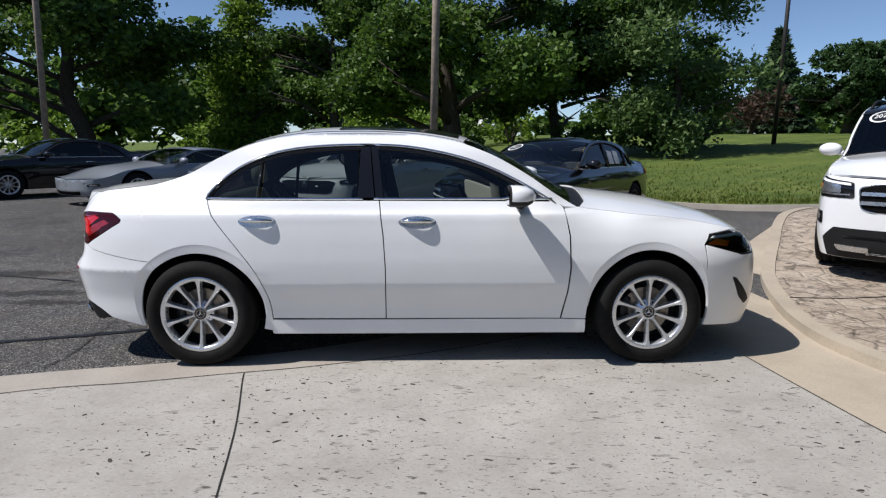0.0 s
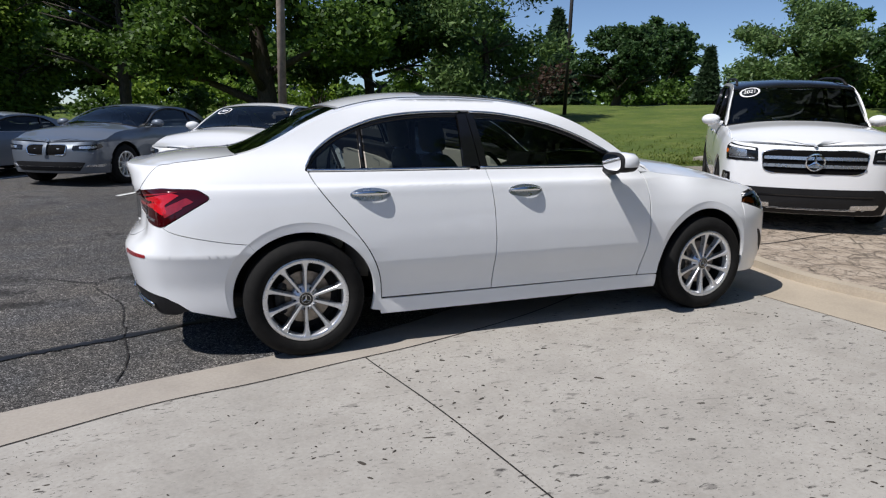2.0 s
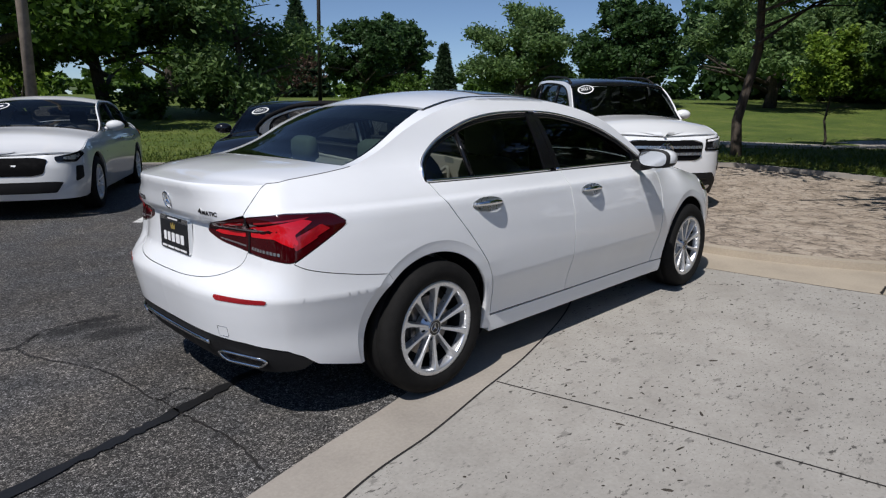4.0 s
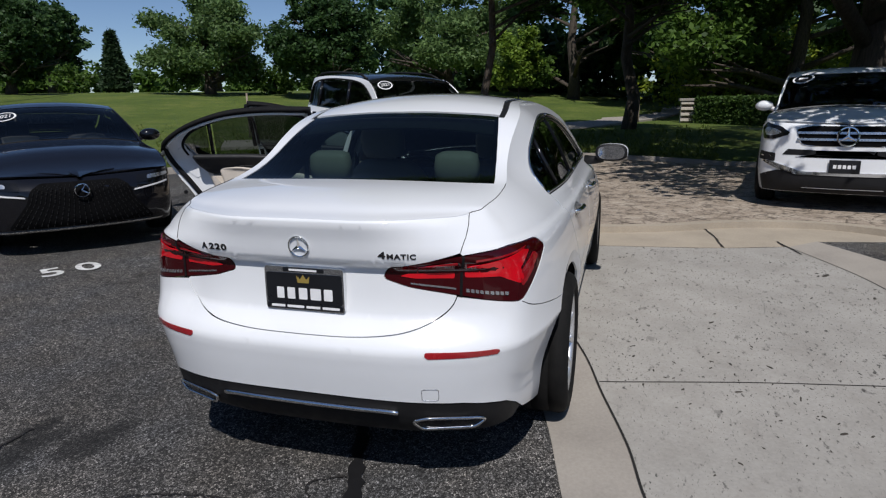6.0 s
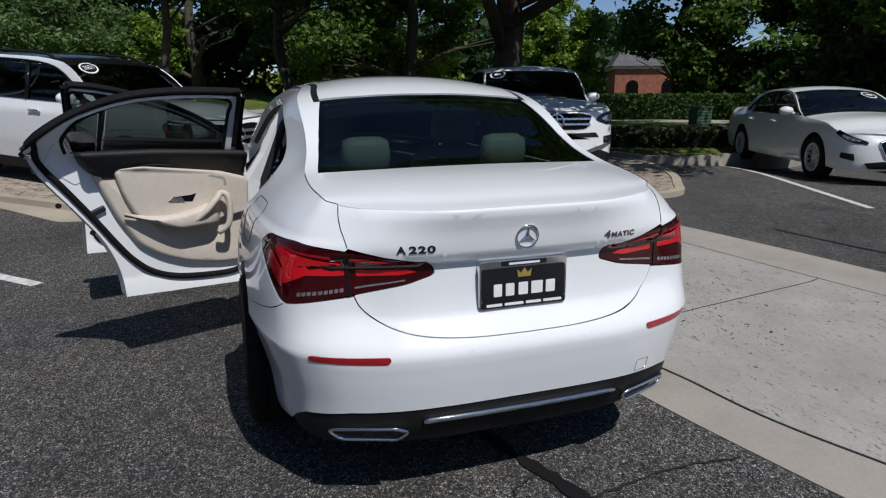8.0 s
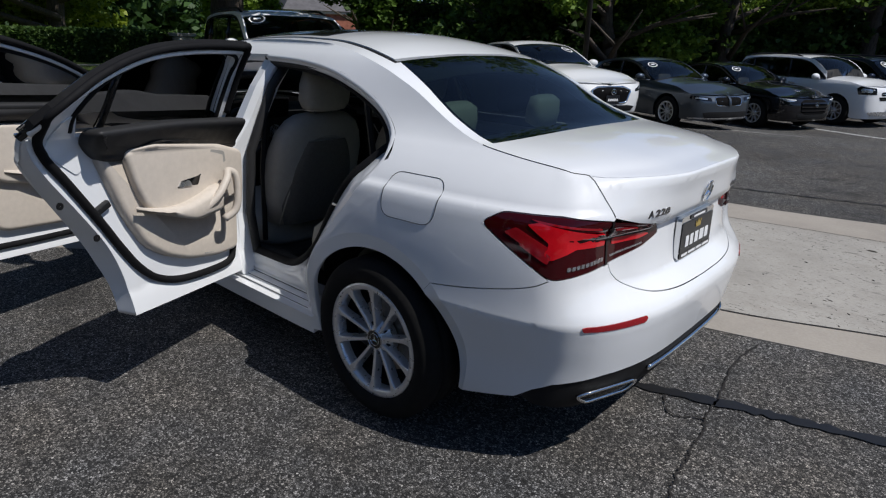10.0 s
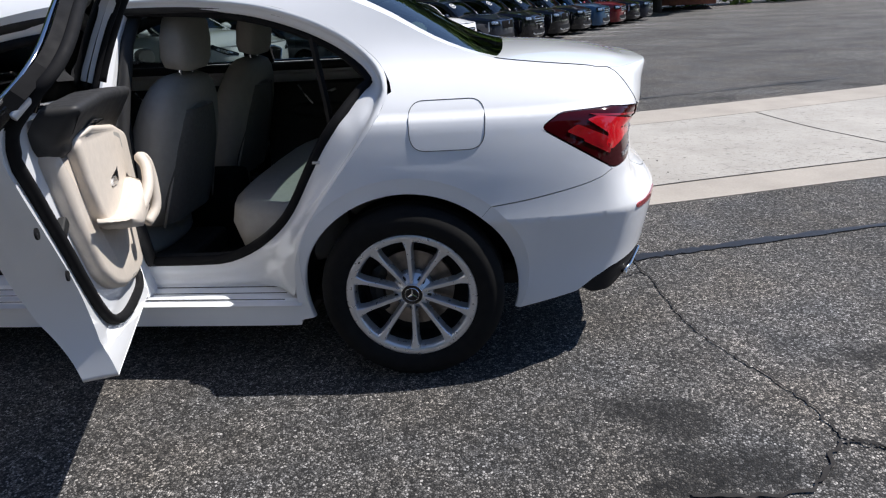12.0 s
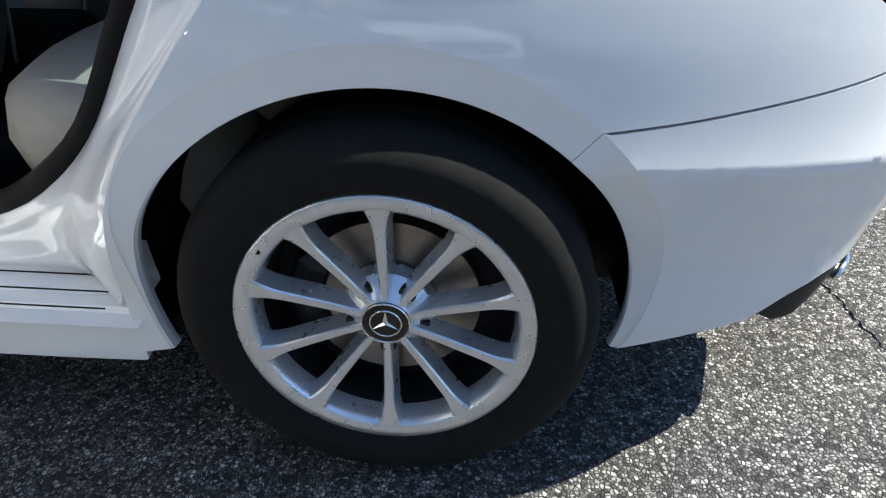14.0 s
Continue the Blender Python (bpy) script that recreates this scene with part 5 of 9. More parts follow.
def door(kind, left, angle):
    surf, flip = (A.left, True) if left else (A.right, False)
    side = 1 if left else -1
    o = dict(hu=0.05, hv=0.018, flip=flip)
    rear = kind == "rear"
    if rear:
        low = [(0.436, 0.288), (1.117, 0.285), (1.120, 0.60), (1.108, 0.80), (1.082, 1.004)] + [tuple(p) for p in CUR[::-1]]
        hinge = (1.10, side * 0.855)
        x0, x1 = 0.030, 0.985
        panes = [("quarter_glass", 0.045, 0.335), ("door_glass", 0.372, 0.950)]
    else:
        low = [(1.1188, 0.285), (2.187, 0.282), (2.218, 0.45), (2.230, 0.60), (2.224, 0.80), (2.197, 0.962), (2.165, 0.998), (1.0842, 1.004), (1.110, 0.80), (1.122, 0.60)]
        hinge = (2.20, side * 0.85)
        x0, x1 = 1.04, 2.15
        panes = [("door_glass", 1.070, 2.02)]
    low = grow(low, -0.0022)
    skin = patch(f"{kind}_door", surf, low, M["white"], car, depth=0.02 if left else 0.03, **o)
    tagged(skin, f"white {kind} door standing wide open" if left else f"closed white {kind} door")
    # bright belt strip and window surround
    belt = [(x, 1.013) for x in np.linspace(max(x0, 0.03) + 0.01, x1 if rear else 2.13, 30)]
    strip_on("belt_strip", surf, belt, 0.0075, M["chrome"], skin)
    topl = between(DLO_TOP, x0 + 0.005, x1)
    strip_on("window_strip", surf, topl, 0.0065, M["chrome"], skin)
    # dark frame behind, with thickness
    strip_on("window_frame", lifted(surf, 0.016, flip), [(x, z - 0.014) for x, z in topl], 0.013, M["black_gloss"], skin)
    if rear:
        strip_on("window_frame", lifted(surf, 0.016, flip), [(0.352, 1.02), (0.352, 1.245)], 0.013, M["black_gloss"], skin)
        patch("pillar_cover", surf, [(0.952, 1.022), (1.052, 1.022), (1.018, 1.325), (0.962, 1.322)], M["black_gloss"], skin, depth=0.03, lift=-0.003, **o)
    else:
        patch("pillar_cover", surf, [(1.060, 1.022), (1.105, 1.022), (1.066, 1.325), (1.024, 1.326)], M["black_gloss"], skin, depth=0.03, lift=-0.003, **o)
        patch("mirror_sail", surf, [(2.02, 1.022), (2.13, 1.015), (2.02, 1.070), (1.98, 1.085), (1.985, 1.022)], M["black_gloss"], skin, depth=0.02, lift=-0.002, **o)
    for nm, a, b in panes:
        t = [(x, z - 0.010) for x, z in between(DLO_TOP, a, b)]
        g = [(a, 1.016), (b, 1.016)] + t[::-1] if t[-1][1] > 1.03 else [(a, 1.016)] + t[::-1]
        patch(nm, surf, g, M["door_glass"] if rear else M["door_glass_front"], skin, lift=-0.012, depth=0.0, **o)
    # handle in its cup
    hx, hz = (0.365, 0.885) if rear else (1.312, 0.880)
    cup = [(hx + 0.112 * math.cos(t), hz + 0.036 * math.sin(t)) for t in np.linspace(0, 2 * math.pi, 28, endpoint=False)]
    patch("handle_cup", surf, cup, M["satin"], skin, hu=0.04, hv=0.03, lift=0.0015, depth=0.003, flip=flip)
    bm = bmesh.new()
    arcp = [(hx - 0.098 + 0.196 * f, hz + 0.006 + 0.006 * math.sin(math.pi * f)) for f in np.linspace(0, 1, 13)]
    q = lifted(surf, 0, flip)(np.array([p[0] for p in arcp]), np.array([p[1] for p in arcp]))
    q[:, 1] += side * np.array([0.004 + 0.030 * math.sin(math.pi * f) ** 0.6 for f in np.linspace(0, 1, 13)])
    tube(bm, [tuple(p) for p in q], [0.008 + 0.006 * math.sin(math.pi * f) for f in np.linspace(0, 1, 13)], 10)
    part("handle", bm, M["chrome"], skin, "chrome door handle", smooth=True)
    if left:
        inner(kind, skin, surf, low)
        lift = Vector((-0.015, 0.035, 0.045)) if rear else Vector((0, 0, 0.03))
        skin.matrix_local = Matrix.Translation(Vector((*hinge, 0)) + lift) @ Matrix.Rotation(radians(-angle * side), 4, 'Z') @ Matrix.Rotation(radians(3.5), 4, 'Y') @ Matrix.Translation((-hinge[0], -hinge[1], 0))
    else:
        trim = [(x, z) for x, z in grow(low, -0.05)]
        # upper trim is dark; the beige lower part's shade is coloured in too
        patch("door_trim", lifted(surf, 0.09, flip), trim, M["dark_trim"], skin, hu=0.2, hv=0.2, depth=0.0, flip=not flip)
        strip_on("belt_trim", lifted(surf, 0.036, flip), [(x, 1.006) for x in np.linspace(x0 + 0.04, x1 if rear else 2.08, 16)], 0.024, M["dark_trim"], skin)
        dx = 0.0 if rear else 0.985
        for nm, pts, r in (("pull_trim", [(0.835, 0.895), (0.80, 0.83), (0.762, 0.772), (0.745, 0.766), (0.652, 0.772)], 0.005), ("door_lever", [(0.70, 0.838), (0.655, 0.850), (0.617, 0.862)], 0.007)):
            strip_on(nm, lifted(surf, 0.104, flip), [(x + dx, z) for x, z in pts], r, M["satin"], skin)
        # armrest given the same dark colour for the far side's shade
        bm = bmesh.new()
        loft = on(lifted(surf, 0.09, flip), [(x + dx, 0.735) for x in np.linspace(0.50, 0.92, 9)])
        tube(bm, loft, [0.018, 0.036, 0.044, 0.046, 0.046, 0.046, 0.044, 0.036, 0.018], 10)
        part("armrest", bm, M["dark_trim"], skin, smooth=True)
    return skin


def inner(kind, skin, surf, low):
    """The inside of an open door: painted shell, seal, trim, armrest."""
    rear = kind == "rear"
    o = dict(hu=0.06, hv=0.05, flip=False)
    def F(d):
        """A near upright surface d metres inside the door skin."""
        def f(a, b):
            a, b = np.asarray(a, float), np.asarray(b, float)
            q = surf(a, b)
            y = np.minimum(surf(a, np.minimum(b, 0.86) * 0 + 0.74)[..., 1] - 0.006 - d, q[..., 1] + 0.030 - d)
            return np.stack([q[..., 0], y, q[..., 2]], -1)
        return f
    def shell_at(d):
        """The painted inner shell, d metres proud of it."""
        def f(a, b):
            a, b = np.asarray(a, float), np.asarray(b, float)
            q = surf(a, b)
            thick = 0.088 - 0.048 * smooth01(0.88, 1.01, b)
            y = np.minimum(surf(a, b * 0 + 0.74)[..., 1] - 0.118, q[..., 1] - thick) - d
            return np.stack([q[..., 0], y, q[..., 2]], -1)
        return f
    def pad(name, d0, d1, poly, mat, r, label=""):
        """A padded panel with a rolled edge, from depth d0 to d1."""
        bm = bmesh.new()
        steps = [(0.0, d0), (0.0, d1 - r)] + [(r * (1 - math.cos(t)), d1 - r + r * math.sin(t)) for t in np.linspace(0.25, math.pi / 2, 6)]
        rings = [[bm.verts.new(p) for p in on(F(d), grow(poly, -e) if e else poly)] for e, d in steps]
        for r0, r1 in zip(rings, rings[1:]):
            for i in range(len(r0)):
                j = (i + 1) % len(r0)
                bm.faces.new((r0[i], r0[j], r1[j], r1[i]))
        bm.faces.new(rings[-1])
        bmesh.ops.triangulate(bm, faces=[f for f in bm.faces if len(f.verts) > 4])
        bmesh.ops.recalc_face_normals(bm, faces=bm.faces)
        return part(name, bm, mat, skin, label, smooth=True)
    cut, top_z = [], 0.995
    for p, q in zip(low, low[1:] + low[:1]):
        if p[1] <= top_z:
            cut.append(p)
        if (p[1] - top_z) * (q[1] - top_z) < 0:
            f = (top_z - p[1]) / (q[1] - p[1])
            cut.append((p[0] + f * (q[0] - p[0]), top_z))
    patch("inner_shell", shell_at(0.0), grow(cut, -0.001), M["white"], skin, depth=0.0, **o)
    # the door's thickness round its lower edges
    bm = bmesh.new()
    n = len(low)
    for i in range(n):
        p, q = low[i], low[(i + 1) % n]
        if p[1] < 1.0 and q[1] < 1.0:
            outer_e, inner_e = on(surf, [p, q]), on(shell_at(0.001), [p, q])
            mid_e = [tuple((np.array(a) + np.array(b)) / 2) for a, b in zip(outer_e, inner_e)]
            for e0, e1 in ((outer_e, mid_e), (mid_e, inner_e)):
                bm.faces.new([bm.verts.new(v) for v in (e0[0], e0[1], e1[1], e1[0])])
    bmesh.ops.remove_doubles(bm, verts=bm.verts, dist=1e-5)
    part("door_edge", bm, M["white"], skin, smooth=True)
    topl = between(DLO_TOP, 0.045 if rear else 1.05, 0.985 if rear else 2.10)
    # painted window frame, its black channel and the seal round it
    if rear:
        glass_line = [(0.205, 1.02), (0.186, 1.085), (0.245, 1.165), (0.36, 1.226), (0.50, 1.270), (0.72, 1.298), (0.935, 1.303)]
        outer = [(0.125, 0.945)] + [(x + 0.012, z - 0.018) for x, z in topl] + [(0.995, 1.25), (1.02, 1.0)]
        ring = outer + [(0.955, 1.0), (0.945, 1.2), (0.935, 1.303)] + glass_line[::-1][1:] + [(0.215, 0.99), (0.245, 0.94)]
        seal = [(1.00, 1.05), (0.992, 1.2), (0.972, 1.322)] + [(x, z - 0.006) for x, z in topl[::-1][2::3]] + [(0.078, 1.045), (0.092, 0.985), (0.135, 0.922), (0.20, 0.845), (0.32, 0.688), (0.400, 0.575), (0.478, 0.478), (0.570, 0.405), (0.693, 0.365), (0.88, 0.352), (1.02, 0.362), (1.062, 0.42), (1.07, 0.6), (1.062, 0.8), (1.045, 1.0)]
        channel = [(0.948, 1.02), (0.943, 1.2), (0.930, 1.286)] + [(x, z - 0.004) for x, z in glass_line[::-1][1:]]
        blk = [(0.235, 1.02), (0.60, 1.036), (1.058, 1.030), (1.068, 0.885), (0.91, 0.915), (0.52, 0.938), (0.42, 0.895), (0.325, 0.900), (0.265, 0.955)]
        low_t = [(0.305, 0.935), (0.40, 0.942), (1.072, 0.880), (1.068, 0.415), (0.92, 0.412), (0.74, 0.440), (0.61, 0.487), (0.505, 0.555), (0.41, 0.70)]
        mid = [(0.400, 0.935), (0.52, 0.950), (0.91, 0.919), (1.068, 0.880), (1.068, 0.68), (0.955, 0.720), (0.905, 0.655), (0.70, 0.640), (0.60, 0.665), (0.490, 0.715), (0.445, 0.80)]
        arm = (0.435, 0.893)
    else:
        glass_line = [(1.10, 1.02), (1.09, 1.15), (1.075, 1.285), (1.25, 1.278), (1.52, 1.232), (1.74, 1.165), (1.95, 1.065)]
        outer = [(1.055, 1.0)] + [(x, z - 0.018) for x, z in topl] + [(2.12, 1.0)]
        ring = outer + [(1.97, 1.0)] + glass_line[::-1] + [(1.10, 1.0)]
        seal = [(1.07, 1.0), (1.062, 1.15), (1.055, 1.305)] + [(x, z - 0.006) for x, z in topl[2::3]] + [(2.13, 0.98), (2.17, 0.8), (2.165, 0.5), (2.13, 0.375), (1.95, 0.352), (1.35, 0.350), (1.20, 0.37), (1.165, 0.50), (1.155, 0.75), (1.12, 0.97)]
        channel = [(x, z - 0.003) for x, z in glass_line]
        blk = [(1.13, 1.028), (2.08, 1.02), (2.14, 0.90), (1.85, 0.915), (1.40, 0.935), (1.18, 0.930)]
        low_t = [(1.18, 0.925), (1.40, 0.930), (2.135, 0.890), (2.13, 0.41), (1.75, 0.405), (1.35, 0.42), (1.235, 0.52), (1.19, 0.70)]
        mid = [(1.20, 0.918), (1.40, 0.926), (1.85, 0.908), (2.13, 0.885), (2.11, 0.66), (1.93, 0.70), (1.85, 0.645), (1.50, 0.640), (1.36, 0.665), (1.25, 0.72)]
        arm = (1.33, 1.93)
    patch("frame_inside", shell_at(-0.003), ring, M["white"], skin, hu=0.05, hv=0.03, depth=0.020, flip=False)
    for nm, line, d, r, txt in (("door_seal", seal, shell_at(0.008), 0.0155, "black rubber door seal"), ("window_channel", channel, shell_at(0.0), 0.0085, "")):
        bm = bmesh.new()
        line = catmull(line, 6)
        tube(bm, on(d, line), [r - (0.003 * float(smooth01(0.98, 1.08, z)) if nm == "door_seal" else 0) for x, z in line], 8)
        part(nm, bm, M["rubber"], skin, txt, smooth=True)
    if rear:
        patch("corner_panel", shell_at(0.004), rounded([(0.120, 0.955), (0.150, 1.05), (0.190, 1.075), (0.245, 0.985), (0.345, 0.925), (0.245, 0.865)], 0.012), M["white"], skin, depth=0.012, hu=0.03, hv=0.03, flip=False)
    cover = [(x, z - 0.001) for x, z in topl] + [(x, z - 0.026) for x, z in topl[::-1]]
    patch("frame_cover", shell_at(0.001), cover, M["rubber"], skin, hu=0.05, hv=0.03, depth=0.028, flip=False)
    flange = [(x, z - 0.030) for x, z in topl[::2]]
    bm = bmesh.new()
    tube(bm, on(shell_at(0.004), flange), 0.0085, 8)
    part("frame_flange", bm, M["white"], skin, smooth=True)
    pad("upper_trim", 0.085, 0.172, rounded(blk, 0.04, 8), M["dark_trim"], 0.030)
    pad("lower_trim", 0.100, 0.153, rounded(low_t, 0.04, 8), M["beige"], 0.024)
    pad("door_trim", 0.130, 0.188, grow(rounded(mid, 0.03, 8), 0.004), M["beige"], 0.019, "beige door trim with a raised armrest")
    # armrest: a shelf that swells out of the panel
    x0, x1 = arm
    bm = bmesh.new()
    rows = []
    for f in np.linspace(0, 1, 16):
        x = x0 + (x1 - x0) * f
        d = 0.070 * (1 - (1 - min(1, f * 1.8)) ** 2) * (1 if f < 0.85 else 1 - 0.5 * ((f - 0.85) / 0.15) ** 2)
        zt = 0.725 - 0.035 * math.sin(math.pi * min(1, f * 1.15)) + 0.03 * f
        zb = 0.713 - 0.075 * min(1, f * 1.9) + 0.045 * max(0, f - 0.6)
        t, b = (Vector(p) for p in on(F(0.176), [(x, zt), (x, zb)]))
        iv = Vector((0, -d, 0))
        rows.append([bm.verts.new(v) for v in (t, t + iv * 0.55 + Vector((0, 0, 0.002)), t + iv * 0.9 + Vector((0, 0, -0.004)), t + iv + Vector((0, 0, -0.018)), b + iv + Vector((0, 0, 0.016)), b + iv * 0.9, b + iv * 0.3, b)])
    for r, s in zip(rows, rows[1:]):
        for i in range(7):
            bm.faces.new((r[i], r[i + 1], s[i + 1], s[i]))
    bm.faces.new(rows[0])
    bm.faces.new(rows[-1][::-1])
    part("armrest", bm, M["beige"], skin, smooth=True)
    # pull handle: a loop beside the armrest
    bm = bmesh.new()
    k = x1
    pts = [(k - 0.135, 0.672, 0.165), (k - 0.085, 0.722, 0.190), (k - 0.03, 0.785, 0.192), (k + 0.0, 0.812, 0.175), (k + 0.030, 0.795, 0.188), (k + 0.040, 0.72, 0.192), (k + 0.03, 0.64, 0.185), (k - 0.01, 0.60, 0.155)]
    tube(bm, [on(F(d + 0.064), [(x, z)])[0] for x, z, d in catmull(pts, 4)], 0.017, 8)
    part("pull_handle", bm, M["beige"], skin, smooth=True)
    lv = rounded([(k - 0.265, 0.765), (k - 0.125, 0.757), (k - 0.098, 0.815), (k - 0.235, 0.802)], 0.012)
    cup = patch("lever_cup", F(0.1885), lv, M["satin"], skin, depth=0.006, **o)
    patch("lever_hollow", F(0.1892), grow(lv, -0.009), M["black_gloss"], cup, depth=0.0, **o)
    patch("lever", F(0.194), rounded([(k - 0.25, 0.772), (k - 0.17, 0.768), (k - 0.185, 0.792), (k - 0.235, 0.790)], 0.006), M["satin"], cup, depth=0.006, **o)
    patch("tweeter", F(0.1885), rounded([(k - 0.045, 0.905), (k + 0.045, 0.890), (k + 0.055, 0.842), (k - 0.035, 0.846)], 0.014), M["seat_shade_grey"], skin, depth=0.004, **o)
    patch("loudspeaker", F(0.153), rounded([(k - 0.08, 0.445), (k + 0.015, 0.592), (k + 0.095, 0.582), (k + 0.095, 0.435)], 0.02), M["seat_shade_grey"], skin, depth=0.004, **o)
    pocket = rounded([(k - 0.25, 0.634), (k - 0.23, 0.588), (k - 0.075, 0.566), (k - 0.01, 0.66), (k - 0.01, 0.715), (k - 0.05, 0.655)], 0.012)
    patch("door_pocket", F(0.1535), pocket, M["dark_trim"], skin, depth=0.002, **o)
    # latch on the trailing edge, grommets in the shell
    lx, lz = (0.345, 0.735) if rear else (1.135, 0.78)
    bm = bmesh.new()
    p = on(F(0.112), [(lx, lz)])[0]
    box(bm, Vector(p) + Vector((-0.015, -0.008, 0)), (0.075, 0.022, 0.028), Matrix.Rotation(radians(-25), 3, 'Y'), 0.006)
    part("door_latch", bm, M["dark_metal"], skin)
    if rear:
        for x, z in ((0.20, 0.80), (0.335, 0.66)):
            bm = bmesh.new()
            lathe(bm, [(0.001, 0.0), (0.013, 0.0), (0.013, 0.004)], 14)
            part("grommet", bm, M["rubber"], skin, m=Matrix.Translation(on(F(0.1145), [(x - 0.03, z - 0.03)])[0]))


door("rear", False, 0)
door("front", False, 0)
door("rear", True, 67)
door("front", True, 70)


def mirror(left):
    s = 1 if left else -1
    bm = bmesh.new()
    rows = []
    for f, sc in ((0.0, 0.93), (0.06, 0.985), (0.35, 1.0), (0.65, 0.93), (0.88, 0.62), (1.0, 0.25)):
        x = 1.835 + 0.15 * f
        ring = []
        for t in np.linspace(0, 2 * math.pi, 22, endpoint=False):
            cy, cz = math.cos(t), math.sin(t)
            e = lambda v: math.copysign(abs(v) ** 0.72, v)
            ring.append(bm.verts.new((x, s * (0.985 + 0.112 * sc * e(cy) + 0.02 * f), 1.045 + 0.062 * sc * e(cz))))
        rows.append(ring)
    for a, b in zip(rows, rows[1:]):
        for i in range(22):
            bm.faces.new((a[i], a[(i + 1) % 22], b[(i + 1) % 22], b[i]))
    bm.faces.new(rows[-1])
    bm.faces.new(rows[0][::-1])
    for f in bm.faces:
        f.material_index = 1 if f.calc_center_median().z < 1.020 or f.calc_center_median().x < 1.841 else 0
    ob = part("door_mirror", bm, M["white"], None, "white door mirror with a black foot", smooth=True)
    ob.data.materials.append(M["black_plastic"])
    bm = bmesh.new()
    pts = [(1.827 - 0.10 * 0.048 * math.copysign(abs(math.sin(t)) ** 0.7, math.sin(t)), s * (0.985 + 0.092 * math.copysign(abs(math.cos(t)) ** 0.7, math.cos(t))), 1.045 + 0.048 * math.copysign(abs(math.sin(t)) ** 0.7, math.sin(t))) for t in np.linspace(0, 2 * math.pi, 22, endpoint=False)]
    bm.faces.new([bm.verts.new(p) for p in pts])
    part("mirror_glass", bm, M["chrome"], ob)
    bm = bmesh.new()
    tube(bm, [(1.93, s * 0.80, 0.985), (1.92, s * 0.87, 0.985), (1.915, s * 0.93, 0.995)], [0.034, 0.03, 0.026], 10)
    part("mirror_foot", bm, M["black_plastic"], ob, smooth=True)
    return ob


mr = mirror(False)
mr.parent = car
ml = mirror(True)
ml.parent = bpy.data.objects["front_door.001"]

# cabin ------------------------------------------------------------------------
def jambs():
    """Door openings on the open flank: painted returns, seals and the pillar."""
    surf = A.left
    o = dict(hu=0.06, hv=0.05)
    back = [(0.40, 0.292)] + [tuple(p) for p in CUR[1:]] + [(x, z + 0.012) for x, z in between(DLO_TOP, 0.035, 0.985)]
    bm = bmesh.new()
    def ret(line, d0, d1, w=0.0, mat=M["white"], nm="door_jamb", n=4):
        bm = bmesh.new()
        rows = []
        cx, cz = 0.75, 0.75
        for f in np.linspace(0, 1, n):
            d = d0 + (d1 - d0) * f
            rows.append([bm.verts.new(p) for p in on(lifted(surf, d, True), line(f))])
        for a, b in zip(rows, rows[1:]):
            for i in range(len(a) - 1):
                bm.faces.new((a[i], a[i + 1], b[i + 1], b[i]))
        return part(nm, bm, mat, car, smooth=True)
    def pulled(pts, c, k):
        return [(x + (c[0] - x) * k, z + (c[1] - z) * k) for x, z in pts]
    # sweep of the rear opening: body edge, bend, seal; (x, z, depth) from the sill up to the roof
    head = between(DLO_TOP, 0.06, 1.0)[::3]
    outer = [(1.10, 0.318, 0.096), (0.80, 0.318, 0.096), (0.56, 0.318, 0.088), (0.475, 0.312, 0.045), (0.440, 0.312, 0.006)] + [(p[0] - 0.0035, p[1], 0.0012) for p in CUR[3:]] + [(x, z + 0.010, 0.0) for x, z in head]
    bend = [(1.10, 0.345, 0.105), (0.80, 0.347, 0.105), (0.60, 0.385, 0.095), (0.510, 0.450, 0.075), (0.430, 0.545, 0.058), (0.345, 0.640, 0.048), (0.245, 0.748, 0.044), (0.150, 0.870, 0.042), (0.085, 0.985, 0.040)] + [(x + 0.02, z - 0.012, 0.030) for x, z in head]
    inner_l = [(1.10, 0.405, 0.135), (0.80, 0.407, 0.135), (0.68, 0.425, 0.130), (0.545, 0.495, 0.120), (0.425, 0.600, 0.110), (0.325, 0.765, 0.100), (0.262, 0.865, 0.098), (0.145, 1.005, 0.090)] + [(x + 0.045, z - 0.034, 0.070) for x, z in head]
    def even(line, n=90):
        q = np.array(catmull(line, 8))
        s = np.r_[0, np.cumsum(np.linalg.norm(np.diff(q[:, :2], axis=0), axis=1))]
        t = np.linspace(0, s[-1], n)
        return np.stack([np.interp(t, s, q[:, i]) for i in range(3)], 1)
    def place(q):
        return surf(q[:, 0], q[:, 1]) - np.stack([0 * q[:, 2], q[:, 2], 0 * q[:, 2]], 1)
    oo, bb, ii = even(outer), even(bend), even(inner_l)
    po, pb, pi_ = place(oo), place(bb), place(ii)
    bm = bmesh.new()
    rows = []
    for f in np.linspace(0, 1, 5):
        rows.append(po + (pb - po) * f + np.array((0, 1, 0)) * 0.012 * math.sin(math.pi * f))
    for f in np.linspace(0, 1, 5)[1:]:
        rows.append(pb + (pi_ - pb) * f + np.array((0, 1, 0)) * 0.010 * math.sin(math.pi * f))
    vs = [[bm.verts.new(p) for p in r] for r in rows]
    for a, b in zip(vs, vs[1:]):
        for i in range(len(a) - 1):
            bm.faces.new((a[i], a[i + 1], b[i + 1], b[i]))
    part("door_jamb", bm, M["white"], car, smooth=True)
    bm = bmesh.new()
    tube(bm, [tuple(p + np.array((0.008, -0.008, 0.004))) for p in pi_[::2]], 0.020, 8)
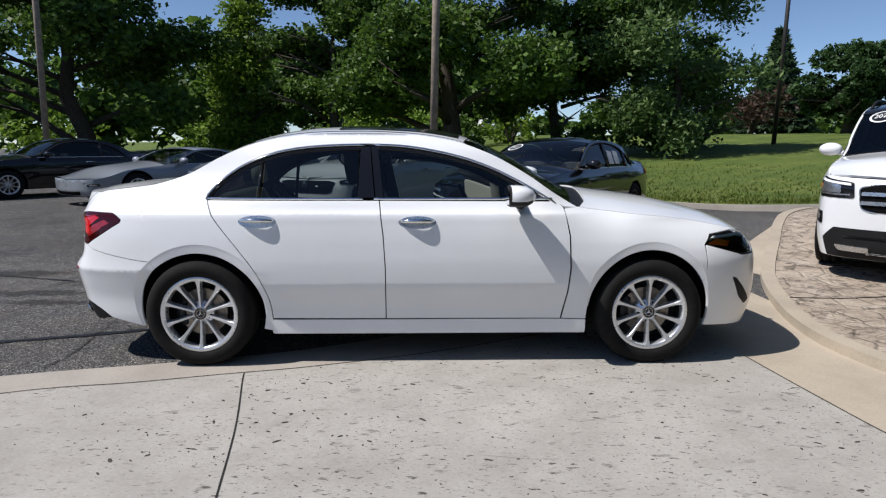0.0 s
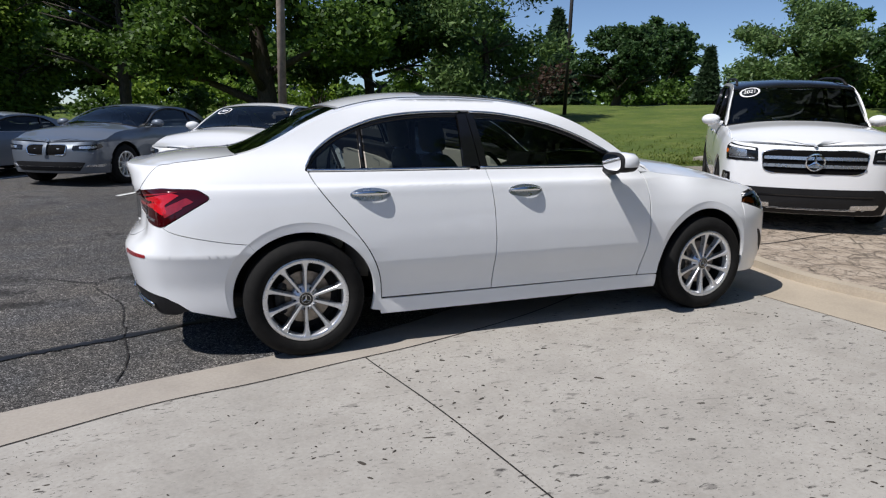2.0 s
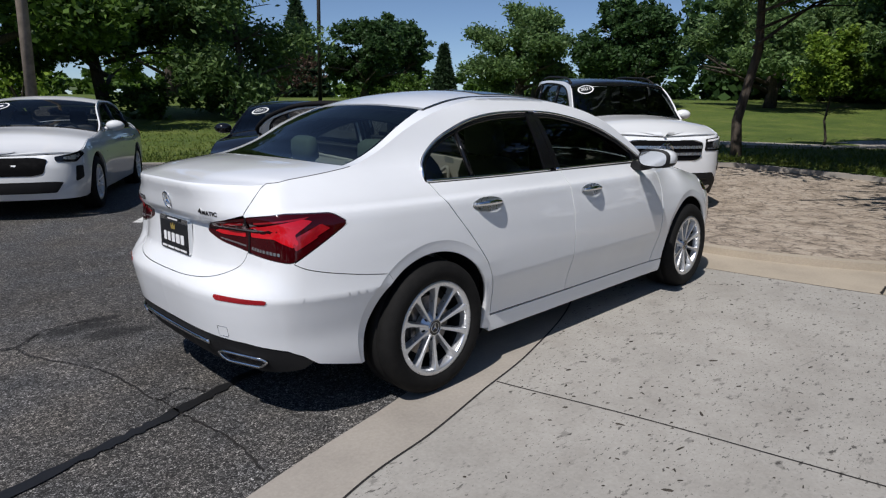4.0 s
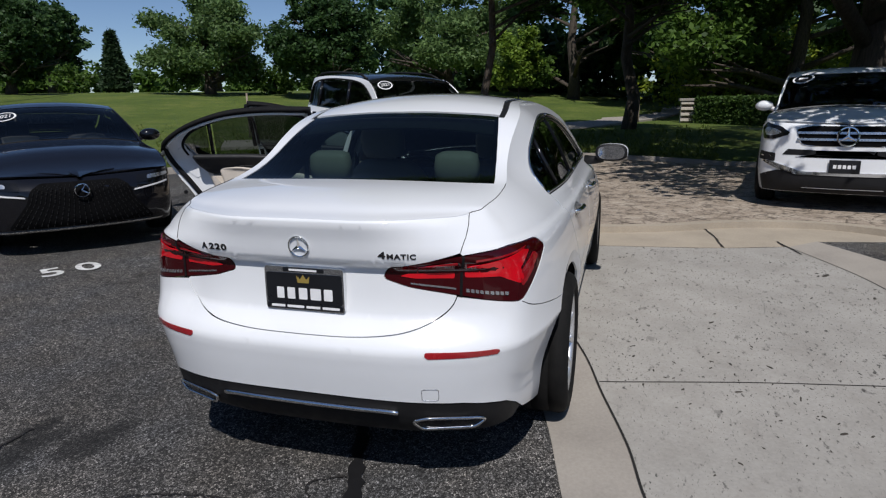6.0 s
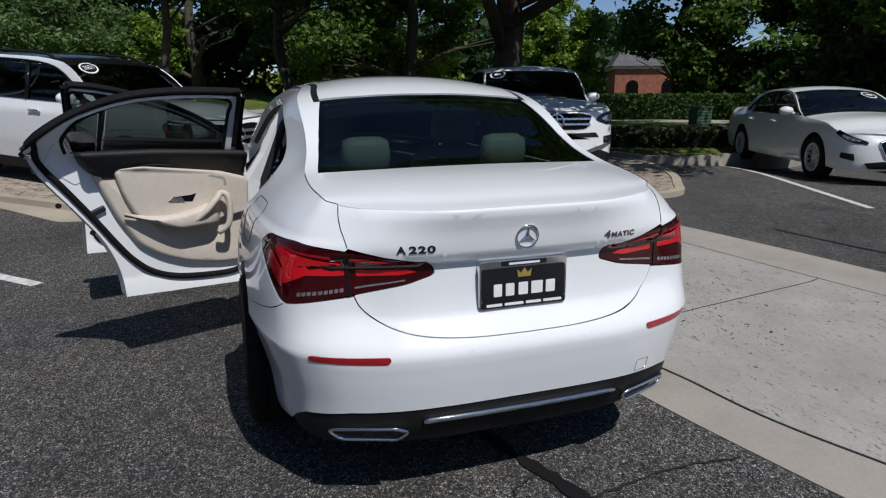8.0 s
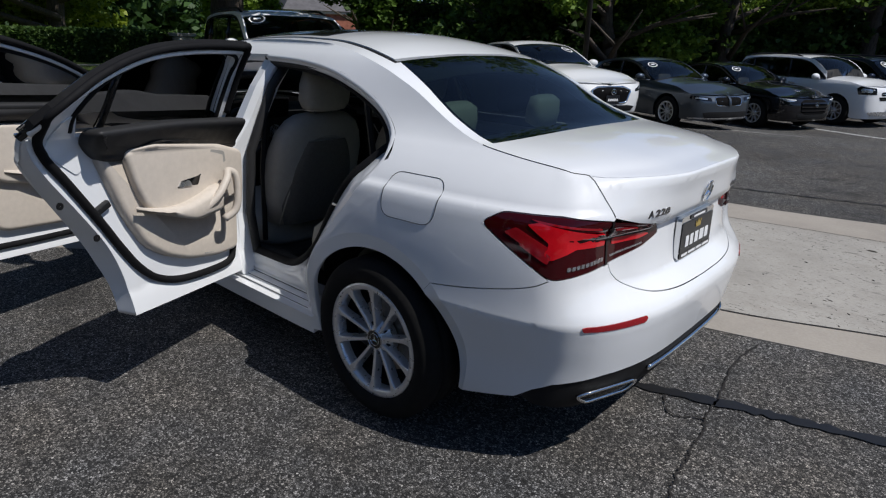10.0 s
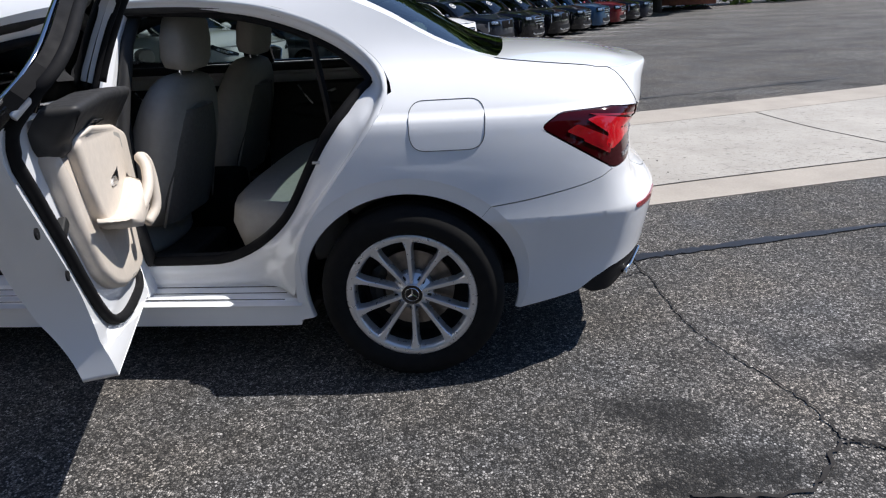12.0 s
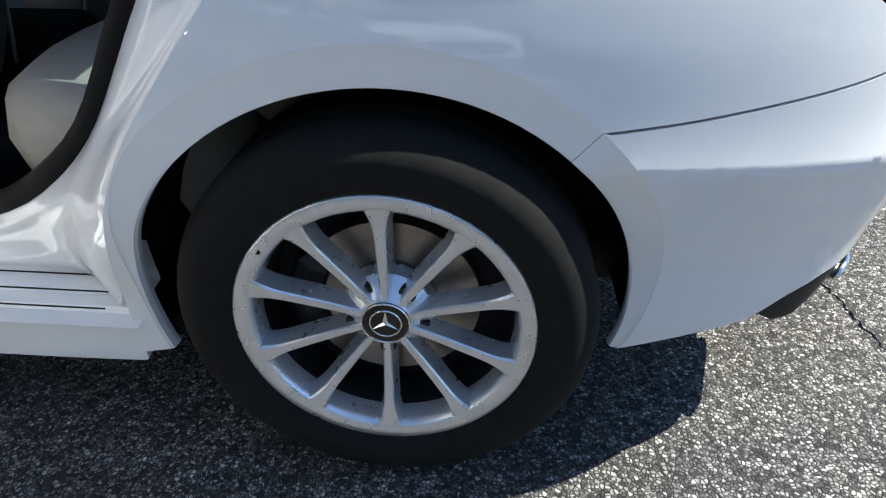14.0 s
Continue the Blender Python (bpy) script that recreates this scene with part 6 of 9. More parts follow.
    part("opening_seal", bm, M["rubber"], car, smooth=True)
    # dark lining behind the seal
    bm = bmesh.new()
    ctr = np.array((0.75, 0.0, 0.80))
    deep = pi_ + (ctr - pi_) * np.array((0.03, 0.0, 0.03)) + np.array((0, -0.07, 0))
    vs = [[bm.verts.new(p) for p in r] for r in (pi_, deep)]
    for i in range(len(pi_) - 1):
        bm.faces.new((vs[0][i], vs[0][i + 1], vs[1][i + 1], vs[1][i]))
    part("opening_lining", bm, M["dark_trim"], car, smooth=True)
    front_loop = [(x, z + 0.010) for x, z in between(DLO_TOP, 1.03, 2.15)] + [(2.205, 0.95), (2.232, 0.8), (2.236, 0.6), (2.222, 0.45), (2.195, 0.285)]
    c2 = (1.62, 0.78)
    ret(lambda f: pulled(front_loop, c2, 0.0 + 0.07 * f), 0.0, 0.085)
    bm = bmesh.new()
    tube(bm, on(lifted(surf, 0.09, True), pulled(front_loop, c2, 0.09)), 0.018, 8)
    part("opening_seal", bm, M["rubber"], car, smooth=True)
    # door step
    step = [(0.40, 0.285), (2.20, 0.285)]
    bm = bmesh.new()
    rows = []
    for d, z in ((0.0, 0.281), (0.03, 0.286), (0.035, 0.296), (0.06, 0.300), (0.065, 0.308), (0.095, 0.312), (0.10, 0.316), (0.105, 0.33), (0.16, 0.35), (0.18, 0.28)):
        rows.append([bm.verts.new((x, 0.852 - d, z)) for x in np.linspace(0.41, 2.24, 12)])
    for a, b in zip(rows, rows[1:]):
        for i in range(11):
            bm.faces.new((a[i], a[i + 1], b[i + 1], b[i]))
    step_ob = part("door_step", bm, M["white"], car)
    # thin dark tubes stand in for the shade between the step's ridges
    for d, z in ((0.033, 0.292), (0.063, 0.3045), (0.0965, 0.3145)):
        bm = bmesh.new()
        tube(bm, [(x, 0.852 - d, z) for x in (0.48, 1.0, 1.6, 2.18)], 0.0017, 6)
        part("ridge_shade", bm, M["black_plastic"], step_ob)
    bm = bmesh.new()
    tube(bm, [(1.08, 0.70, 0.40), (1.2, 0.685, 0.375), (2.1, 0.685, 0.365)], 0.016, 8)
    part("opening_seal", bm, M["rubber"], car, smooth=True)
    # the pillar between the doors
    bm = bmesh.new()
    rows = []
    for z, xa, xb in ((0.30, 1.00, 1.20), (0.42, 1.04, 1.17), (0.60, 1.06, 1.15), (0.90, 1.045, 1.135), (1.05, 1.03, 1.11), (1.20, 1.01, 1.08), (1.345, 0.985, 1.06)):
        y0 = float(A.left(np.array([1.08]), np.array([z]))[0, 1])
        rows.append([bm.verts.new(p) for p in ((xa, y0 - 0.15, z), (xa - 0.004, y0 - 0.06, z), (xa + 0.012, y0 - 0.028, z), (xb - 0.012, y0 - 0.026, z), (xb, y0 - 0.06, z), (xb, y0 - 0.15, z))])
    for a, b in zip(rows, rows[1:]):
        for i in range(5):
            bm.faces.new((a[i], a[i + 1], b[i + 1], b[i]))
    part("centre_pillar", bm, M["white"], car)
    bm = bmesh.new()
    tube(bm, [(1.02, 0.72, 0.40), (1.03, 0.735, 0.6), (1.015, 0.72, 0.9), (0.99, 0.60, 1.2), (0.97, 0.50, 1.335)], 0.022, 8)
    part("pillar_trim", bm, M["dark_trim"], car, smooth=True)
    bm = bmesh.new()
    tube(bm, [(0.290, 0.792, 0.792), (0.315, 0.792, 0.792), (0.315, 0.775, 0.80), (0.29, 0.775, 0.80)], 0.005, 8)
    part("striker", bm, M["satin"], car)


jambs()


def loft_box(bm, secs):
    """A padded block through sections (centre, half width, half depth, lean): superellipse rings."""
    rings = []
    for (x, y, z), hw, hd, lean in secs:
        ring = []
        for t in np.linspace(0, 2 * math.pi, 24, endpoint=False):
            e = lambda v: math.copysign(abs(v) ** 0.6, v)
            a, b = hd * e(math.cos(t)), hw * e(math.sin(t))
            ring.append(bm.verts.new((x + a * math.cos(lean), y + b, z + a * math.sin(lean))))
        rings.append(ring)
    for r, s in zip(rings, rings[1:]):
        for i in range(24):
            bm.faces.new((r[i], r[(i + 1) % 24], s[(i + 1) % 24], s[i]))
    bm.faces.new(rings[0][::-1])
    bm.faces.new(rings[-1])
    return bm


def front_seat(y):
    bm = bmesh.new()
    loft_box(bm, [((1.36, y, 0.50), 0.12, 0.05, 0.3), ((1.34, y, 0.52), 0.235, 0.09, 0.3), ((1.30, y, 0.62), 0.262, 0.098, 0.3), ((1.25, y, 0.76), 0.276, 0.096, 0.3), ((1.205, y, 0.89), 0.268, 0.086, 0.3),
                  ((1.178, y, 0.97), 0.245, 0.074, 0.3), ((1.158, y, 1.025), 0.208, 0.060, 0.3), ((1.147, y, 1.055), 0.165, 0.045, 0.3), ((1.142, y, 1.07), 0.10, 0.02, 0.3)])
    seat = part("front_seat", bm, M["seat_shade_grey"], car, "beige front seat, coloured grey as in shade", smooth=True)
    bm = bmesh.new()
    loft_box(bm, [((1.135, y, 1.085), 0.06, 0.03, 0.2), ((1.132, y, 1.095), 0.118, 0.05, 0.2), ((1.125, y, 1.13), 0.136, 0.060, 0.2), ((1.112, y, 1.20), 0.138, 0.060, 0.2), ((1.10, y, 1.265), 0.126, 0.050, 0.2), ((1.094, y, 1.290), 0.095, 0.032, 0.2), ((1.092, y, 1.297), 0.05, 0.012, 0.2)])
    part("head_restraint", bm, M["seat_shade_grey"], seat, smooth=True)
    for k in (-0.05, 0.05):
        bm = bmesh.new()
        tube(bm, [(1.14, y + k, 1.04), (1.133, y + k, 1.10)], 0.006, 8)
        part("restraint_post", bm, M["chrome"], seat)
    bm = bmesh.new()
    loft_box(bm, [((1.60, y, 0.36), 0.20, 0.26, 0.05), ((1.60, y, 0.40), 0.255, 0.29, 0.05), ((1.60, y, 0.50), 0.26, 0.29, 0.08), ((1.60, y, 0.545), 0.23, 0.26, 0.08), ((1.60, y, 0.55), 0.15, 0.15, 0.08)])
    part("cushion", bm, M["seat_shade_grey"], seat, smooth=True)
    bm = bmesh.new()
    rows = []
    for f in np.linspace(0, 1, 13):
        z, w = 0.50 + 0.44 * f, 0.215 * (1 - 0.42 * f ** 4) * (0.86 + 0.14 * min(1.0, f * 5))
        x = 1.232 - 0.142 * f + 0.012 * f * f
        rows.append([bm.verts.new((x - 0.012 * (1 - q ** 4) + 0.022 * q ** 8, y + w * q, z)) for q in np.linspace(-1, 1, 13)])
    for a, b in zip(rows, rows[1:]):
        for i in range(12):
            bm.faces.new((a[i], a[i + 1], b[i + 1], b[i]))
    part("seat_back_panel", bm, M["net"], seat, "dark net pocket on the seat back", smooth=True)
    bm = bmesh.new()
    box(bm, (1.50, y, 0.31), (0.62, 0.40, 0.10), None, 0.02)
    part("seat_base", bm, M["dark_trim"], seat)
    bm = bmesh.new()
    rim = [(y + 0.222 * q, 0.50 + 0.455 * (1 - abs(q) ** 3.2)) for q in np.linspace(-1, 1, 25)]
    tube(bm, [(1.243 - 0.142 * (z - 0.5) / 0.44 + 0.012 * ((z - 0.5) / 0.44) ** 2, yy, z) for yy, z in rim], 0.005, 6)
    part("seat_piping", bm, M["seat_shade_grey"], seat, smooth=True)
    seat.location.x = -0.225
    return seat


for y in (-0.365, 0.365):
    front_seat(y)


def rear_bench():
    bm = bmesh.new()
    loft_box(bm, [((0.50, 0, 0.36), 0.62, 0.24, 0), ((0.515, 0, 0.41), 0.66, 0.262, 0), ((0.525, 0, 0.50), 0.672, 0.275, 0.03), ((0.515, 0, 0.565), 0.665, 0.268, 0.06), ((0.50, 0, 0.600), 0.63, 0.235, 0.07), ((0.49, 0, 0.612), 0.5, 0.14, 0.07)])
    bench = part("rear_seat", bm, M["seat_shade_grey"], car, "beige rear bench seat, coloured grey as in shade", smooth=True)
    bm = bmesh.new()
    loft_box(bm, [((0.24, 0, 0.52), 0.55, 0.06, 0.35), ((0.22, 0, 0.56), 0.62, 0.085, 0.35), ((0.10, 0, 0.80), 0.62, 0.08, 0.35), ((0.02, 0, 0.98), 0.58, 0.06, 0.35), ((0.0, 0, 1.01), 0.5, 0.03, 0.35)])
    part("backrest", bm, M["seat_shade_grey"], bench, smooth=True)
    for y in (-0.325, 0.325):
        bm = bmesh.new()
        loft_box(bm, [((0.085, y, 1.045), 0.07, 0.03, 0.3), ((0.083, y, 1.058), 0.104, 0.045, 0.3), ((0.075, y, 1.12), 0.108, 0.05, 0.3), ((0.068, y, 1.172), 0.100, 0.042, 0.3), ((0.064, y, 1.187), 0.07, 0.02, 0.3)])
        # lit tone of the seats' upholstery, left beige
        part("head_restraint", bm, M["beige"], bench, smooth=True)
    bm = bmesh.new()
    box(bm, (-0.17, 0, 1.035), (0.36, 1.06, 0.03), None, 0.008)
    part("parcel_shelf", bm, M["dark_trim"], car)
    bm = bmesh.new()
    box(bm, (-0.22, 0.03, 1.068), (0.05, 0.17, 0.02), None, 0.008)
    part("brake_light_housing", bm, M["satin"], car)


rear_bench()


def cabin_shell():
    bm = bmesh.new()
    box(bm, (1.2, 0, 0.255), (2.0, 1.46, 0.02))
    box(bm, (1.55, 0, 0.42), (1.25, 0.22, 0.32), None, 0.03)
    part("cabin_floor", bm, M["carpet"], car)
    patch("headliner", A.top, [(0.26, -0.93), (1.60, -0.93), (1.60, 0.93), (0.26, 0.93)], M["headliner"], car, hu=0.1, hv=0.15, lift=-0.035, depth=0.0)
    # added dark sheet below the rear glass's top; keeps sun off the bench
    patch("rear_sun_block", A.top, [(0.12, -0.84), (0.26, -0.83), (0.26, 0.83), (0.12, 0.84)], M["dark_trim"], car, hu=0.1, hv=0.15, lift=-0.030, depth=0.008)
    bm = bmesh.new()
    secs = []
    for x, z0, z1 in ((2.35, 0.35, 0.90), (2.15, 0.40, 0.985), (2.02, 0.45, 0.985), (1.92, 0.55, 0.95), (1.90, 0.62, 0.90)):
        secs.append([bm.verts.new((x, y, z)) for y, z in ((-0.70, z0), (-0.71, z1 - 0.03), (-0.6, z1), (0.6, z1), (0.71, z1 - 0.03), (0.70, z0))])
    for a, b in zip(secs, secs[1:]):
        for i in range(6):
            bm.faces.new((a[i], a[(i + 1) % 6], b[(i + 1) % 6], b[i]))
    bm.faces.new(secs[-1])
    dash = part("dashboard", bm, M["dark_trim"], car, "black dashboard with round air vents")
    bm = bmesh.new()
    box(bm, (1.895, 0.22, 0.985), (0.02, 0.66, 0.13), Matrix.Rotation(radians(-8), 3, 'Y'), 0.008)
    part("display", bm, M["black_gloss"], dash)
    for y in (-0.6, -0.12, 0.0, 0.12, 0.6):
        bm = bmesh.new()
        tube(bm, [(1.893, y + 0.042 * math.cos(t), 0.83 + 0.042 * math.sin(t)) for t in np.linspace(0, 2 * math.pi, 24, endpoint=False)], 0.006, 8, True)
        for k in range(6):
            t = k * math.pi / 6
            tube(bm, [(1.895, y - 0.04 * math.cos(t), 0.83 - 0.04 * math.sin(t)), (1.895, y + 0.04 * math.cos(t), 0.83 + 0.04 * math.sin(t))], 0.002, 5)
        part("air_vent", bm, M["satin"], dash)
    bm = bmesh.new()
    rot = Matrix.Rotation(radians(-25), 3, 'Y')
    ring = [Vector((1.70, 0.365, 0.86)) + rot @ Vector((0, 0.18 * math.cos(t), 0.18 * math.sin(t))) for t in np.linspace(0, 2 * math.pi, 36, endpoint=False)]
    tube(bm, ring, 0.016, 8, True)
    box(bm, Vector((1.715, 0.365, 0.86)), (0.05, 0.13, 0.11), rot, 0.02)
    for a in (0, 180, 270):
        d = rot @ Vector((0, 0.17 * math.cos(radians(a)), 0.17 * math.sin(radians(a))))
        tube(bm, [Vector((1.71, 0.365, 0.86)), Vector((1.70, 0.365, 0.86)) + d], 0.014, 6)
    part("steering_wheel", bm, M["dark_trim"], car, "three-spoke steering wheel", smooth=True)
    bm = bmesh.new()
    box(bm, (1.78, 0.0, 1.30), (0.02, 0.24, 0.055), Matrix.Rotation(radians(12), 3, 'Y'), 0.012)
    part("interior_mirror", bm, M["black_plastic"], car)
    # inside of the far flank and the rear corners
    for side, surf, flip in ((-1, A.right, True), (1, A.left, False)):
        poly = [(-0.32, 0.765), (0.225, 0.765), (0.20, 0.80), (0.06, 1.0), (0.10, 1.10), (0.25, 1.20), (0.40, 1.27), (0.40, 1.32), (0.1, 1.23), (-0.1, 1.13), (-0.30, 1.03)]
        patch("corner_trim", lifted(surf, 0.05, side > 0), poly, M["dark_trim"], car, hu=0.1, hv=0.1, depth=0.0, flip=flip)
        r = [(x, z + 0.014) for x, z in between(DLO_TOP, 0.30, 2.05)]
        strip_on("rail_trim", lifted(surf, 0.045, side > 0), r, 0.028, M["dark_trim"], car)
    bm = bmesh.new()
    box(bm, (-0.50, 0, 0.64), (0.40, 1.0, 0.60), None, 0.03)
    part("boot_lining", bm, M["carpet"], car)
    for pts in ([(0.33, 0.60, 1.26), (0.30, 0.585, 0.95), (0.30, 0.50, 0.60)], [(1.03, -0.60, 1.20), (1.05, -0.62, 0.8), (1.1, -0.60, 0.42)], [(1.03, 0.60, 1.20), (1.05, 0.64, 0.8), (1.1, 0.62, 0.42)]):
        bm = bmesh.new()
        tube(bm, pts, 0.014, 6)
        part("seat_belt", bm, M["black_plastic"], car)


cabin_shell()


def gap_backing():
    """Dark tubes that back the shut lines of the closed flank."""
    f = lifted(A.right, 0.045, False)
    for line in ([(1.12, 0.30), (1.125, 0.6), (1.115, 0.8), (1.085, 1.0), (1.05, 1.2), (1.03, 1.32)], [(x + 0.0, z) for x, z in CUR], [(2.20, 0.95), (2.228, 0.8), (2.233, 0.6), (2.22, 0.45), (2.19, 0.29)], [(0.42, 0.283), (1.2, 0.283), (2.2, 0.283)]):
        strip_on("gap_tube", f, line, 0.034, M["rubber"], car, seg=8)


gap_backing()

# ---- other vehicles ----
def generic_shell(c):
    L, W, H, wb, fo = c["L"], c["W"] / 2, c["H"], c["wb"], c["fo"]
    xr, xf = -(L - wb - fo), wb + fo
    b, hz, hc = c["belt"], c["nose_z"], c["cowl_z"]
    plan = [(xr, 0), (xr + 0.01, W * 0.35), (xr + 0.05, W * 0.65), (xr + 0.16, W * 0.86), (xr + 0.40, W * 0.955), (0.1, W), (wb * 0.5, W), (wb - 0.1, W),
            (xf - 0.62, W * 0.985), (xf - 0.36, W * 0.945), (xf - 0.19, W * 0.87), (xf - 0.08, W * 0.68), (xf - 0.02, W * 0.36), (xf, 0)]
    k = c.get("tumble", 0.26)
    cab = [(0.12, 0.09), (0.22, 0.05), (0.42, 0.018), (0.60, 0.0), (b - 0.16, 0.012), (b - 0.05, 0.05), (b, 0.075), (b + 0.08, 0.10), (H - 0.16, k * 0.8), (H - 0.05, k), (H + 0.05, k + 0.12)]
    nose = [(0.12, 0.09), (0.22, 0.04), (0.5, 0.0), (hc - 0.24, 0.012), (hc - 0.10, 0.055), (hc, 0.13), (hc + 0.1, 0.28)]
    cowl, ws, re, tl = c["cowl"], c["ws"], c["re"], c["tail"]
    rail = [(xr - W, c["tail_z"]), (xr + 0.1, c["tail_z"]), (tl, c["tail_z"] + 0.02)]
    rail += [(x, z - 0.045) for x, z in c["roof"]] + [(cowl, hc - 0.03), (cowl + (xf - cowl) * 0.5, (hc + hz) / 2 + 0.02), (xf - 0.3, hz + 0.02), (xf + W, hz - 0.03)]
    suv = c["tail_z"] > 1.3
    rear = [(0.12, 0.2), (0.3, 0.04), (0.5, 0.0), (0.8, 0.03), (b, 0.06), (c["tail_z"], 0.22 if suv else 0.05), (c["tail_z"] + 0.1, 0.3)]
    front = [(0.12, 0.22), (0.22, 0.06), (0.34, 0.0), (0.6, 0.005), (hz - 0.08, 0.04), (hz, 0.12), (hz + 0.12, 0.35)]
    crown = [(xr, 0.0), (xr + 0.15, 0.02), (tl, 0.04), (ws - 0.6, 0.05), (ws, 0.06), (cowl - 0.1, 0.09), (cowl + 0.1, 0.085), (xf - 0.5, 0.07), (xf - 0.15, 0.02), (xf, 0.0)]
    deck = cab if suv else [(0.12, 0.09), (0.22, 0.05), (0.5, 0.0), (b - 0.16, 0.012), (b - 0.05, 0.055), (b, 0.10), (b + 0.06, 0.20), (b + 0.12, 0.25), (H, k + 0.06)]
    return Shell(plan, wb / 2, [(tl, deck), (tl + 0.8, cab), (cowl - 0.25, cab), (cowl + 0.35, nose), (xf - 0.3, nose)], rear, front, (xr - 0.12, xr + 0.4), (xf - 0.15, xf + 0.35), rail, crown), xr, xf


def vehicle(name, c, label, category, m, group=""):
    s, xr, xf = generic_shell(c)
    wb, R, b, W, H = c["wb"], c["R"], c["belt"], c["W"] / 2, c["H"]
    paint = M[c["paint"]]
    top = empty(name, label, category, group, m)
    ar, rim = R + 0.05, c.get("rim", 0.68)
    AR, AF = (0.0, R, ar, ar), (wb, R, ar + 0.005, ar + 0.01)
    d0, d1 = c["dlo"][0][0], c["dlo"][-1][0]
    dlo = catmull(c["dlo"], 5)
    uA, uB = xr + 0.30, xf - 0.42
    for surf, flip in ((s.right, False), (s.left, True)):
        o = dict(hu=0.16, hv=0.09, flip=flip)
        q = [(uA, 0.24)] + arch(*AR, 196, -18, 16) + arch(*AF, 198, -14, 16) + [(uB, 0.22)]
        q += [(uB, float(s.zr(uB)))] + s.rail_line(uB - 0.05, c["cowl"] + 0.02, 8) + [(d1 + 0.06, b + 0.005), (d1, b - 0.004), (d0, b - 0.004)]
        q += [(p[0], min(p[1] + 0.03, float(s.zr(p[0])) - 0.010)) for p in dlo[1:-1]] + [(d1 + 0.02, min(b + 0.05, float(s.zr(d1 + 0.02)) - 0.008)), (c["cowl"] - 0.03, float(s.zr(c["cowl"] - 0.03)))] + s.rail_line(c["cowl"] - 0.06, uA, 30)
        patch("body_side", surf, q, paint, top, depth=0.02, **o)
        g = patch("side_window", surf, [(d0, b)] + [tuple(p) for p in dlo[1:-1]] + [(d1, b)], M["glass"] if not c.get("light_glass") else M["glass_front"], top, lift=-0.01, depth=0.0, **o)
        for xp in c["pillars"]:
            zt = float(np.interp(xp, [p[0] for p in dlo], [p[1] for p in dlo]))
            strip_on("window_pillar", lifted(surf, 0.008, flip), [(xp, b), (xp - 0.04, zt)], 0.03, M["black_gloss"], g)
        strip_on("window_strip", surf, [(x, b) for x in np.linspace(d0, d1, 12)], 0.009, M[c.get("trim", "chrome")], top)
        strip_on("window_strip", surf, [(p[0], p[1] + 0.018) for p in dlo], 0.012, M["black_plastic"], top)
        for line in c["shuts"]:
            strip_on("shut_line", lifted(surf, 0.004, flip), line, 0.006, M["rubber"], top, seg=5)
        if c.get("papers") and surf == s.left:
            for xa in (0.56, 0.80):
                patch("window_paper", surf, [(xa, b + 0.05), (xa + 0.20, b + 0.05), (xa + 0.17, b + 0.27), (xa - 0.02, b + 0.25)], M["white_mark"], g, lift=0.004, depth=0.0, hu=0.3, hv=0.3, flip=flip)
        for hx in c["handles"]:
            strip_on("door_handle", lifted(surf, -0.02, flip), [(hx - 0.1, b - 0.13), (hx, b - 0.127), (hx + 0.1, b - 0.13)], 0.014, paint if c.get("trim") else M["chrome"], top)
        if c.get("cladding"):
            patch("sill_cladding", surf, [(ar + 0.02, 0.20), (wb - ar - 0.02, 0.20), (wb - ar - 0.02, 0.33), (ar + 0.02, 0.33)], M["black_plastic"], top, lift=0.006, depth=0.01, **o)
        sy = -1 if surf == s.right else 1
        mx, my, mz = d1 - 0.18, float(abs(surf(np.array([d1 - 0.2]), np.array([b]))[0, 1])) + 0.14, b + 0.07
        bm2 = bmesh.new()
        bmesh.ops.create_icosphere(bm2, subdivisions=3, radius=1)
        bmesh.ops.transform(bm2, matrix=Matrix.Translation((mx, sy * my, mz)) @ Matrix.Diagonal((0.085, 0.12, 0.075, 1)), verts=bm2.verts)
        for v in bm2.verts:
            v.co.x = max(v.co.x, mx - 0.05)
        tube(bm2, [(mx, sy * (my - 0.2), mz - 0.06), (mx, sy * (my - 0.05), mz - 0.03)], 0.03, 8)
        part("door_mirror", bm2, paint, top, smooth=True)
    T = s.top
    o = dict(hu=0.14, hv=0.14)
    cw, ws, re, tl = c["cowl"], c["ws"], c["re"], c["tail"]
    patch("bonnet", T, [(cw + 0.06, -0.99), (xf - 0.24, -0.985), (xf - 0.12, -0.6), (xf - 0.07, -0.3), (xf - 0.045, 0), (xf - 0.07, 0.3), (xf - 0.12, 0.6), (xf - 0.24, 0.985), (cw + 0.06, 0.99), (cw + 0.1, 0)], paint, top, depth=0.02, **o)
    patch("cowl", T, [(cw - 0.04, -0.97), (cw + 0.07, -0.98), (cw + 0.1, 0), (cw + 0.07, 0.98), (cw - 0.04, 0.97), (cw + 0.01, 0)], M["black_plastic"], top, lift=-0.01, depth=0.0, **o)
    scr = [(ws, -0.95), (cw - 0.03, -0.955), (cw + 0.01, 0), (cw - 0.03, 0.955), (ws, 0.95), (ws + 0.04, 0)]
    wsn = patch("windscreen", T, scr, M["screen_glass"] if not c.get("dark_ws") else M["glass"], top, lift=-0.004, depth=0.0, **o)
    patch("roof", T, [(re, -0.985), (ws - 0.02, -0.985), (ws + 0.02, 0), (ws - 0.02, 0.985), (re, 0.985)], M["black_gloss"] if c.get("dark_roof") else paint, top, depth=0.01, **o)
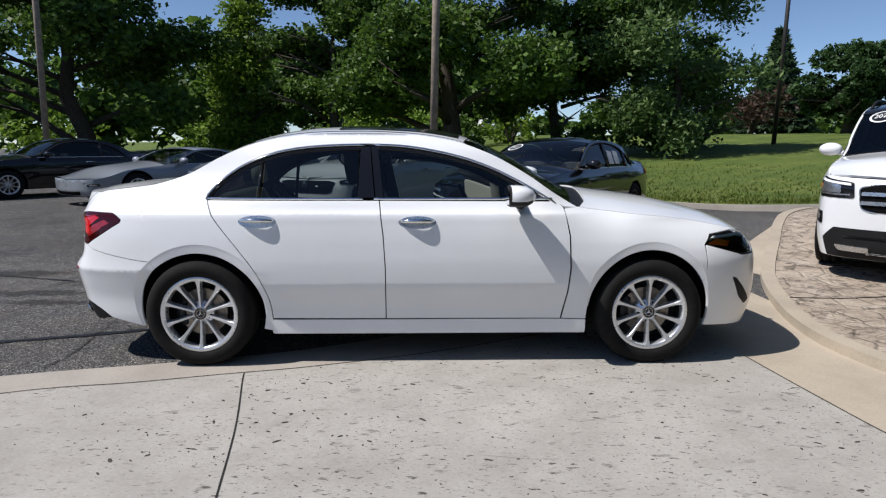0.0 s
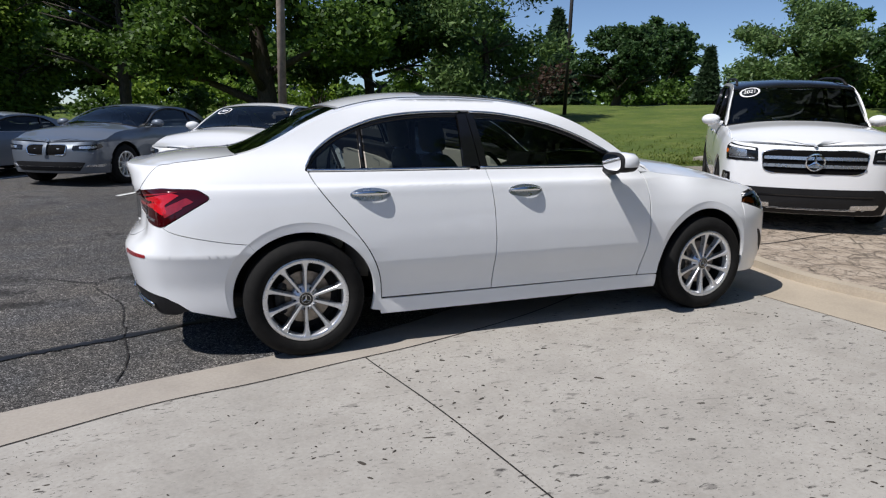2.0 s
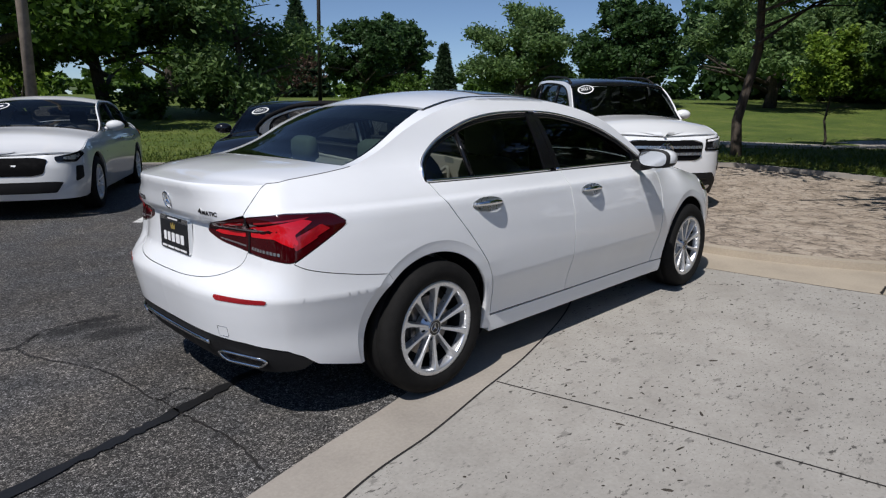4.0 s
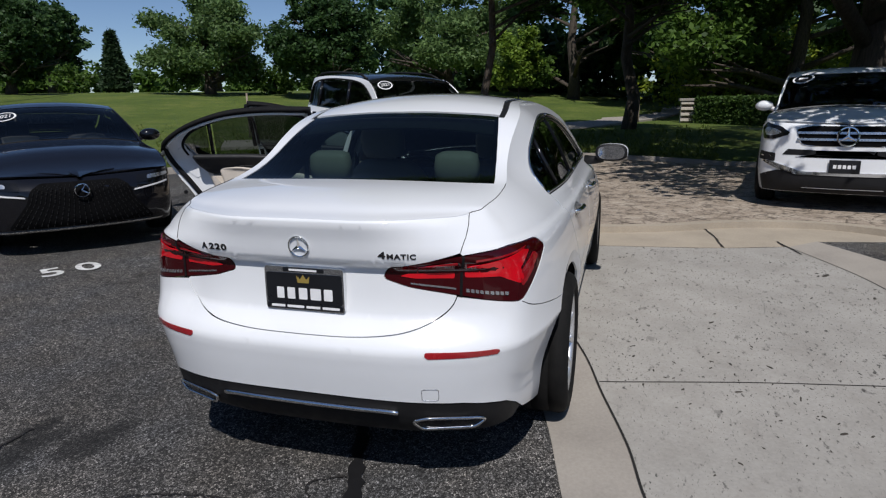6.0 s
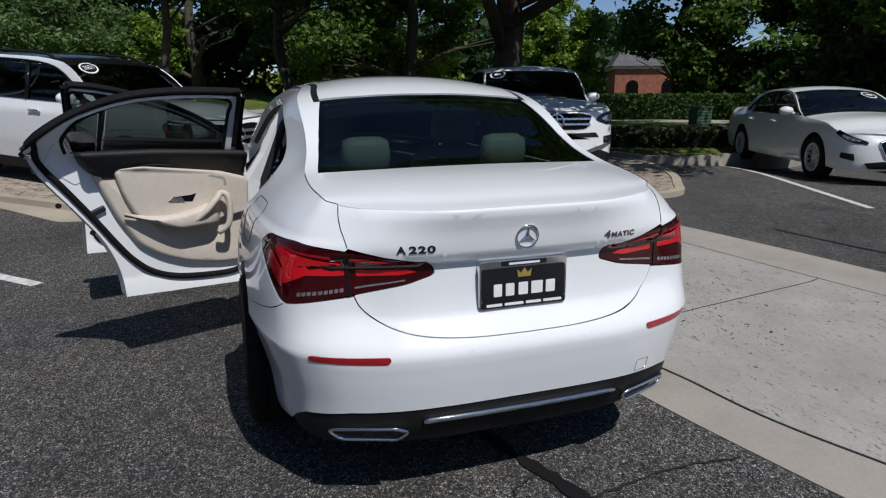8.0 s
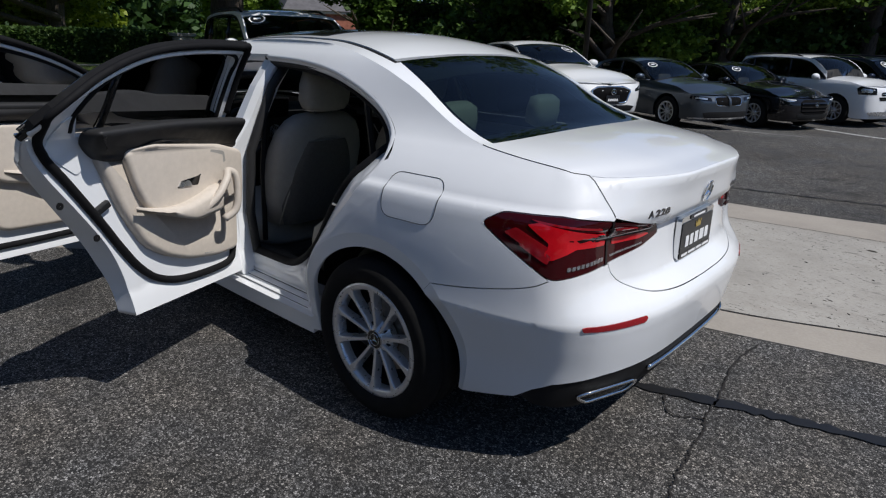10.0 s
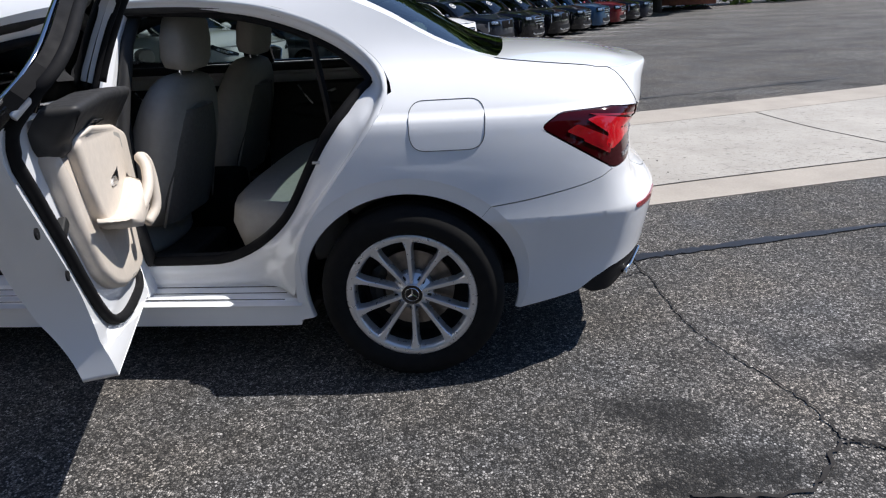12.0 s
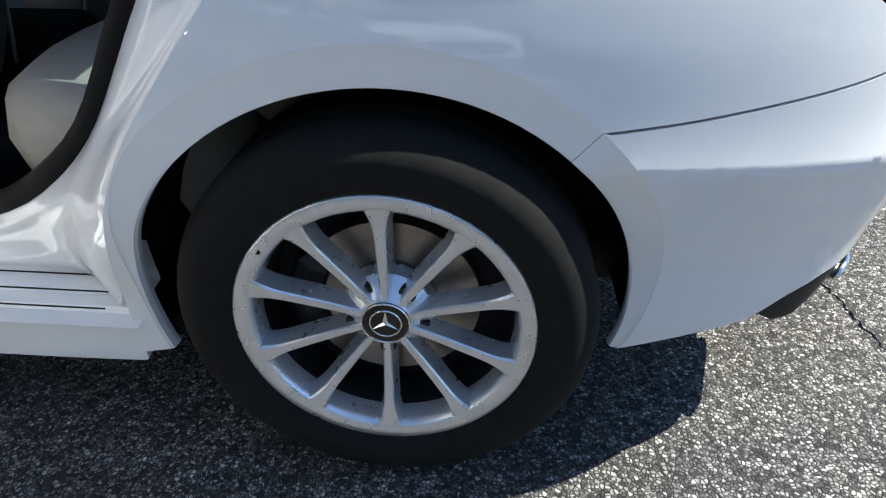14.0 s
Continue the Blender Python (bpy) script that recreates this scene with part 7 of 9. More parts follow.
    patch("rear_window", T, [(tl, -0.95), (re - 0.02, -0.95), (re - 0.02, 0.95), (tl, 0.95)], M["glass"], top, lift=-0.004, depth=0.0, **o)
    patch("tail_top", T, [(xr + 0.06, -0.99), (tl - 0.02, -0.99), (tl - 0.02, 0.99), (xr + 0.06, 0.99)], paint, top, depth=0.01, **o)
    wa = uA - s.ur + 0.01
    tz = c["tail_z"] - 0.01
    patch("tail_panel", s.back, [(-wa, 0.24), (wa, 0.24), (wa, tz), (-wa, tz)], paint, top, hu=0.15, hv=0.12, depth=0.01)
    for k in (1, -1):
        patch("tail_lamp", s.back, [(k * x, z) for x, z in [(wa - 0.30, b - 0.20), (wa + 0.03, b - 0.22), (wa + 0.03, b - 0.06), (wa - 0.30, b - 0.05)]][::k], M["red_lens"], top, hu=0.15, hv=0.12, depth=0.01, lift=0.006)
    # front: bumper with grille, lamps and intake
    N = s.nose
    wn = s.uf - uB + 0.01
    nz = lambda w: float(s.zr(s.uf - abs(w)))
    pts = [(-wn, 0.22), (wn, 0.22)] + [(w, nz(w) - 0.004) for w in np.linspace(wn, -wn, 15)]
    patch("front_bumper", N, pts, paint, top, hu=0.10, hv=0.07, depth=0.015)
    on_ = dict(hu=0.10, hv=0.08)
    g = c["grille"]
    gp = [(w, z) for w, z in g] + [(-w, z) for w, z in g[::-1]]
    ar_ = sum(p[0] * q[1] - p[1] * q[0] for p, q in zip(gp, gp[1:] + gp[:1]))
    gp = rounded(gp if ar_ > 0 else gp[::-1], 0.03, 4)
    gr = patch("grille", N, gp, M["grille"], top, lift=0.006, depth=0.01, **on_)
    zs = [p[1] for p in g]
    for k in range(c.get("slats", 0)):
        z = min(zs) + (max(zs) - min(zs)) * (k + 1) / (c["slats"] + 1)
        wg = max(p[0] for p in g) * 0.95
        patch("grille_slat", N, rounded([(-wg, z - c.get("slat_h", 0.012)), (wg, z - c.get("slat_h", 0.012)), (wg, z + c.get("slat_h", 0.012)), (-wg, z + c.get("slat_h", 0.012))], 0.008, 3), M[c.get("slat_mat", "chrome")], gr, lift=0.022, depth=0.016, hu=0.1, hv=0.1)
    if c.get("studs"):
        bm = bmesh.new()
        for col in range(-11, 12):
            f = col / 11
            for k in range(26):
                z = max(zs) - 0.02 - (max(zs) - min(zs) - 0.03) * k / 25
                w = f * 0.94 * float(np.interp(z, zs[::-1], [p[0] for p in g[::-1]]))
                if (k + abs(col)) % 3 < 2 and not (abs(w) < 0.07 and abs(z - c["badge"][0]) < 0.07):
                    q = N(np.array([w]), np.array([z]))[0]
                    box(bm, (q[0] + 0.010, q[1], z), (0.008, 0.006, 0.009))
        tagged(part("grille_studs", bm, M["dark_metal"], gr), kind="stuff")
    if c.get("rim_chrome"):
        bm = bmesh.new()
        tube(bm, [tuple(p) for p in N(np.array([p[0] for p in gp]), np.array([p[1] for p in gp]))], c["rim_chrome"], 6, True)
        part("grille_surround", bm, M["chrome"], gr, smooth=True)
    if c.get("split"):
        patch("grille_post", N, [(-0.03, min(zs) - 0.01), (0.03, min(zs) - 0.01), (0.03, max(zs) + 0.01), (-0.03, max(zs) + 0.01)], paint, gr, lift=0.03, depth=0.02, **on_)
    if c.get("badge"):
        bz, br = c["badge"]
        p = N(np.array([0.0]), np.array([bz]))[0]
        bm = bmesh.new()
        tube(bm, [(0.0, br * math.cos(t), br * math.sin(t)) for t in np.linspace(0, 2 * math.pi, 24, endpoint=False)], br * 0.11, 6, True)
        for t in c.get("arms", (90, 210, 330)):
            tube(bm, [(0, 0, 0), (0, br * math.cos(radians(t)), br * math.sin(radians(t)))], [br * 0.17, br * 0.06], 6)
        part("badge", bm, M["chrome"], gr, m=Matrix.Translation((p[0] + 0.035, 0, bz)))
    for k in (1, -1):
        def nosepart(nm, pts, mat, lift=0.006, parent=top, r=0.02):
            p = [(k * w, z) for w, z in pts]
            a = sum(e[0] * f[1] - e[1] * f[0] for e, f in zip(p, p[1:] + p[:1]))
            return patch(nm, N, rounded(p if a > 0 else p[::-1], r, 4), mat, parent, lift=lift, depth=0.01, **on_)
        hl = nosepart("headlamp", c["lamp"], M["black_gloss"])
        cx, cz = np.mean([p[0] for p in c["lamp"]]), np.mean([p[1] for p in c["lamp"]])
        nosepart("lamp_reflector", [(cx + (w - cx) * 0.55, cz + (z - cz) * 0.5) for w, z in c["lamp"]], M["satin"], 0.010, hl)
        if c.get("drl"):
            nosepart("running_light", c["drl"], M["white_mark"], 0.012, hl, 0.004)
        for pts, mat in c.get("pods", ()):
            nosepart("bumper_insert", pts, M[mat], 0.008)
    for pts, mat, lift in c.get("bars", ()):
        p = [(w, z) for w, z in pts] + [(-w, z) for w, z in pts[::-1]]
        a = sum(e[0] * f[1] - e[1] * f[0] for e, f in zip(p, p[1:] + p[:1]))
        patch("bumper_bar", N, rounded(p if a > 0 else p[::-1], 0.015, 3), M[mat], top, lift=lift, depth=0.012, **on_)
    if c.get("plate"):
        p = N(np.array([0.0]), np.array([c["plate"]]))[0]
        bm = bmesh.new()
        box(bm, (p[0] + 0.02, 0, c["plate"]), (0.012, 0.31, 0.155), None, 0.004)
        pl = part("number_plate", bm, M["plate_black"], top)
        bm = bmesh.new()
        for kk in range(5):
            box(bm, (p[0] + 0.028, -0.095 + 0.0475 * kk, c["plate"]), (0.002, 0.034, 0.042))
        part("plate_sign", bm, M["white_mark"], pl)
    if c.get("sticker"):
        sx, ss = ws + (cw - ws) * c.get("sticker_at", 0.30), c["sticker"]
        ov = [(sx + 0.100 * math.cos(t), ss + 0.165 * math.sin(t)) for t in np.linspace(0, 2 * math.pi, 24, endpoint=False)]
        st = patch("window_sticker", T, ov, M["white_mark"], wsn, lift=0.003, depth=0.0, hu=0.5, hv=0.5)
        patch("sticker_face", T, [(sx + (x - sx) * 0.82, ss + (q - ss) * 0.82) for x, q in ov], M["plate_black"], st, lift=0.005, depth=0.0, hu=0.5, hv=0.5)
        if c.get("year"):
            cu = bpy.data.curves.new("sticker_year", 'FONT')
            cu.body, cu.size, cu.align_x, cu.align_y = c["year"], 0.1, 'CENTER', 'CENTER'
            tmp = bpy.data.objects.new("tmp", cu)
            me = bpy.data.meshes.new_from_object(tmp)
            bpy.data.objects.remove(tmp)
            co = np.array([v.co for v in me.vertices])
            me.vertices.foreach_set("co", (T(sx - co[:, 1] * 1.0, ss + co[:, 0] * 1.05) + (0.004, 0, 0.006)).ravel())
            me.materials.append(M["white_mark"])
            new("sticker_year", me).parent = st
        else:
            patch("sticker_bar", T, [(sx - 0.02, ss - 0.07), (sx + 0.02, ss - 0.07), (sx + 0.02, ss + 0.07), (sx - 0.02, ss + 0.07)], M["white_mark"], st, lift=0.007, depth=0.0, hu=0.5, hv=0.5)
    if c.get("rails"):
        for k in (-1, 1):
            bm = bmesh.new()
            xs = np.linspace(re + 0.1, ws - 0.25, 10)
            q = T(xs, np.full(10, k * 0.93))
            q[:, 2] += np.array([0.0, 0.04, 0.05, 0.05, 0.05, 0.05, 0.05, 0.05, 0.04, 0.0])
            tube(bm, [tuple(p) for p in q], 0.018, 8)
            part("roof_rail", bm, M["satin" if c["rails"] == 2 else "black_plastic"], top, smooth=True)
    put_wheels(top, wb, W - 0.012, R, rim_r=R * rim, width=0.22, spokes=c.get("spokes", 10), detail=1, rim_mat=M[c.get("rim_mat", "rim")])
    wells(top, W - 0.05, wb, R, ar + 0.02)
    bm = bmesh.new()
    box(bm, (wb / 2, 0, 0.24), (wb - 2 * ar, 2 * W - 0.2, 0.06))
    box(bm, (wb / 2 + 0.05, 0, (0.27 + b) / 2 - 0.05), (c["cowl"] - tl - 0.5, 2 * W - 0.34, b - 0.40), None, 0.05)
    box(bm, (wb + 0.25, 0, 0.45), (0.7, 2 * W - 0.9, 0.4))
    box(bm, (wb / 2, 0, 0.22), (L_of(c) - 0.8, 1.0, 0.05))
    part("cabin_floor", bm, M["dark_trim"], top)
    for y in (-0.36, 0.36):
        bm = bmesh.new()
        x0 = wb / 2 - 0.12
        loft_box(bm, [((x0 + 0.12, y, b - 0.32), 0.2, 0.06, 0.3), ((x0 + 0.08, y, b - 0.2), 0.24, 0.08, 0.3), ((x0, y, b + 0.06), 0.21, 0.06, 0.3), ((x0 - 0.015, y, b + 0.09), 0.10, 0.04, 0.3), ((x0 - 0.02, y, b + 0.11), 0.12, 0.05, 0.2), ((x0 - 0.03, y, b + 0.25), 0.11, 0.045, 0.2)])
        part("seat", bm, M["dark_trim"], top, smooth=True)
    bm = bmesh.new()
    tube(bm, [(wb / 2 + 0.52, 0.36 + 0.18 * math.cos(t), b - 0.08 + 0.18 * math.sin(t)) for t in np.linspace(0, 2 * math.pi, 20, endpoint=False)], 0.016, 6, True)
    part("steering_wheel", bm, M["dark_trim"], top)
    return top


def L_of(c):
    return c["L"]


def at_front(c, fx, fy, hx, hy, z):
    """The pose of a car whose nose is at (fx, fy) and that faces (hx, hy)."""
    a = math.atan2(hy, hx)
    d = c["wb"] + c["fo"]
    return Matrix.Translation((fx - d * math.cos(a), fy - d * math.sin(a), z)) @ Matrix.Rotation(a, 4, 'Z')


def saloon(**kw):
    c = dict(L=4.75, W=1.83, H=1.43, wb=2.80, fo=0.90, R=0.335, belt=0.96, nose_z=0.74, cowl_z=0.985, cowl=2.28, ws=1.50, re=0.15, tail=-0.50, tail_z=1.02, paint="white_b",
             roof=[(-0.25, 1.13), (0.05, 1.27), (0.35, 1.375), (0.75, 1.425), (1.15, 1.43), (1.50, 1.375), (1.85, 1.22), (2.12, 1.06)],
             dlo=[(-0.02, 0.97), (0.14, 1.10), (0.42, 1.25), (0.75, 1.315), (1.15, 1.325), (1.50, 1.27), (1.82, 1.13), (2.14, 0.97)], pillars=(0.34, 1.08), handles=(0.35, 1.32),
             shuts=([(0.06, 0.93), (0.2, 0.75), (0.38, 0.5), (0.42, 0.28)], [(1.10, 0.95), (1.14, 0.7), (1.14, 0.28)], [(2.22, 0.95), (2.26, 0.7), (2.20, 0.28)]),
             grille=[(0.30, 0.66), (0.42, 0.62), (0.38, 0.50), (0.28, 0.48)], lamp=[(0.50, 0.64), (0.55, 0.71), (0.98, 0.76), (1.02, 0.70), (0.8, 0.63)],
             bars=[([(0.45, 0.26), (0.55, 0.38), (0.3, 0.40)], "black_plastic", 0.004)], badge=(0.60, 0.05))
    c.update(kw)
    return c


def suv(**kw):
    c = dict(L=4.65, W=1.85, H=1.66, wb=2.83, fo=0.89, R=0.36, belt=1.08, nose_z=0.98, cowl_z=1.12, cowl=2.34, ws=1.78, re=-0.60, tail=-0.72, tail_z=1.50, paint="white", tumble=0.22,
             roof=[(-0.62, 1.585), (-0.2, 1.63), (0.4, 1.655), (1.1, 1.655), (1.65, 1.61), (1.85, 1.52), (2.1, 1.33), (2.25, 1.2)],
             dlo=[(-0.62, 1.10), (-0.58, 1.30), (-0.40, 1.46), (0.1, 1.53), (0.8, 1.545), (1.4, 1.51), (1.75, 1.39), (2.17, 1.09)], pillars=(-0.05, 1.10), handles=(0.30, 1.32),
             shuts=([(-0.02, 1.06), (0.2, 0.8), (0.42, 0.5), (0.45, 0.3)], [(1.12, 1.07), (1.15, 0.7), (1.15, 0.3)], [(2.24, 1.07), (2.28, 0.7), (2.22, 0.3)]),
             grille=[(0.36, 0.93), (0.46, 0.90), (0.43, 0.72), (0.36, 0.70)], lamp=[(0.56, 0.80), (0.58, 0.945), (0.98, 0.985), (1.05, 0.93), (0.99, 0.79)], slats=2, slat_h=0.017, slat_mat="satin",
             bars=[([(0.62, 0.36), (0.66, 0.50), (0.60, 0.52)], "black_plastic", 0.004), ([(0.50, 0.33), (0.62, 0.38), (0.55, 0.40), (0.46, 0.36)], "satin", 0.016)], badge=(0.82, 0.085), cladding=True, rails=1, rim=0.66)
    c.update(kw)
    return c


GLB = suv(dark_roof=True, paint="white", sticker=-0.70, sticker_at=0.13, year="2021", dark_ws=True,
          pods=[([(0.86, 0.53), (0.87, 0.65), (1.05, 0.65), (1.08, 0.54)], "black_gloss"), ([(0.90, 0.57), (0.90, 0.62), (1.0, 0.62), (1.0, 0.57)], "satin"), ([(0.96, 0.865), (0.965, 0.90), (1.03, 0.915), (1.02, 0.865)], "amber"), ([(0.60, 0.825), (0.60, 0.838), (0.92, 0.835), (0.92, 0.82)], "satin")],
          bars=[([(0.80, 0.225), (0.84, 0.40), (0.72, 0.515), (0.30, 0.515)], "black_plastic", 0.004), ([(0.66, 0.30), (0.70, 0.35), (0.40, 0.345), (0.40, 0.30)], "satin", 0.018), ([(0.62, 0.43), (0.62, 0.445), (0.3, 0.445)], "black_gloss", 0.012)], nose_z=0.99, plate=None,
          grille=[(0.42, 0.93), (0.53, 0.90), (0.50, 0.71), (0.42, 0.68)], slat_mat="satin", slat_h=0.017, badge=(0.81, 0.09), rim_chrome=0.008, rim_mat="dark_metal", drl=[(0.60, 0.915), (0.61, 0.935), (0.96, 0.965), (0.98, 0.945)])
# it stands on the ramp, nose down
vehicle("car", GLB, "white sport utility car with a dark roof on the drive", "car",
        at_front(GLB, 5.78, 0.83, -0.645, -0.764, 0.29) @ Matrix.Rotation(radians(3.7), 4, 'Y'))
GLE = suv(L=4.82, W=1.935, H=1.75, wb=2.915, fo=0.88, R=0.38, belt=1.15, nose_z=1.04, cowl_z=1.18, paint="white", sticker=-0.72, sticker_at=0.16, dark_ws=True, plate=0.545,
          roof=[(-0.62, 1.66), (-0.2, 1.71), (0.4, 1.745), (1.1, 1.745), (1.65, 1.70), (1.85, 1.61), (2.1, 1.41), (2.25, 1.26)],
          dlo=[(-0.62, 1.17), (-0.58, 1.36), (-0.40, 1.54), (0.1, 1.61), (0.8, 1.63), (1.4, 1.60), (1.75, 1.47), (2.17, 1.16)],
          grille=[(0.42, 1.00), (0.54, 0.97), (0.46, 0.79), (0.36, 0.775)], lamp=[(0.62, 0.90), (0.60, 0.93), (0.72, 1.00), (0.96, 1.045), (1.06, 0.97), (0.96, 0.845), (0.78, 0.845)], badge=(0.89, 0.105), slat_h=0.013, slat_mat="satin", rim_chrome=0.008,
          pods=[([(0.74, 0.58), (0.74, 0.68), (1.00, 0.70), (1.05, 0.60)], "black_plastic"), ([(0.76, 0.632), (0.76, 0.648), (1.00, 0.655), (1.00, 0.64)], "chrome")],
          bars=[([(0.95, 0.225), (0.98, 0.40), (0.70, 0.48), (0.30, 0.47)], "black_plastic", 0.004), ([(0.66, 0.665), (0.60, 0.735), (0.30, 0.725), (0.30, 0.68), (0.52, 0.64)], "black_plastic", 0.004), ([(0.50, 0.44), (0.72, 0.50), (0.92, 0.585), (0.86, 0.60), (0.62, 0.535), (0.44, 0.475)], "chrome", 0.014), ([(0.50, 0.435), (0.50, 0.475), (0.2, 0.475)], "chrome", 0.013)])
vehicle("car", GLE, "large white sport utility car dappled with leaf shade", "car", at_front(GLE, 5.45, -3.52, -0.965, 0.26, 0.055))
LEX = saloon(paint="black_paint", papers=True, L=4.71, W=1.84, H=1.435, sticker=-0.66, studs=True, year="2021", grille=[(0.34, 0.68), (0.42, 0.62), (0.46, 0.50), (0.64, 0.27)], lamp=[(0.50, 0.62), (0.52, 0.70), (0.95, 0.74), (0.98, 0.68)],
             drl=[(0.46, 0.555), (0.47, 0.57), (0.84, 0.625), (0.84, 0.61)], trim="chrome", rim_mat="dark_metal", badge=(0.60, 0.062), arms=(60, 330), bars=[([(0.72, 0.235), (0.76, 0.25), (0.4, 0.252)], "chrome", 0.008)])
vehicle("car", LEX, "black saloon parked in the next marked bay", "car", at_front(LEX, 1.97, 3.90, -0.62, -0.785, float(lot_height(2.3, 4.6))))
CAD = saloon(paint="white_b", L=4.76, W=1.815, sticker=-0.66, grille=[(0.44, 0.70), (0.56, 0.68), (0.50, 0.52), (0.40, 0.50)], slats=0, rim_chrome=0.006, lamp=[(0.64, 0.655), (0.63, 0.71), (1.0, 0.775), (1.06, 0.73), (0.86, 0.645)],
             badge=(0.645, 0.045), arms=(60, 120, 90), bars=[([(0.62, 0.30), (0.70, 0.42), (0.60, 0.43)], "black_plastic", 0.004)], pods=[([(0.84, 0.42), (0.86, 0.60), (0.98, 0.60), (0.98, 0.46)], "black_plastic")], drl=[(0.98, 0.62), (0.99, 0.70), (1.02, 0.70), (1.01, 0.62)])
vehicle("car", CAD, "pearl white saloon with a black mesh grille", "car", at_front(CAD, -0.62, 5.60, -0.48, -0.88, float(lot_height(-0.6, 6.2))))
COUPE = dict(pillars=(0.62,), handles=(0.95,), shuts=([(0.72, 0.93), (0.82, 0.7), (0.84, 0.28)], [(2.22, 0.95), (2.26, 0.7), (2.20, 0.28)]))
BMW = saloon(paint="shaded_blue_silver", L=4.64, W=1.825, H=1.38, wb=2.81, fo=0.79, split=True, rim_chrome=0.012, grille=[(0.34, 0.68), (0.37, 0.64), (0.34, 0.53), (0.28, 0.52)], slats=0, badge=(0.74, 0.035), arms=(),
             roof=[(-0.25, 1.12), (0.05, 1.24), (0.35, 1.325), (0.75, 1.375), (1.15, 1.38), (1.50, 1.33), (1.85, 1.19), (2.12, 1.05)],
             dlo=[(0.05, 0.97), (0.24, 1.08), (0.50, 1.20), (0.80, 1.265), (1.15, 1.28), (1.50, 1.235), (1.82, 1.11), (2.14, 0.97)],
             lamp=[(0.46, 0.60), (0.47, 0.67), (0.92, 0.70), (0.96, 0.65), (0.80, 0.60)], bars=[([(0.55, 0.26), (0.66, 0.40), (0.5, 0.41)], "black_plastic", 0.004), ([(0.95, 0.33), (0.98, 0.37), (0.68, 0.36), (0.66, 0.33)], "satin", 0.01)], light_glass=True, **COUPE)
vehicle("car", BMW, "silver coupe with a twin black grille", "car", at_front(BMW, -2.92, 7.75, -0.50, -0.87, float(lot_height(-3.0, 8.5))))
VET = saloon(paint="silver_paint", L=4.57, W=1.87, H=1.21, wb=2.655, fo=1.05, belt=0.84, nose_z=0.56, cowl_z=0.86, cowl=1.95, ws=1.20, re=0.25, tail=-0.55, tail_z=0.95,
             roof=[(-0.35, 1.0), (0.05, 1.11), (0.35, 1.18), (0.75, 1.21), (1.0, 1.205), (1.25, 1.16), (1.6, 1.02), (1.85, 0.90)],
             dlo=[(0.10, 0.85), (0.25, 1.0), (0.45, 1.08), (0.75, 1.11), (1.0, 1.10), (1.25, 1.05), (1.5, 0.95), (1.8, 0.85)], grille=[(0.30, 0.30), (0.50, 0.32), (0.48, 0.24), (0.3, 0.23)], lamp=[(0.70, 0.42), (0.72, 0.46), (0.95, 0.47), (0.98, 0.43)],
             bars=[], badge=(0.50, 0.035), arms=(), light_glass=True, pillars=(0.5,), handles=(0.8,), shuts=([(0.5, 0.82), (0.55, 0.28)], [(1.85, 0.82), (1.80, 0.28)]), tumble=0.2)
vehicle("car", VET, "low silver sports car with a long bonnet", "car", at_front(VET, -6.1, 8.5, -0.60, -0.80, float(lot_height(-6.0, 9.0))))
DARK = saloon(paint="black_paint", **COUPE)
vehicle("car", DARK, "black coupe at the far end of the row", "car", at_front(DARK, -9.6, 10.0, -0.60, -0.80, float(lot_height(-9.0, 11.0))))
ALT = saloon(paint="white_b", L=4.90, W=1.85, H=1.445, wb=2.825, fo=0.97, sticker=0.62, grille=[(0.30, 0.68), (0.46, 0.62), (0.36, 0.42), (0.26, 0.40)], rim_chrome=0.02, lamp=[(0.60, 0.60), (0.60, 0.64), (1.05, 0.80), (1.10, 0.74), (0.8, 0.62)],
             bars=[([(0.55, 0.25), (0.62, 0.33), (0.4, 0.36)], "black_plastic", 0.004)], pods=[([(0.74, 0.36), (0.76, 0.46), (0.94, 0.48), (0.96, 0.40)], "black_plastic")], trim="chrome", plate=0.46, dark_ws=True)
vehicle("car", ALT, "white saloon in a bay beside the hedge island", "car", at_front(ALT, 3.78, -8.36, -0.93, 0.37, 0.0))
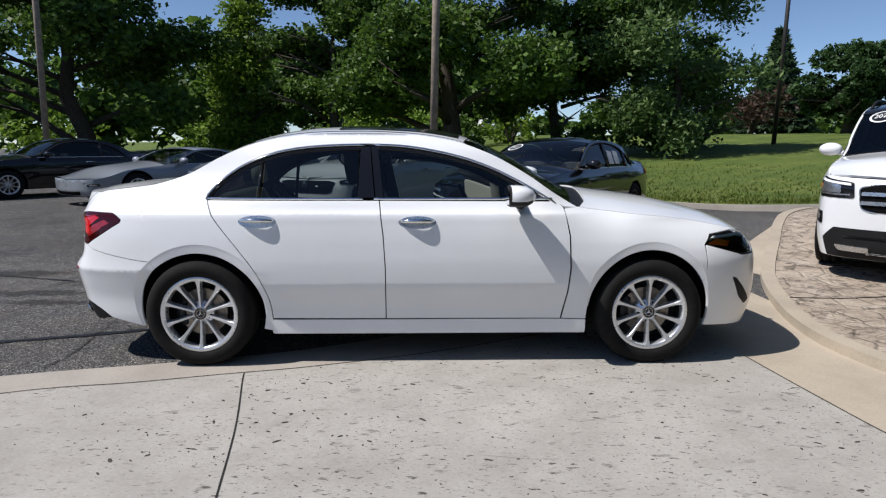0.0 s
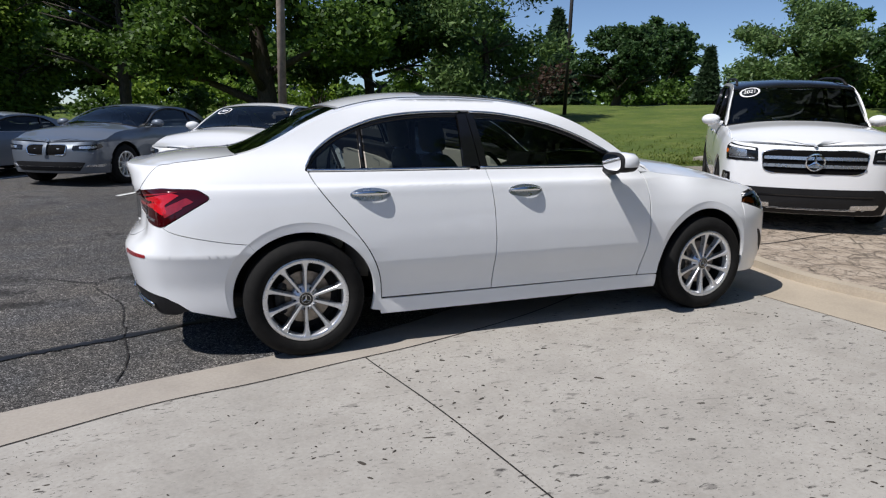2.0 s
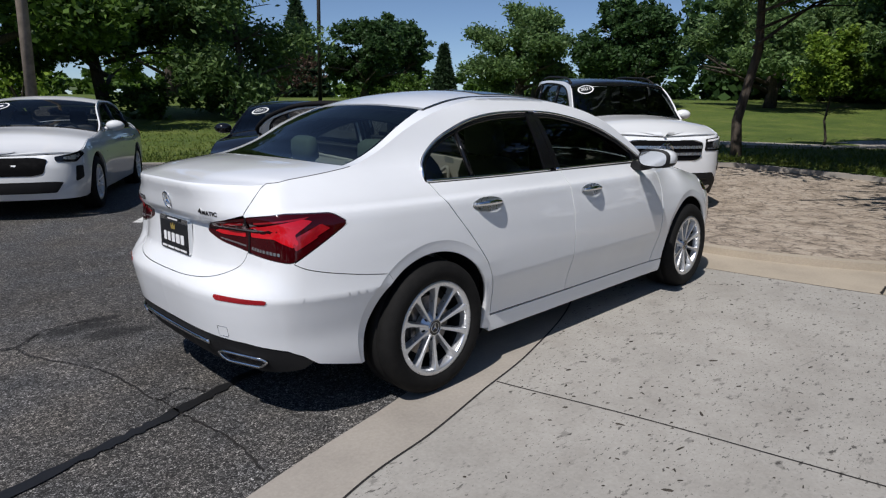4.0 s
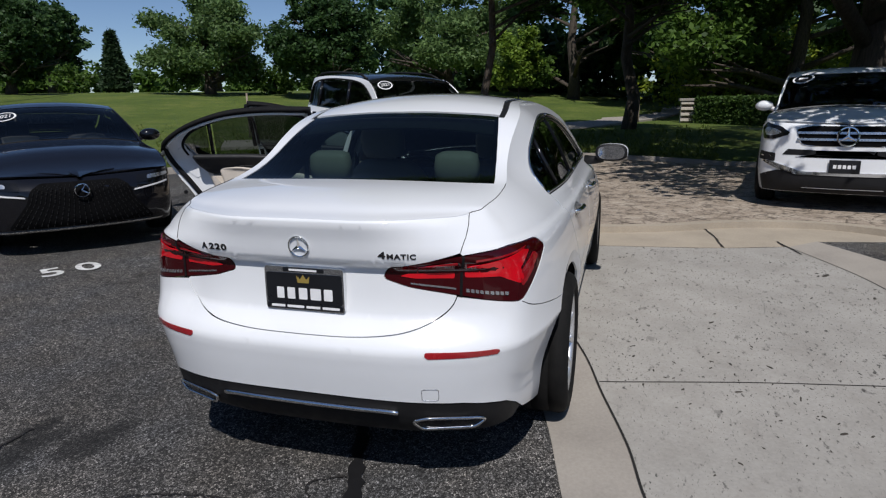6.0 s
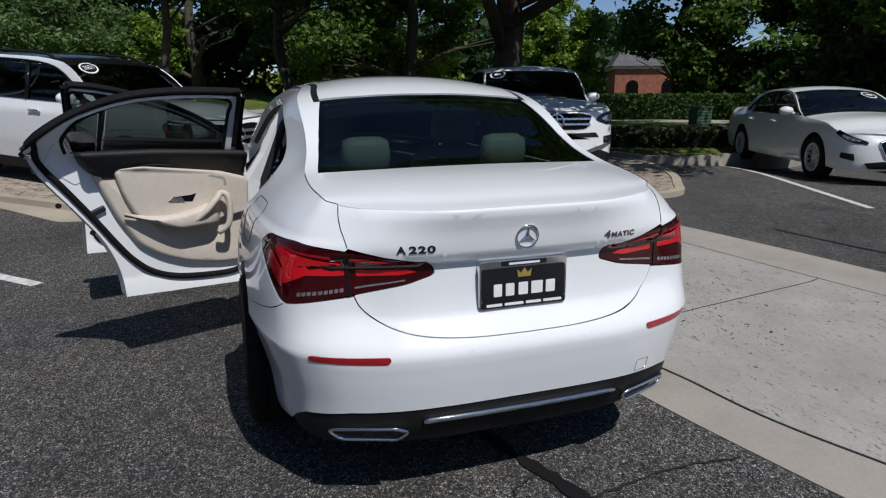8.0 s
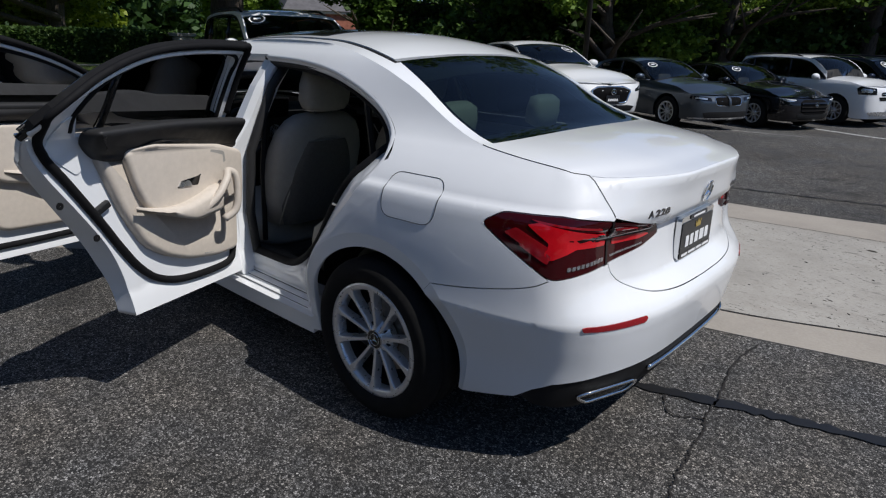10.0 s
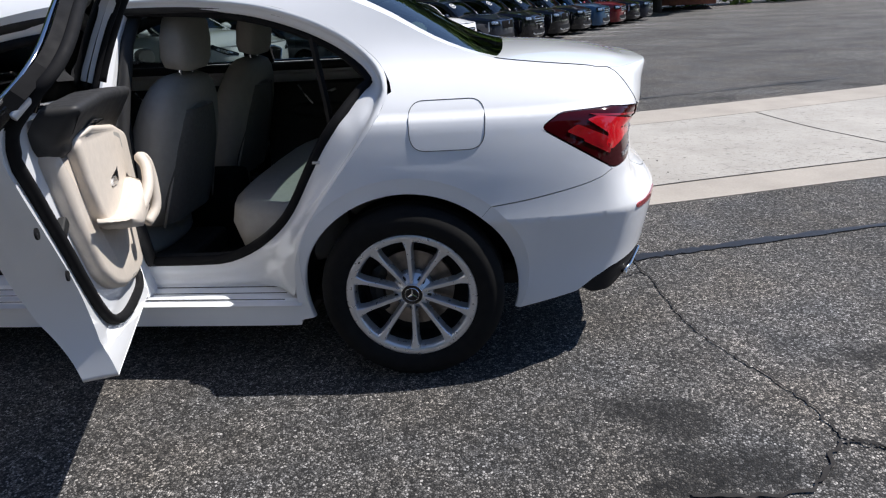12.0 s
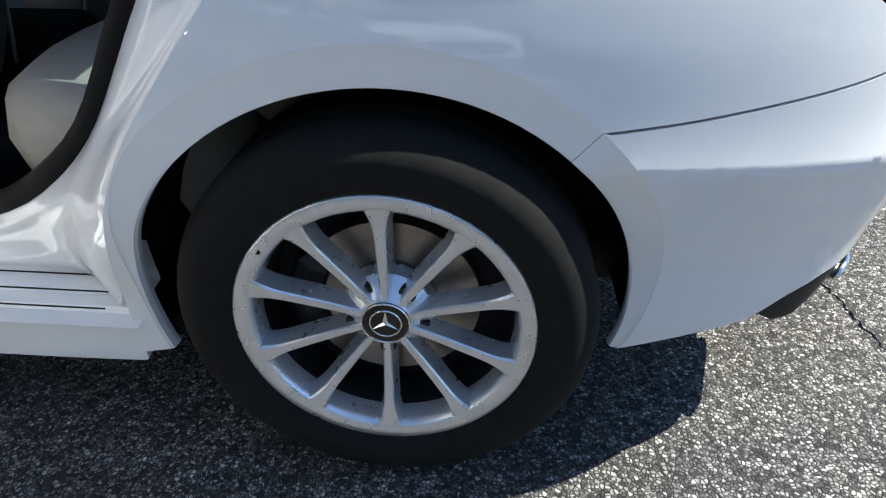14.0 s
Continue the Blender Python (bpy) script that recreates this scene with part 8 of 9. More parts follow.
# the row across the lane
ROW = [
    (saloon(paint="grey_paint", L=4.94, W=1.87, H=1.48, split=True, rim_chrome=0.012, grille=[(0.36, 0.70), (0.40, 0.66), (0.36, 0.54), (0.30, 0.53)], lamp=[(0.48, 0.62), (0.50, 0.69), (0.96, 0.73), (1.0, 0.67)], badge=(0.76, 0.035), arms=(), sticker=-0.6, bars=[([(0.6, 0.26), (0.68, 0.38), (0.5, 0.40)], "black_plastic", 0.004), ([(0.98, 0.25), (1.0, 0.28), (0.5, 0.27)], "satin", 0.01)]), "grey saloon with a chrome twin grille"),
    (saloon(paint="black_paint", L=4.95, W=1.89, H=1.45, slats=3, slat_mat="black_gloss", grille=[(0.32, 0.70), (0.46, 0.64), (0.42, 0.42), (0.30, 0.38)], drl=[(0.58, 0.68), (0.60, 0.70), (0.98, 0.735), (0.98, 0.715)], sticker=-0.6), "black saloon with a large dark grille"),
    (suv(paint="white", L=4.27, W=1.79, H=1.65, wb=2.56, fo=0.88, grille=[(0.36, 0.86), (0.42, 0.84), (0.40, 0.78), (0.36, 0.77)], slats=1, slat_h=0.01, badge=(0.815, 0.04), arms=(0, 180), plate=0.52, cowl=2.12, dark_ws=False, ws=1.55, rails=1,
         bars=[([(0.44, 0.66), (0.48, 0.74), (0.40, 0.745)], "black_gloss", 0.006), ([(0.64, 0.30), (0.72, 0.38), (0.5, 0.40)], "satin", 0.006)]), "small white sport utility car"),
    (suv(paint="navy_paint", L=4.81, W=1.90, H=1.67, wb=2.86, badge=(0.86, 0.05), slats=0, drl=[(1.0, 0.62), (1.01, 0.92), (1.04, 0.92), (1.03, 0.62)], sticker=-0.6), "dark blue sport utility car with upright running lights"),
    (suv(paint="black_paint", L=4.83, W=1.94, H=1.69, wb=2.85, rim_chrome=0.012, badge=(0.84, 0.05), arms=(90, 270), plate=0.58, sticker=-0.6), "black sport utility car with a chrome grille frame"),
]
for i in range(11):
    c, lab = ROW[i] if i < 5 else (ROW[3][0] if i in (5, 9) else ROW[4][0], "")
    if i >= 5:
        c = dict(c, paint={5: "black_paint", 6: "black_paint", 7: "blue_paint", 8: "red_paint", 9: "black_paint", 10: "navy_paint"}[i])
        lab = {5: "black sport utility car in the row", 6: "black sport utility car in the row", 7: "blue sport utility car", 8: "dark red sport utility car", 9: "black sport utility car in the row", 10: "dark blue sport utility car at the end of the row"}[i]
    fx, fy = 2.85 - 1.16 * i, -11.95 - 2.32 * i
    vehicle("car", c, lab, "car", at_front(c, fx, fy, -0.92, 0.39, float(lot_height(fx, fy))), "cars parked in the row")

# ---- trees, hedges, poles, buildings ----
def leaf_mesh(name, centres, size, mat, rng, droop=0.0, stretch=2.0, parent=None):
    """Many small folded leaves about the given places."""
    n = len(centres)
    a = rng.normal(size=(n, 3))
    a[:, 2] = a[:, 2] * 0.6 - droop
    a /= np.linalg.norm(a, axis=1, keepdims=True)
    b = np.cross(a, rng.normal(size=(n, 3)))
    b /= np.maximum(np.linalg.norm(b, axis=1, keepdims=True), 1e-9)
    k = np.cross(a, b)
    s = size * rng.uniform(0.6, 1.3, (n, 1))
    l, w = s * stretch * 0.5, s * 0.5
    v = np.stack([centres - a * l, centres + b * w + k * w * 0.25, centres + a * l, centres - b * w + k * w * 0.25], 1).reshape(-1, 3)
    me = bpy.data.meshes.new(name)
    me.vertices.add(4 * n)
    me.vertices.foreach_set("co", v.astype(np.float32).ravel())
    me.loops.add(4 * n)
    me.loops.foreach_set("vertex_index", np.arange(4 * n, dtype=np.int32))
    me.polygons.add(n)
    me.polygons.foreach_set("loop_start", np.arange(0, 4 * n, 4, dtype=np.int32))
    me.update(calc_edges=True)
    me.materials.append(mat)
    ob = new(name, me)
    if parent is not None:
        ob.parent = parent
    return ob


def crown_points(rng, blobs, n, spread, fill=0.35):
    """Places of leaves: clumps on the outside of several rounded masses."""
    out = []
    tot = sum(r[0] * r[1] * r[2] for _, r in blobs)
    for c, r in blobs:
        m = max(40, int(n * r[0] * r[1] * r[2] / tot))
        clumps = max(10, m // 46)
        d = rng.normal(size=(clumps, 3))
        d /= np.linalg.norm(d, axis=1, keepdims=True)
        rad = np.where(rng.random(clumps) < fill, rng.uniform(0.3, 0.8, clumps), rng.uniform(0.75, 1.08, clumps))
        q = np.asarray(c) + d * rad[:, None] * np.asarray(r)
        idx = rng.integers(0, clumps, m)
        out.append(q[idx] + rng.normal(size=(m, 3)) * spread * np.array((1, 1, 0.7)))
    return np.concatenate(out)


def limbs(bm, base, h, r, rng, n=7, lean=(0, 0), spread=0.5, low=0.3, reach=0.45):
    p = [Vector(base) + Vector((lean[0] * f, lean[1] * f, h * f)) + Vector((rng.normal() * 0.02 * h * (f > 0), rng.normal() * 0.02 * h * (f > 0), 0)) for f in np.linspace(0, 0.85, 6)]
    tube(bm, p, [r * 1.35, r * 1.0, r * 0.85, r * 0.68, r * 0.45, r * 0.18], 10)
    for i in range(n):
        f = low + (0.75 - low) * i / max(1, n - 1)
        o = p[0].lerp(p[-1], f)
        a = rng.uniform(0, 2 * math.pi)
        L = h * reach * (1.1 - 0.6 * f)
        up = rng.uniform(0.25, 0.8)
        d = Vector((math.cos(a), math.sin(a), up * spread))
        e = o + d * L
        mid = o + d * L * 0.5 + Vector((0, 0, L * 0.06))
        k = r * (0.55 - 0.4 * f)
        tube(bm, [o, mid, e], [k, k * 0.65, k * 0.15], 7)
        for _ in range(2):
            a2 = a + rng.uniform(-0.9, 0.9)
            tube(bm, [mid, mid + Vector((math.cos(a2), math.sin(a2), rng.uniform(0.1, 0.7))) * L * 0.45], [k * 0.45, k * 0.1], 5)


def tree(label, x, y, z, h, kind, seed, width=1.0, leaf=None, count=9000, trunk=None, low=0.25):
    rng = np.random.default_rng(seed)
    top = empty("tree", label, "tree", "", Matrix.Translation((x, y, z)))
    bm = bmesh.new()
    r = trunk or h * 0.026
    if kind == "conifer":
        tube(bm, [(0, 0, -0.3), (0, 0, h * 0.95)], [r, 0.02], 8)
        part("trunk", bm, M["bark"], top, smooth=True)
        t = rng.random(count) ** 0.75
        zz = h * (0.08 + 0.92 * (1 - t) ** 1.0)
        lay = (zz / h * 14) % 1
        rad = (1 - zz / h) * h * 0.24 * width * (0.55 + 0.45 * lay) * np.sqrt(rng.random(count)) + 0.05
        an = rng.uniform(0, 2 * math.pi, count)
        q = np.stack([rad * np.cos(an), rad * np.sin(an), zz - rad * 0.25], 1)
        leaf_mesh("crown", q, leaf or 0.20, M["needle"], rng, 0.2, 3.0, top)
        return top
    limbs(bm, (0, 0, -0.3), h * 0.9, r, rng, 9 if kind != "narrow" else 6, low=low, reach=0.42 * width)
    part("trunk", bm, M["bark"], top, smooth=True)
    blobs = []
    rw = h * 0.36 * width
    if kind == "narrow":
        for i in range(9):
            f = i / 8
            blobs.append(((rng.normal() * 0.25, rng.normal() * 0.25, h * (0.16 + 0.78 * f)), (h * 0.13 * width * (1.15 - 0.75 * f), h * 0.13 * width * (1.15 - 0.75 * f), h * 0.10)))
    elif kind == "round":
        for i in range(16):
            d = rng.normal(size=3)
            d /= np.linalg.norm(d)
            blobs.append(((d[0] * rw * 0.62, d[1] * rw * 0.62, h * 0.55 + d[2] * h * 0.30), (rw * 0.45, rw * 0.45, h * 0.15)))
    else:
        for i in range(20):
            a, f = rng.uniform(0, 2 * math.pi), rng.random()
            rr = rw * (0.35 + 0.60 * rng.random()) * (1.0 - 0.5 * max(0, f - 0.5))
            blobs.append(((rr * math.cos(a), rr * math.sin(a), h * (low + 0.06 + (0.90 - low) * f)), (rw * rng.uniform(0.24, 0.42), rw * rng.uniform(0.24, 0.42), h * rng.uniform(0.05, 0.10))))
    count = int(count * (1.7 if kind == "feathery" else 2.8))
    q = crown_points(rng, blobs, count, h * (0.026 if kind != "feathery" else 0.045))
    mat = {"oak": "leaf_oak", "round": "leaf_dark", "narrow": "leaf_light", "feathery": "leaf_grey", "light": "leaf_light"}[kind]
    leaf_mesh("crown", q, (leaf or 0.24) * 0.60, M[mat], rng, 0.5 if kind == "feathery" else 0.15, 2.4 if kind == "feathery" else 1.7, top)
    return top


def lh(x, y):
    return float(lawn_height(x, y))


TREES = [
    ("large dark oak with low spreading limbs", 2.6, 30.0, 13.5, "oak", 3, 1.25, 0.30, 16000, 0.50, 0.16),
    ("broad dark oak on the lawn", -17.5, 30.0, 14.0, "oak", 4, 1.35, 0.32, 16000, 0.45, 0.16),
    ("broad dark oak on the lawn", -27.0, 25.0, 14.0, "oak", 5, 1.3, 0.34, 12000, 0.45, 0.15),
    ("slender light green tree on the lawn", -10.4, 37.0, 12.5, "narrow", 6, 1.25, 0.28, 9000, 0.17, 0.2),
    ("oak with a dense crown on the lawn", -4.2, 34.0, 11.5, "oak", 7, 1.1, 0.30, 12000, 0.30, 0.22),
    ("oak with a dense crown on the lawn", 9.2, 33.0, 12.0, "oak", 8, 1.05, 0.30, 12000, 0.30, 0.2),
    ("feathery grey-green tree on the lawn", 14.2, 28.5, 10.4, "feathery", 9, 1.0, 0.22, 16000, 0.20, 0.06),
    ("pointed dark conifer behind the lawn", 31.5, 50.0, 8.6, "conifer", 10, 2.0, 0.34, 9000, 0.3, 0.1),
    ("dense round maple on the lawn", 29.5, 37.5, 6.2, "round", 11, 1.5, 0.28, 12000, 0.3, 0.2),
    ("pointed young spruce on the lawn", 37.0, 36.0, 4.2, "conifer", 12, 1.3, 0.28, 6000, 0.2, 0.1),
    ("tall feathery tree on the lawn", 36.5, 27.5, 7.4, "feathery", 13, 1.35, 0.24, 15000, 0.35, 0.10),
    ("dense round maple on the lawn", 37.0, 19.0, 7.2, "round", 14, 1.35, 0.28, 15000, 0.4, 0.15),
    ("light green tree behind the drive", 44.0, 12.0, 8.2, "feathery", 15, 1.6, 0.26, 12000, 0.35, 0.12),
    ("slender locust tree beside the stamped drive", 11.75, 2.05, 9.6, "feathery", 16, 1.25, 0.18, 11000, 0.10, 0.40),
    ("young light green tree on the lawn", 21.7, 3.0, 3.8, "light", 17, 0.62, 0.15, 4000, 0.04, 0.42),
    ("big spreading tree over the drive", 21.6, -1.1, 9.5, "oak", 18, 0.92, 0.24, 9000, 0.23, 0.46),
    ("big spreading shade tree behind the parked cars", 12.2, -5.6, 10.5, "oak", 19, 2.4, 0.21, 36000, 0.40, 0.34),
    ("light green tree beside the brick house", 30.3, -17.0, 7.0, "light", 35, 0.8, 0.26, 9000, 0.2, 0.08),
    ("dark oak behind the hedge", 33.0, -9.0, 12.5, "oak", 20, 1.2, 0.34, 11000, 0.4, 0.15),
    ("dense tree beside the brick house", 26.0, -21.9, 10.5, "oak", 22, 1.15, 0.30, 13000, 0.35, 0.05),
    ("dense tree behind the parked cars", 20.5, -28.5, 10.5, "oak", 23, 1.3, 0.32, 12000, 0.35, 0.10),
    ("dense tree behind the parked cars", 15.5, -24.5, 9.5, "oak", 24, 1.3, 0.28, 12000, 0.35, 0.08),
    ("light green tree behind the parked cars", 11.5, -22.5, 8.5, "light", 25, 1.4, 0.24, 13000, 0.3, 0.08),
    ("light green tree behind the parked cars", 8.5, -28.5, 9.0, "light", 26, 1.4, 0.26, 12000, 0.3, 0.08),
    ("dense dark tree behind the parked cars", 4.0, -35.0, 10.5, "oak", 27, 1.4, 0.32, 11000, 0.35, 0.08),
    ("dense dark tree behind the parked cars", -1.5, -42.0, 10.5, "oak", 28, 1.4, 0.34, 10000, 0.35, 0.08),
    ("light green tree at the end of the row", -11.0, -44.0, 9.0, "light", 29, 1.3, 0.32, 9000, 0.3, 0.08),
    ("dark oak across the lawn", 22.0, 56.0, 13.0, "oak", 30, 1.2, 0.42, 8000, 0.4, 0.1),
    ("dark tree across the lawn", 46.0, 52.0, 9.5, "round", 31, 1.0, 0.42, 6000, 0.4, 0.1),
    ("dark tree across the lawn", 58.0, 42.0, 9.0, "oak", 32, 1.1, 0.42, 6000, 0.4, 0.1),
    ("dark tree behind the drive", 48.0, 3.0, 14.0, "oak", 33, 1.2, 0.4, 9000, 0.4, 0.1),
    ("dark tree behind the drive", 42.0, -6.0, 13.0, "oak", 34, 1.2, 0.4, 9000, 0.4, 0.1),
]
for lab, x, y, h, kind, seed, wd, lf, cnt, tr, low in TREES:
    z = lh(x, y) if (0.70 * (x - 8.5) + 0.71 * (y - 7.0) > 0 and y > -8) else 0.0
    tree(lab, x, y, z, h, kind, seed, wd, lf, cnt, tr, low)


def shrubs(name, label, spots, size, mat, seed, n=700, leaf=0.14, kind=""):
    for i, (x, y, s) in enumerate(spots):
        rng = np.random.default_rng(seed + i)
        z = lh(x, y) if (0.70 * (x - 8.5) + 0.71 * (y - 7.0) > 0 and y > -8) else 0.0
        top = empty(name, label, "shrub", "", Matrix.Translation((x, y, z)))
        bl = [((rng.normal() * s * 0.4, rng.normal() * s * 0.4, s * rng.uniform(0.3, 0.9)), (s * 0.5, s * 0.5, s * 0.45)) for _ in range(7)]
        leaf_mesh("foliage", crown_points(rng, bl, n, s * 0.12, 0.2), leaf, M[mat], rng, 0.1, 1.6, top)
        bm = bmesh.new()
        for k in range(5):
            a = k * 1.26
            tube(bm, [(0, 0, -0.1), (math.cos(a) * s * 0.35, math.sin(a) * s * 0.35, s * 0.7)], [s * 0.05, s * 0.015], 5)
        part("stem", bm, M["bark"], top)


shrubs("shrub", "yellow-green shrub beside the lane", [(38.0, -7.2, 3.9), (36.5, -9.2, 2.9)], 1, "leaf_yellow", 100, 3200, 0.22)
shrubs("shrub", "dark green shrub at the foot of the trees", [(11.0, 31.0, 1.5), (15.5, 31.5, 1.7), (17.5, 33.0, 1.4), (-1.0, 40.0, 1.8), (-7.0, 44.0, 2.0), (4.5, 44.0, 2.0), (38.5, 41.0, 1.8), (40, 24, 1.8)], 1, "leaf_oak", 140, 1300, 0.2)
shrubs("shrub", "light green shrub on the lawn edge", [(-14.5, 40.0, 2.4), (-22.0, 36.0, 2.6), (-4.5, 47.0, 2.4), (8.0, 46.0, 2.4), (1.0, 52, 2.6)], 1, "leaf_light", 170, 1300, 0.24)
shrubs("shrub", "reddish young tree on the lawn", [(27.0, 45.0, 2.6)], 1, "leaf_red", 190, 1500, 0.2)


def woods(name, label, pts, depth, h, mat, seed, n, leaf):
    """A far belt of woodland: one mass of foliage."""
    rng = np.random.default_rng(seed)
    line = np.array(catmull(pts, 16))
    bl = []
    for p in line:
        for _ in range(3):
            hh = h * rng.uniform(0.55, 1.15)
            bl.append(((p[0] + rng.normal() * depth * 0.4, p[1] + rng.normal() * depth * 0.4, p[2] + hh * rng.uniform(0.2, 0.75)), (hh * 0.38, hh * 0.38, hh * 0.34)))
    ob = leaf_mesh(name, crown_points(rng, bl, n, h * 0.05, 0.25), leaf, M[mat], rng, 0.1, 1.5)
    tagged(ob, label, "woods", kind="stuff")


woods("far_woods", "dark belt of woodland beyond the lawn", [(-110, 60, 2), (-50, 66, 2.5), (-22, 70, 2.7), (-6, 74, 2.7), (8, 78, 2.7)], 8, 11, "leaf_oak", 201, 36000, 0.75)
woods("far_woods", "dark belt of trees across the car park", [(-46, -62, 0), (-50, -30, 0), (-52, 0, 0), (-50, 30, 0.2), (-40, 52, 1)], 5, 9, "leaf_oak", 206, 22000, 0.7)
woods("far_woods", "low belt of trees beyond the lawn", [(14, 84, 2.7), (40, 84, 2.7), (62, 74, 2.7), (90, 58, 2.7), (120, 30, 2.0)], 8, 4.2, "leaf_oak", 202, 22000, 0.7)
woods("far_woods", "dark woodland behind the drive", [(58, 24, 1.8), (58, 8, 0.8), (55, -6, 0), (54, -17, 0), (64, -28, 0), (68, -48, 0)], 6, 10, "leaf_dark", 203, 34000, 0.6)
woods("tree_belt", "dense belt of trees behind the parked row", [(29, -36, 0), (24, -35, 0), (16, -36, 0), (8, -42, 0), (0, -50, 0), (-12, -56, 0), (-30, -60, 0)], 4, 8, "leaf_oak", 204, 36000, 0.42)
woods("shrub_belt", "low shrubs under the trees behind the parked row", [(17, -20, 0), (13.5, -22.5, 0), (10.5, -26.5, 0), (7, -32, 0), (2, -39, 0), (-6, -46, 0)], 1.2, 2.6, "hedge", 205, 22000, 0.22)


def hedge(label, pts, w, h, seed, n, z=0.0, mat="hedge"):
    """A clipped hedge along a line."""
    rng = np.random.default_rng(seed)
    line = np.array(catmull(pts, 10))
    seg = np.linalg.norm(np.diff(line, axis=0), axis=1)
    s = rng.random(n) * seg.sum()
    i = np.clip(np.searchsorted(np.cumsum(seg), s), 0, len(seg) - 1)
    f = rng.random(n)
    p = line[i] + (line[i + 1] - line[i]) * f[:, None]
    d = (line[i + 1] - line[i]) / seg[i][:, None]
    nn = np.stack([-d[:, 1], d[:, 0]], 1)
    face = rng.integers(0, 3, n)
    off = np.where(face == 0, rng.uniform(-1, 1, n), np.where(face == 1, -1, 1)) * w / 2 + rng.normal(size=n) * 0.03
    zz = np.where(face == 0, h, rng.uniform(0.05, 1, n) * h) + rng.normal(size=n) * 0.03
    q = np.column_stack([p + nn * off[:, None], zz + z])
    top = empty("hedge", label, "hedge")
    leaf_mesh("foliage", q, 0.11, M[mat], rng, 0.0, 1.5, top)
    bm = bmesh.new()
    rows = []
    for k, a in enumerate(line):
        e = line[min(k + 1, len(line) - 1)] - line[max(k - 1, 0)]
        e = e / np.linalg.norm(e)
        m = np.array((-e[1], e[0])) * (w / 2 - 0.06)
        rows.append([bm.verts.new((*(a - m), z)), bm.verts.new((*(a - m), z + h - 0.06)), bm.verts.new((*(a + m), z + h - 0.06)), bm.verts.new((*(a + m), z))])
    for r, t in zip(rows, rows[1:]):
        for k in range(3):
            bm.faces.new((r[k], r[k + 1], t[k + 1], t[k]))
    part("inner_growth", bm, M[mat], top)


hedge("clipped dark green hedge beyond the lane", [(29.3, -4.4), (26.0, -7.4), (22.8, -9.4)], 1.0, 1.25, 301, 8000, 0.1)
hedge("clipped dark green hedge beyond the lane", [(22.2, -10.2), (20.6, -14.4), (18.4, -19.5), (14.5, -26.5)], 1.0, 1.15, 302, 14000)
hedge("low hedge on the planted island, coloured dark as in shade", [(10.3, -6.9), (9.5, -8.6), (9.8, -11.2), (10.7, -14.6)], 1.7, 0.34, 303, 9000, 0.12, "shrub_shaded")
lane = tagged(ribbon("lane_road", [(24.4, -2.0), (21.2, -9.6), (18.6, -15.4), (13.0, -25.0)], -1.6, 0.9, 0.185, M["gutter"], h=0.3), "pale concrete lane behind the lawn", "road", kind="structure")
lane2 = tagged(ribbon("far_road", catmull([(13.5, 10.5), (16.0, 7.0), (20.5, 3.2), (26, 1.2), (33, -1.0), (42, -3.4), (60, -8)], 6), -1.7, 1.7, 0.07, M["gutter"], h=0.4, rise=lawn_height), "pale concrete lane behind the lawn", "road", kind="structure")


def gate_pier(x, y):
    bm = bmesh.new()
    box(bm, (x, y, 0.60), (0.50, 0.50, 1.22))
    ob = part("gate_pier", bm, M["kerb"], None)
    tagged(ob, "stone gate pier at the gap in the hedge", "pier")
    bm = bmesh.new()
    box(bm, (0, 0, 0), (0.18, 0.58, 0.12), None, 0.01, 1)
    first = part("stone", bm, M["stucco"], ob, m=Matrix.Translation((x - 0.24, y, 0.085)))
    for k in range(9):
        for j in range(3):
            if k or j:
                st = new("stone", first.data)
                st.parent = ob
                st.matrix_local = Matrix.Translation((x - 0.2 + 0.2 * j + (0.04 if k % 2 else -0.04), y, 0.085 + 0.13 * k))
    bm = bmesh.new()
    box(bm, (x, y, 1.28), (0.75, 0.75, 0.12), None, 0.02)
    part("cap", bm, M["kerb"], ob)


gate_pier(22.4, -9.7)
gate_pier(29.7, -3.8)


def pole(name, label, x, y, z, h, r0, r1, mat, lean=(0, 0), head=False):
    bm = bmesh.new()
    tube(bm, [(x, y, z - 0.2), (x + lean[0] * h, y + lean[1] * h, z + h)], [r0, r1], 12)
    ob = part(name, bm, mat, None, smooth=True)
    tagged(ob, label, "pole")
    if head:
        bm = bmesh.new()
        box(bm, (x + lean[0] * h, y + lean[1] * h, z + h), (0.7, 0.3, 0.14), None, 0.03)
        part("lamp_head", bm, mat, ob)
    return ob


pole("utility_pole", "weathered square wooden pole beside the bays", 1.5, 13.2, 0.15, 9.0, 0.115, 0.10, M["wood_pole"], (0.02, 0.0))
pole("street_lamp", "tall dark bronze lamp pole on the lawn", 21.4, 31.6, lh(21.4, 31.6), 13.0, 0.13, 0.10, M["bronze_pole"], (0.02, 0), True)
pole("street_lamp", "tall weathered lamp pole at the row's end", -11.0, 16.2, 0.2, 11.0, 0.10, 0.09, M["wood_pole"], (0.02, 0), True)
pole("street_lamp", "dark lamp pole behind the parked row", 8.9, -16.3, 0.0, 9.0, 0.09, 0.08, M["bronze_pole"], (0, 0), True)
pole("street_lamp", "pale lamp pole behind the parked row", 2.7, -31.0, 0.0, 10.0, 0.10, 0.09, M["satin"], (0, 0), True)
pole("sign_post", "thin pale stake on the grass beside the lane", 29.0, -1.6, lh(29.0, -1.6), 1.25, 0.03, 0.03, M["wood_pole"])
pole("sign_post", "thin wooden stake on the lawn", 16.5, 11.5, lh(16.5, 11.5), 1.5, 0.03, 0.03, M["wood_pole"])


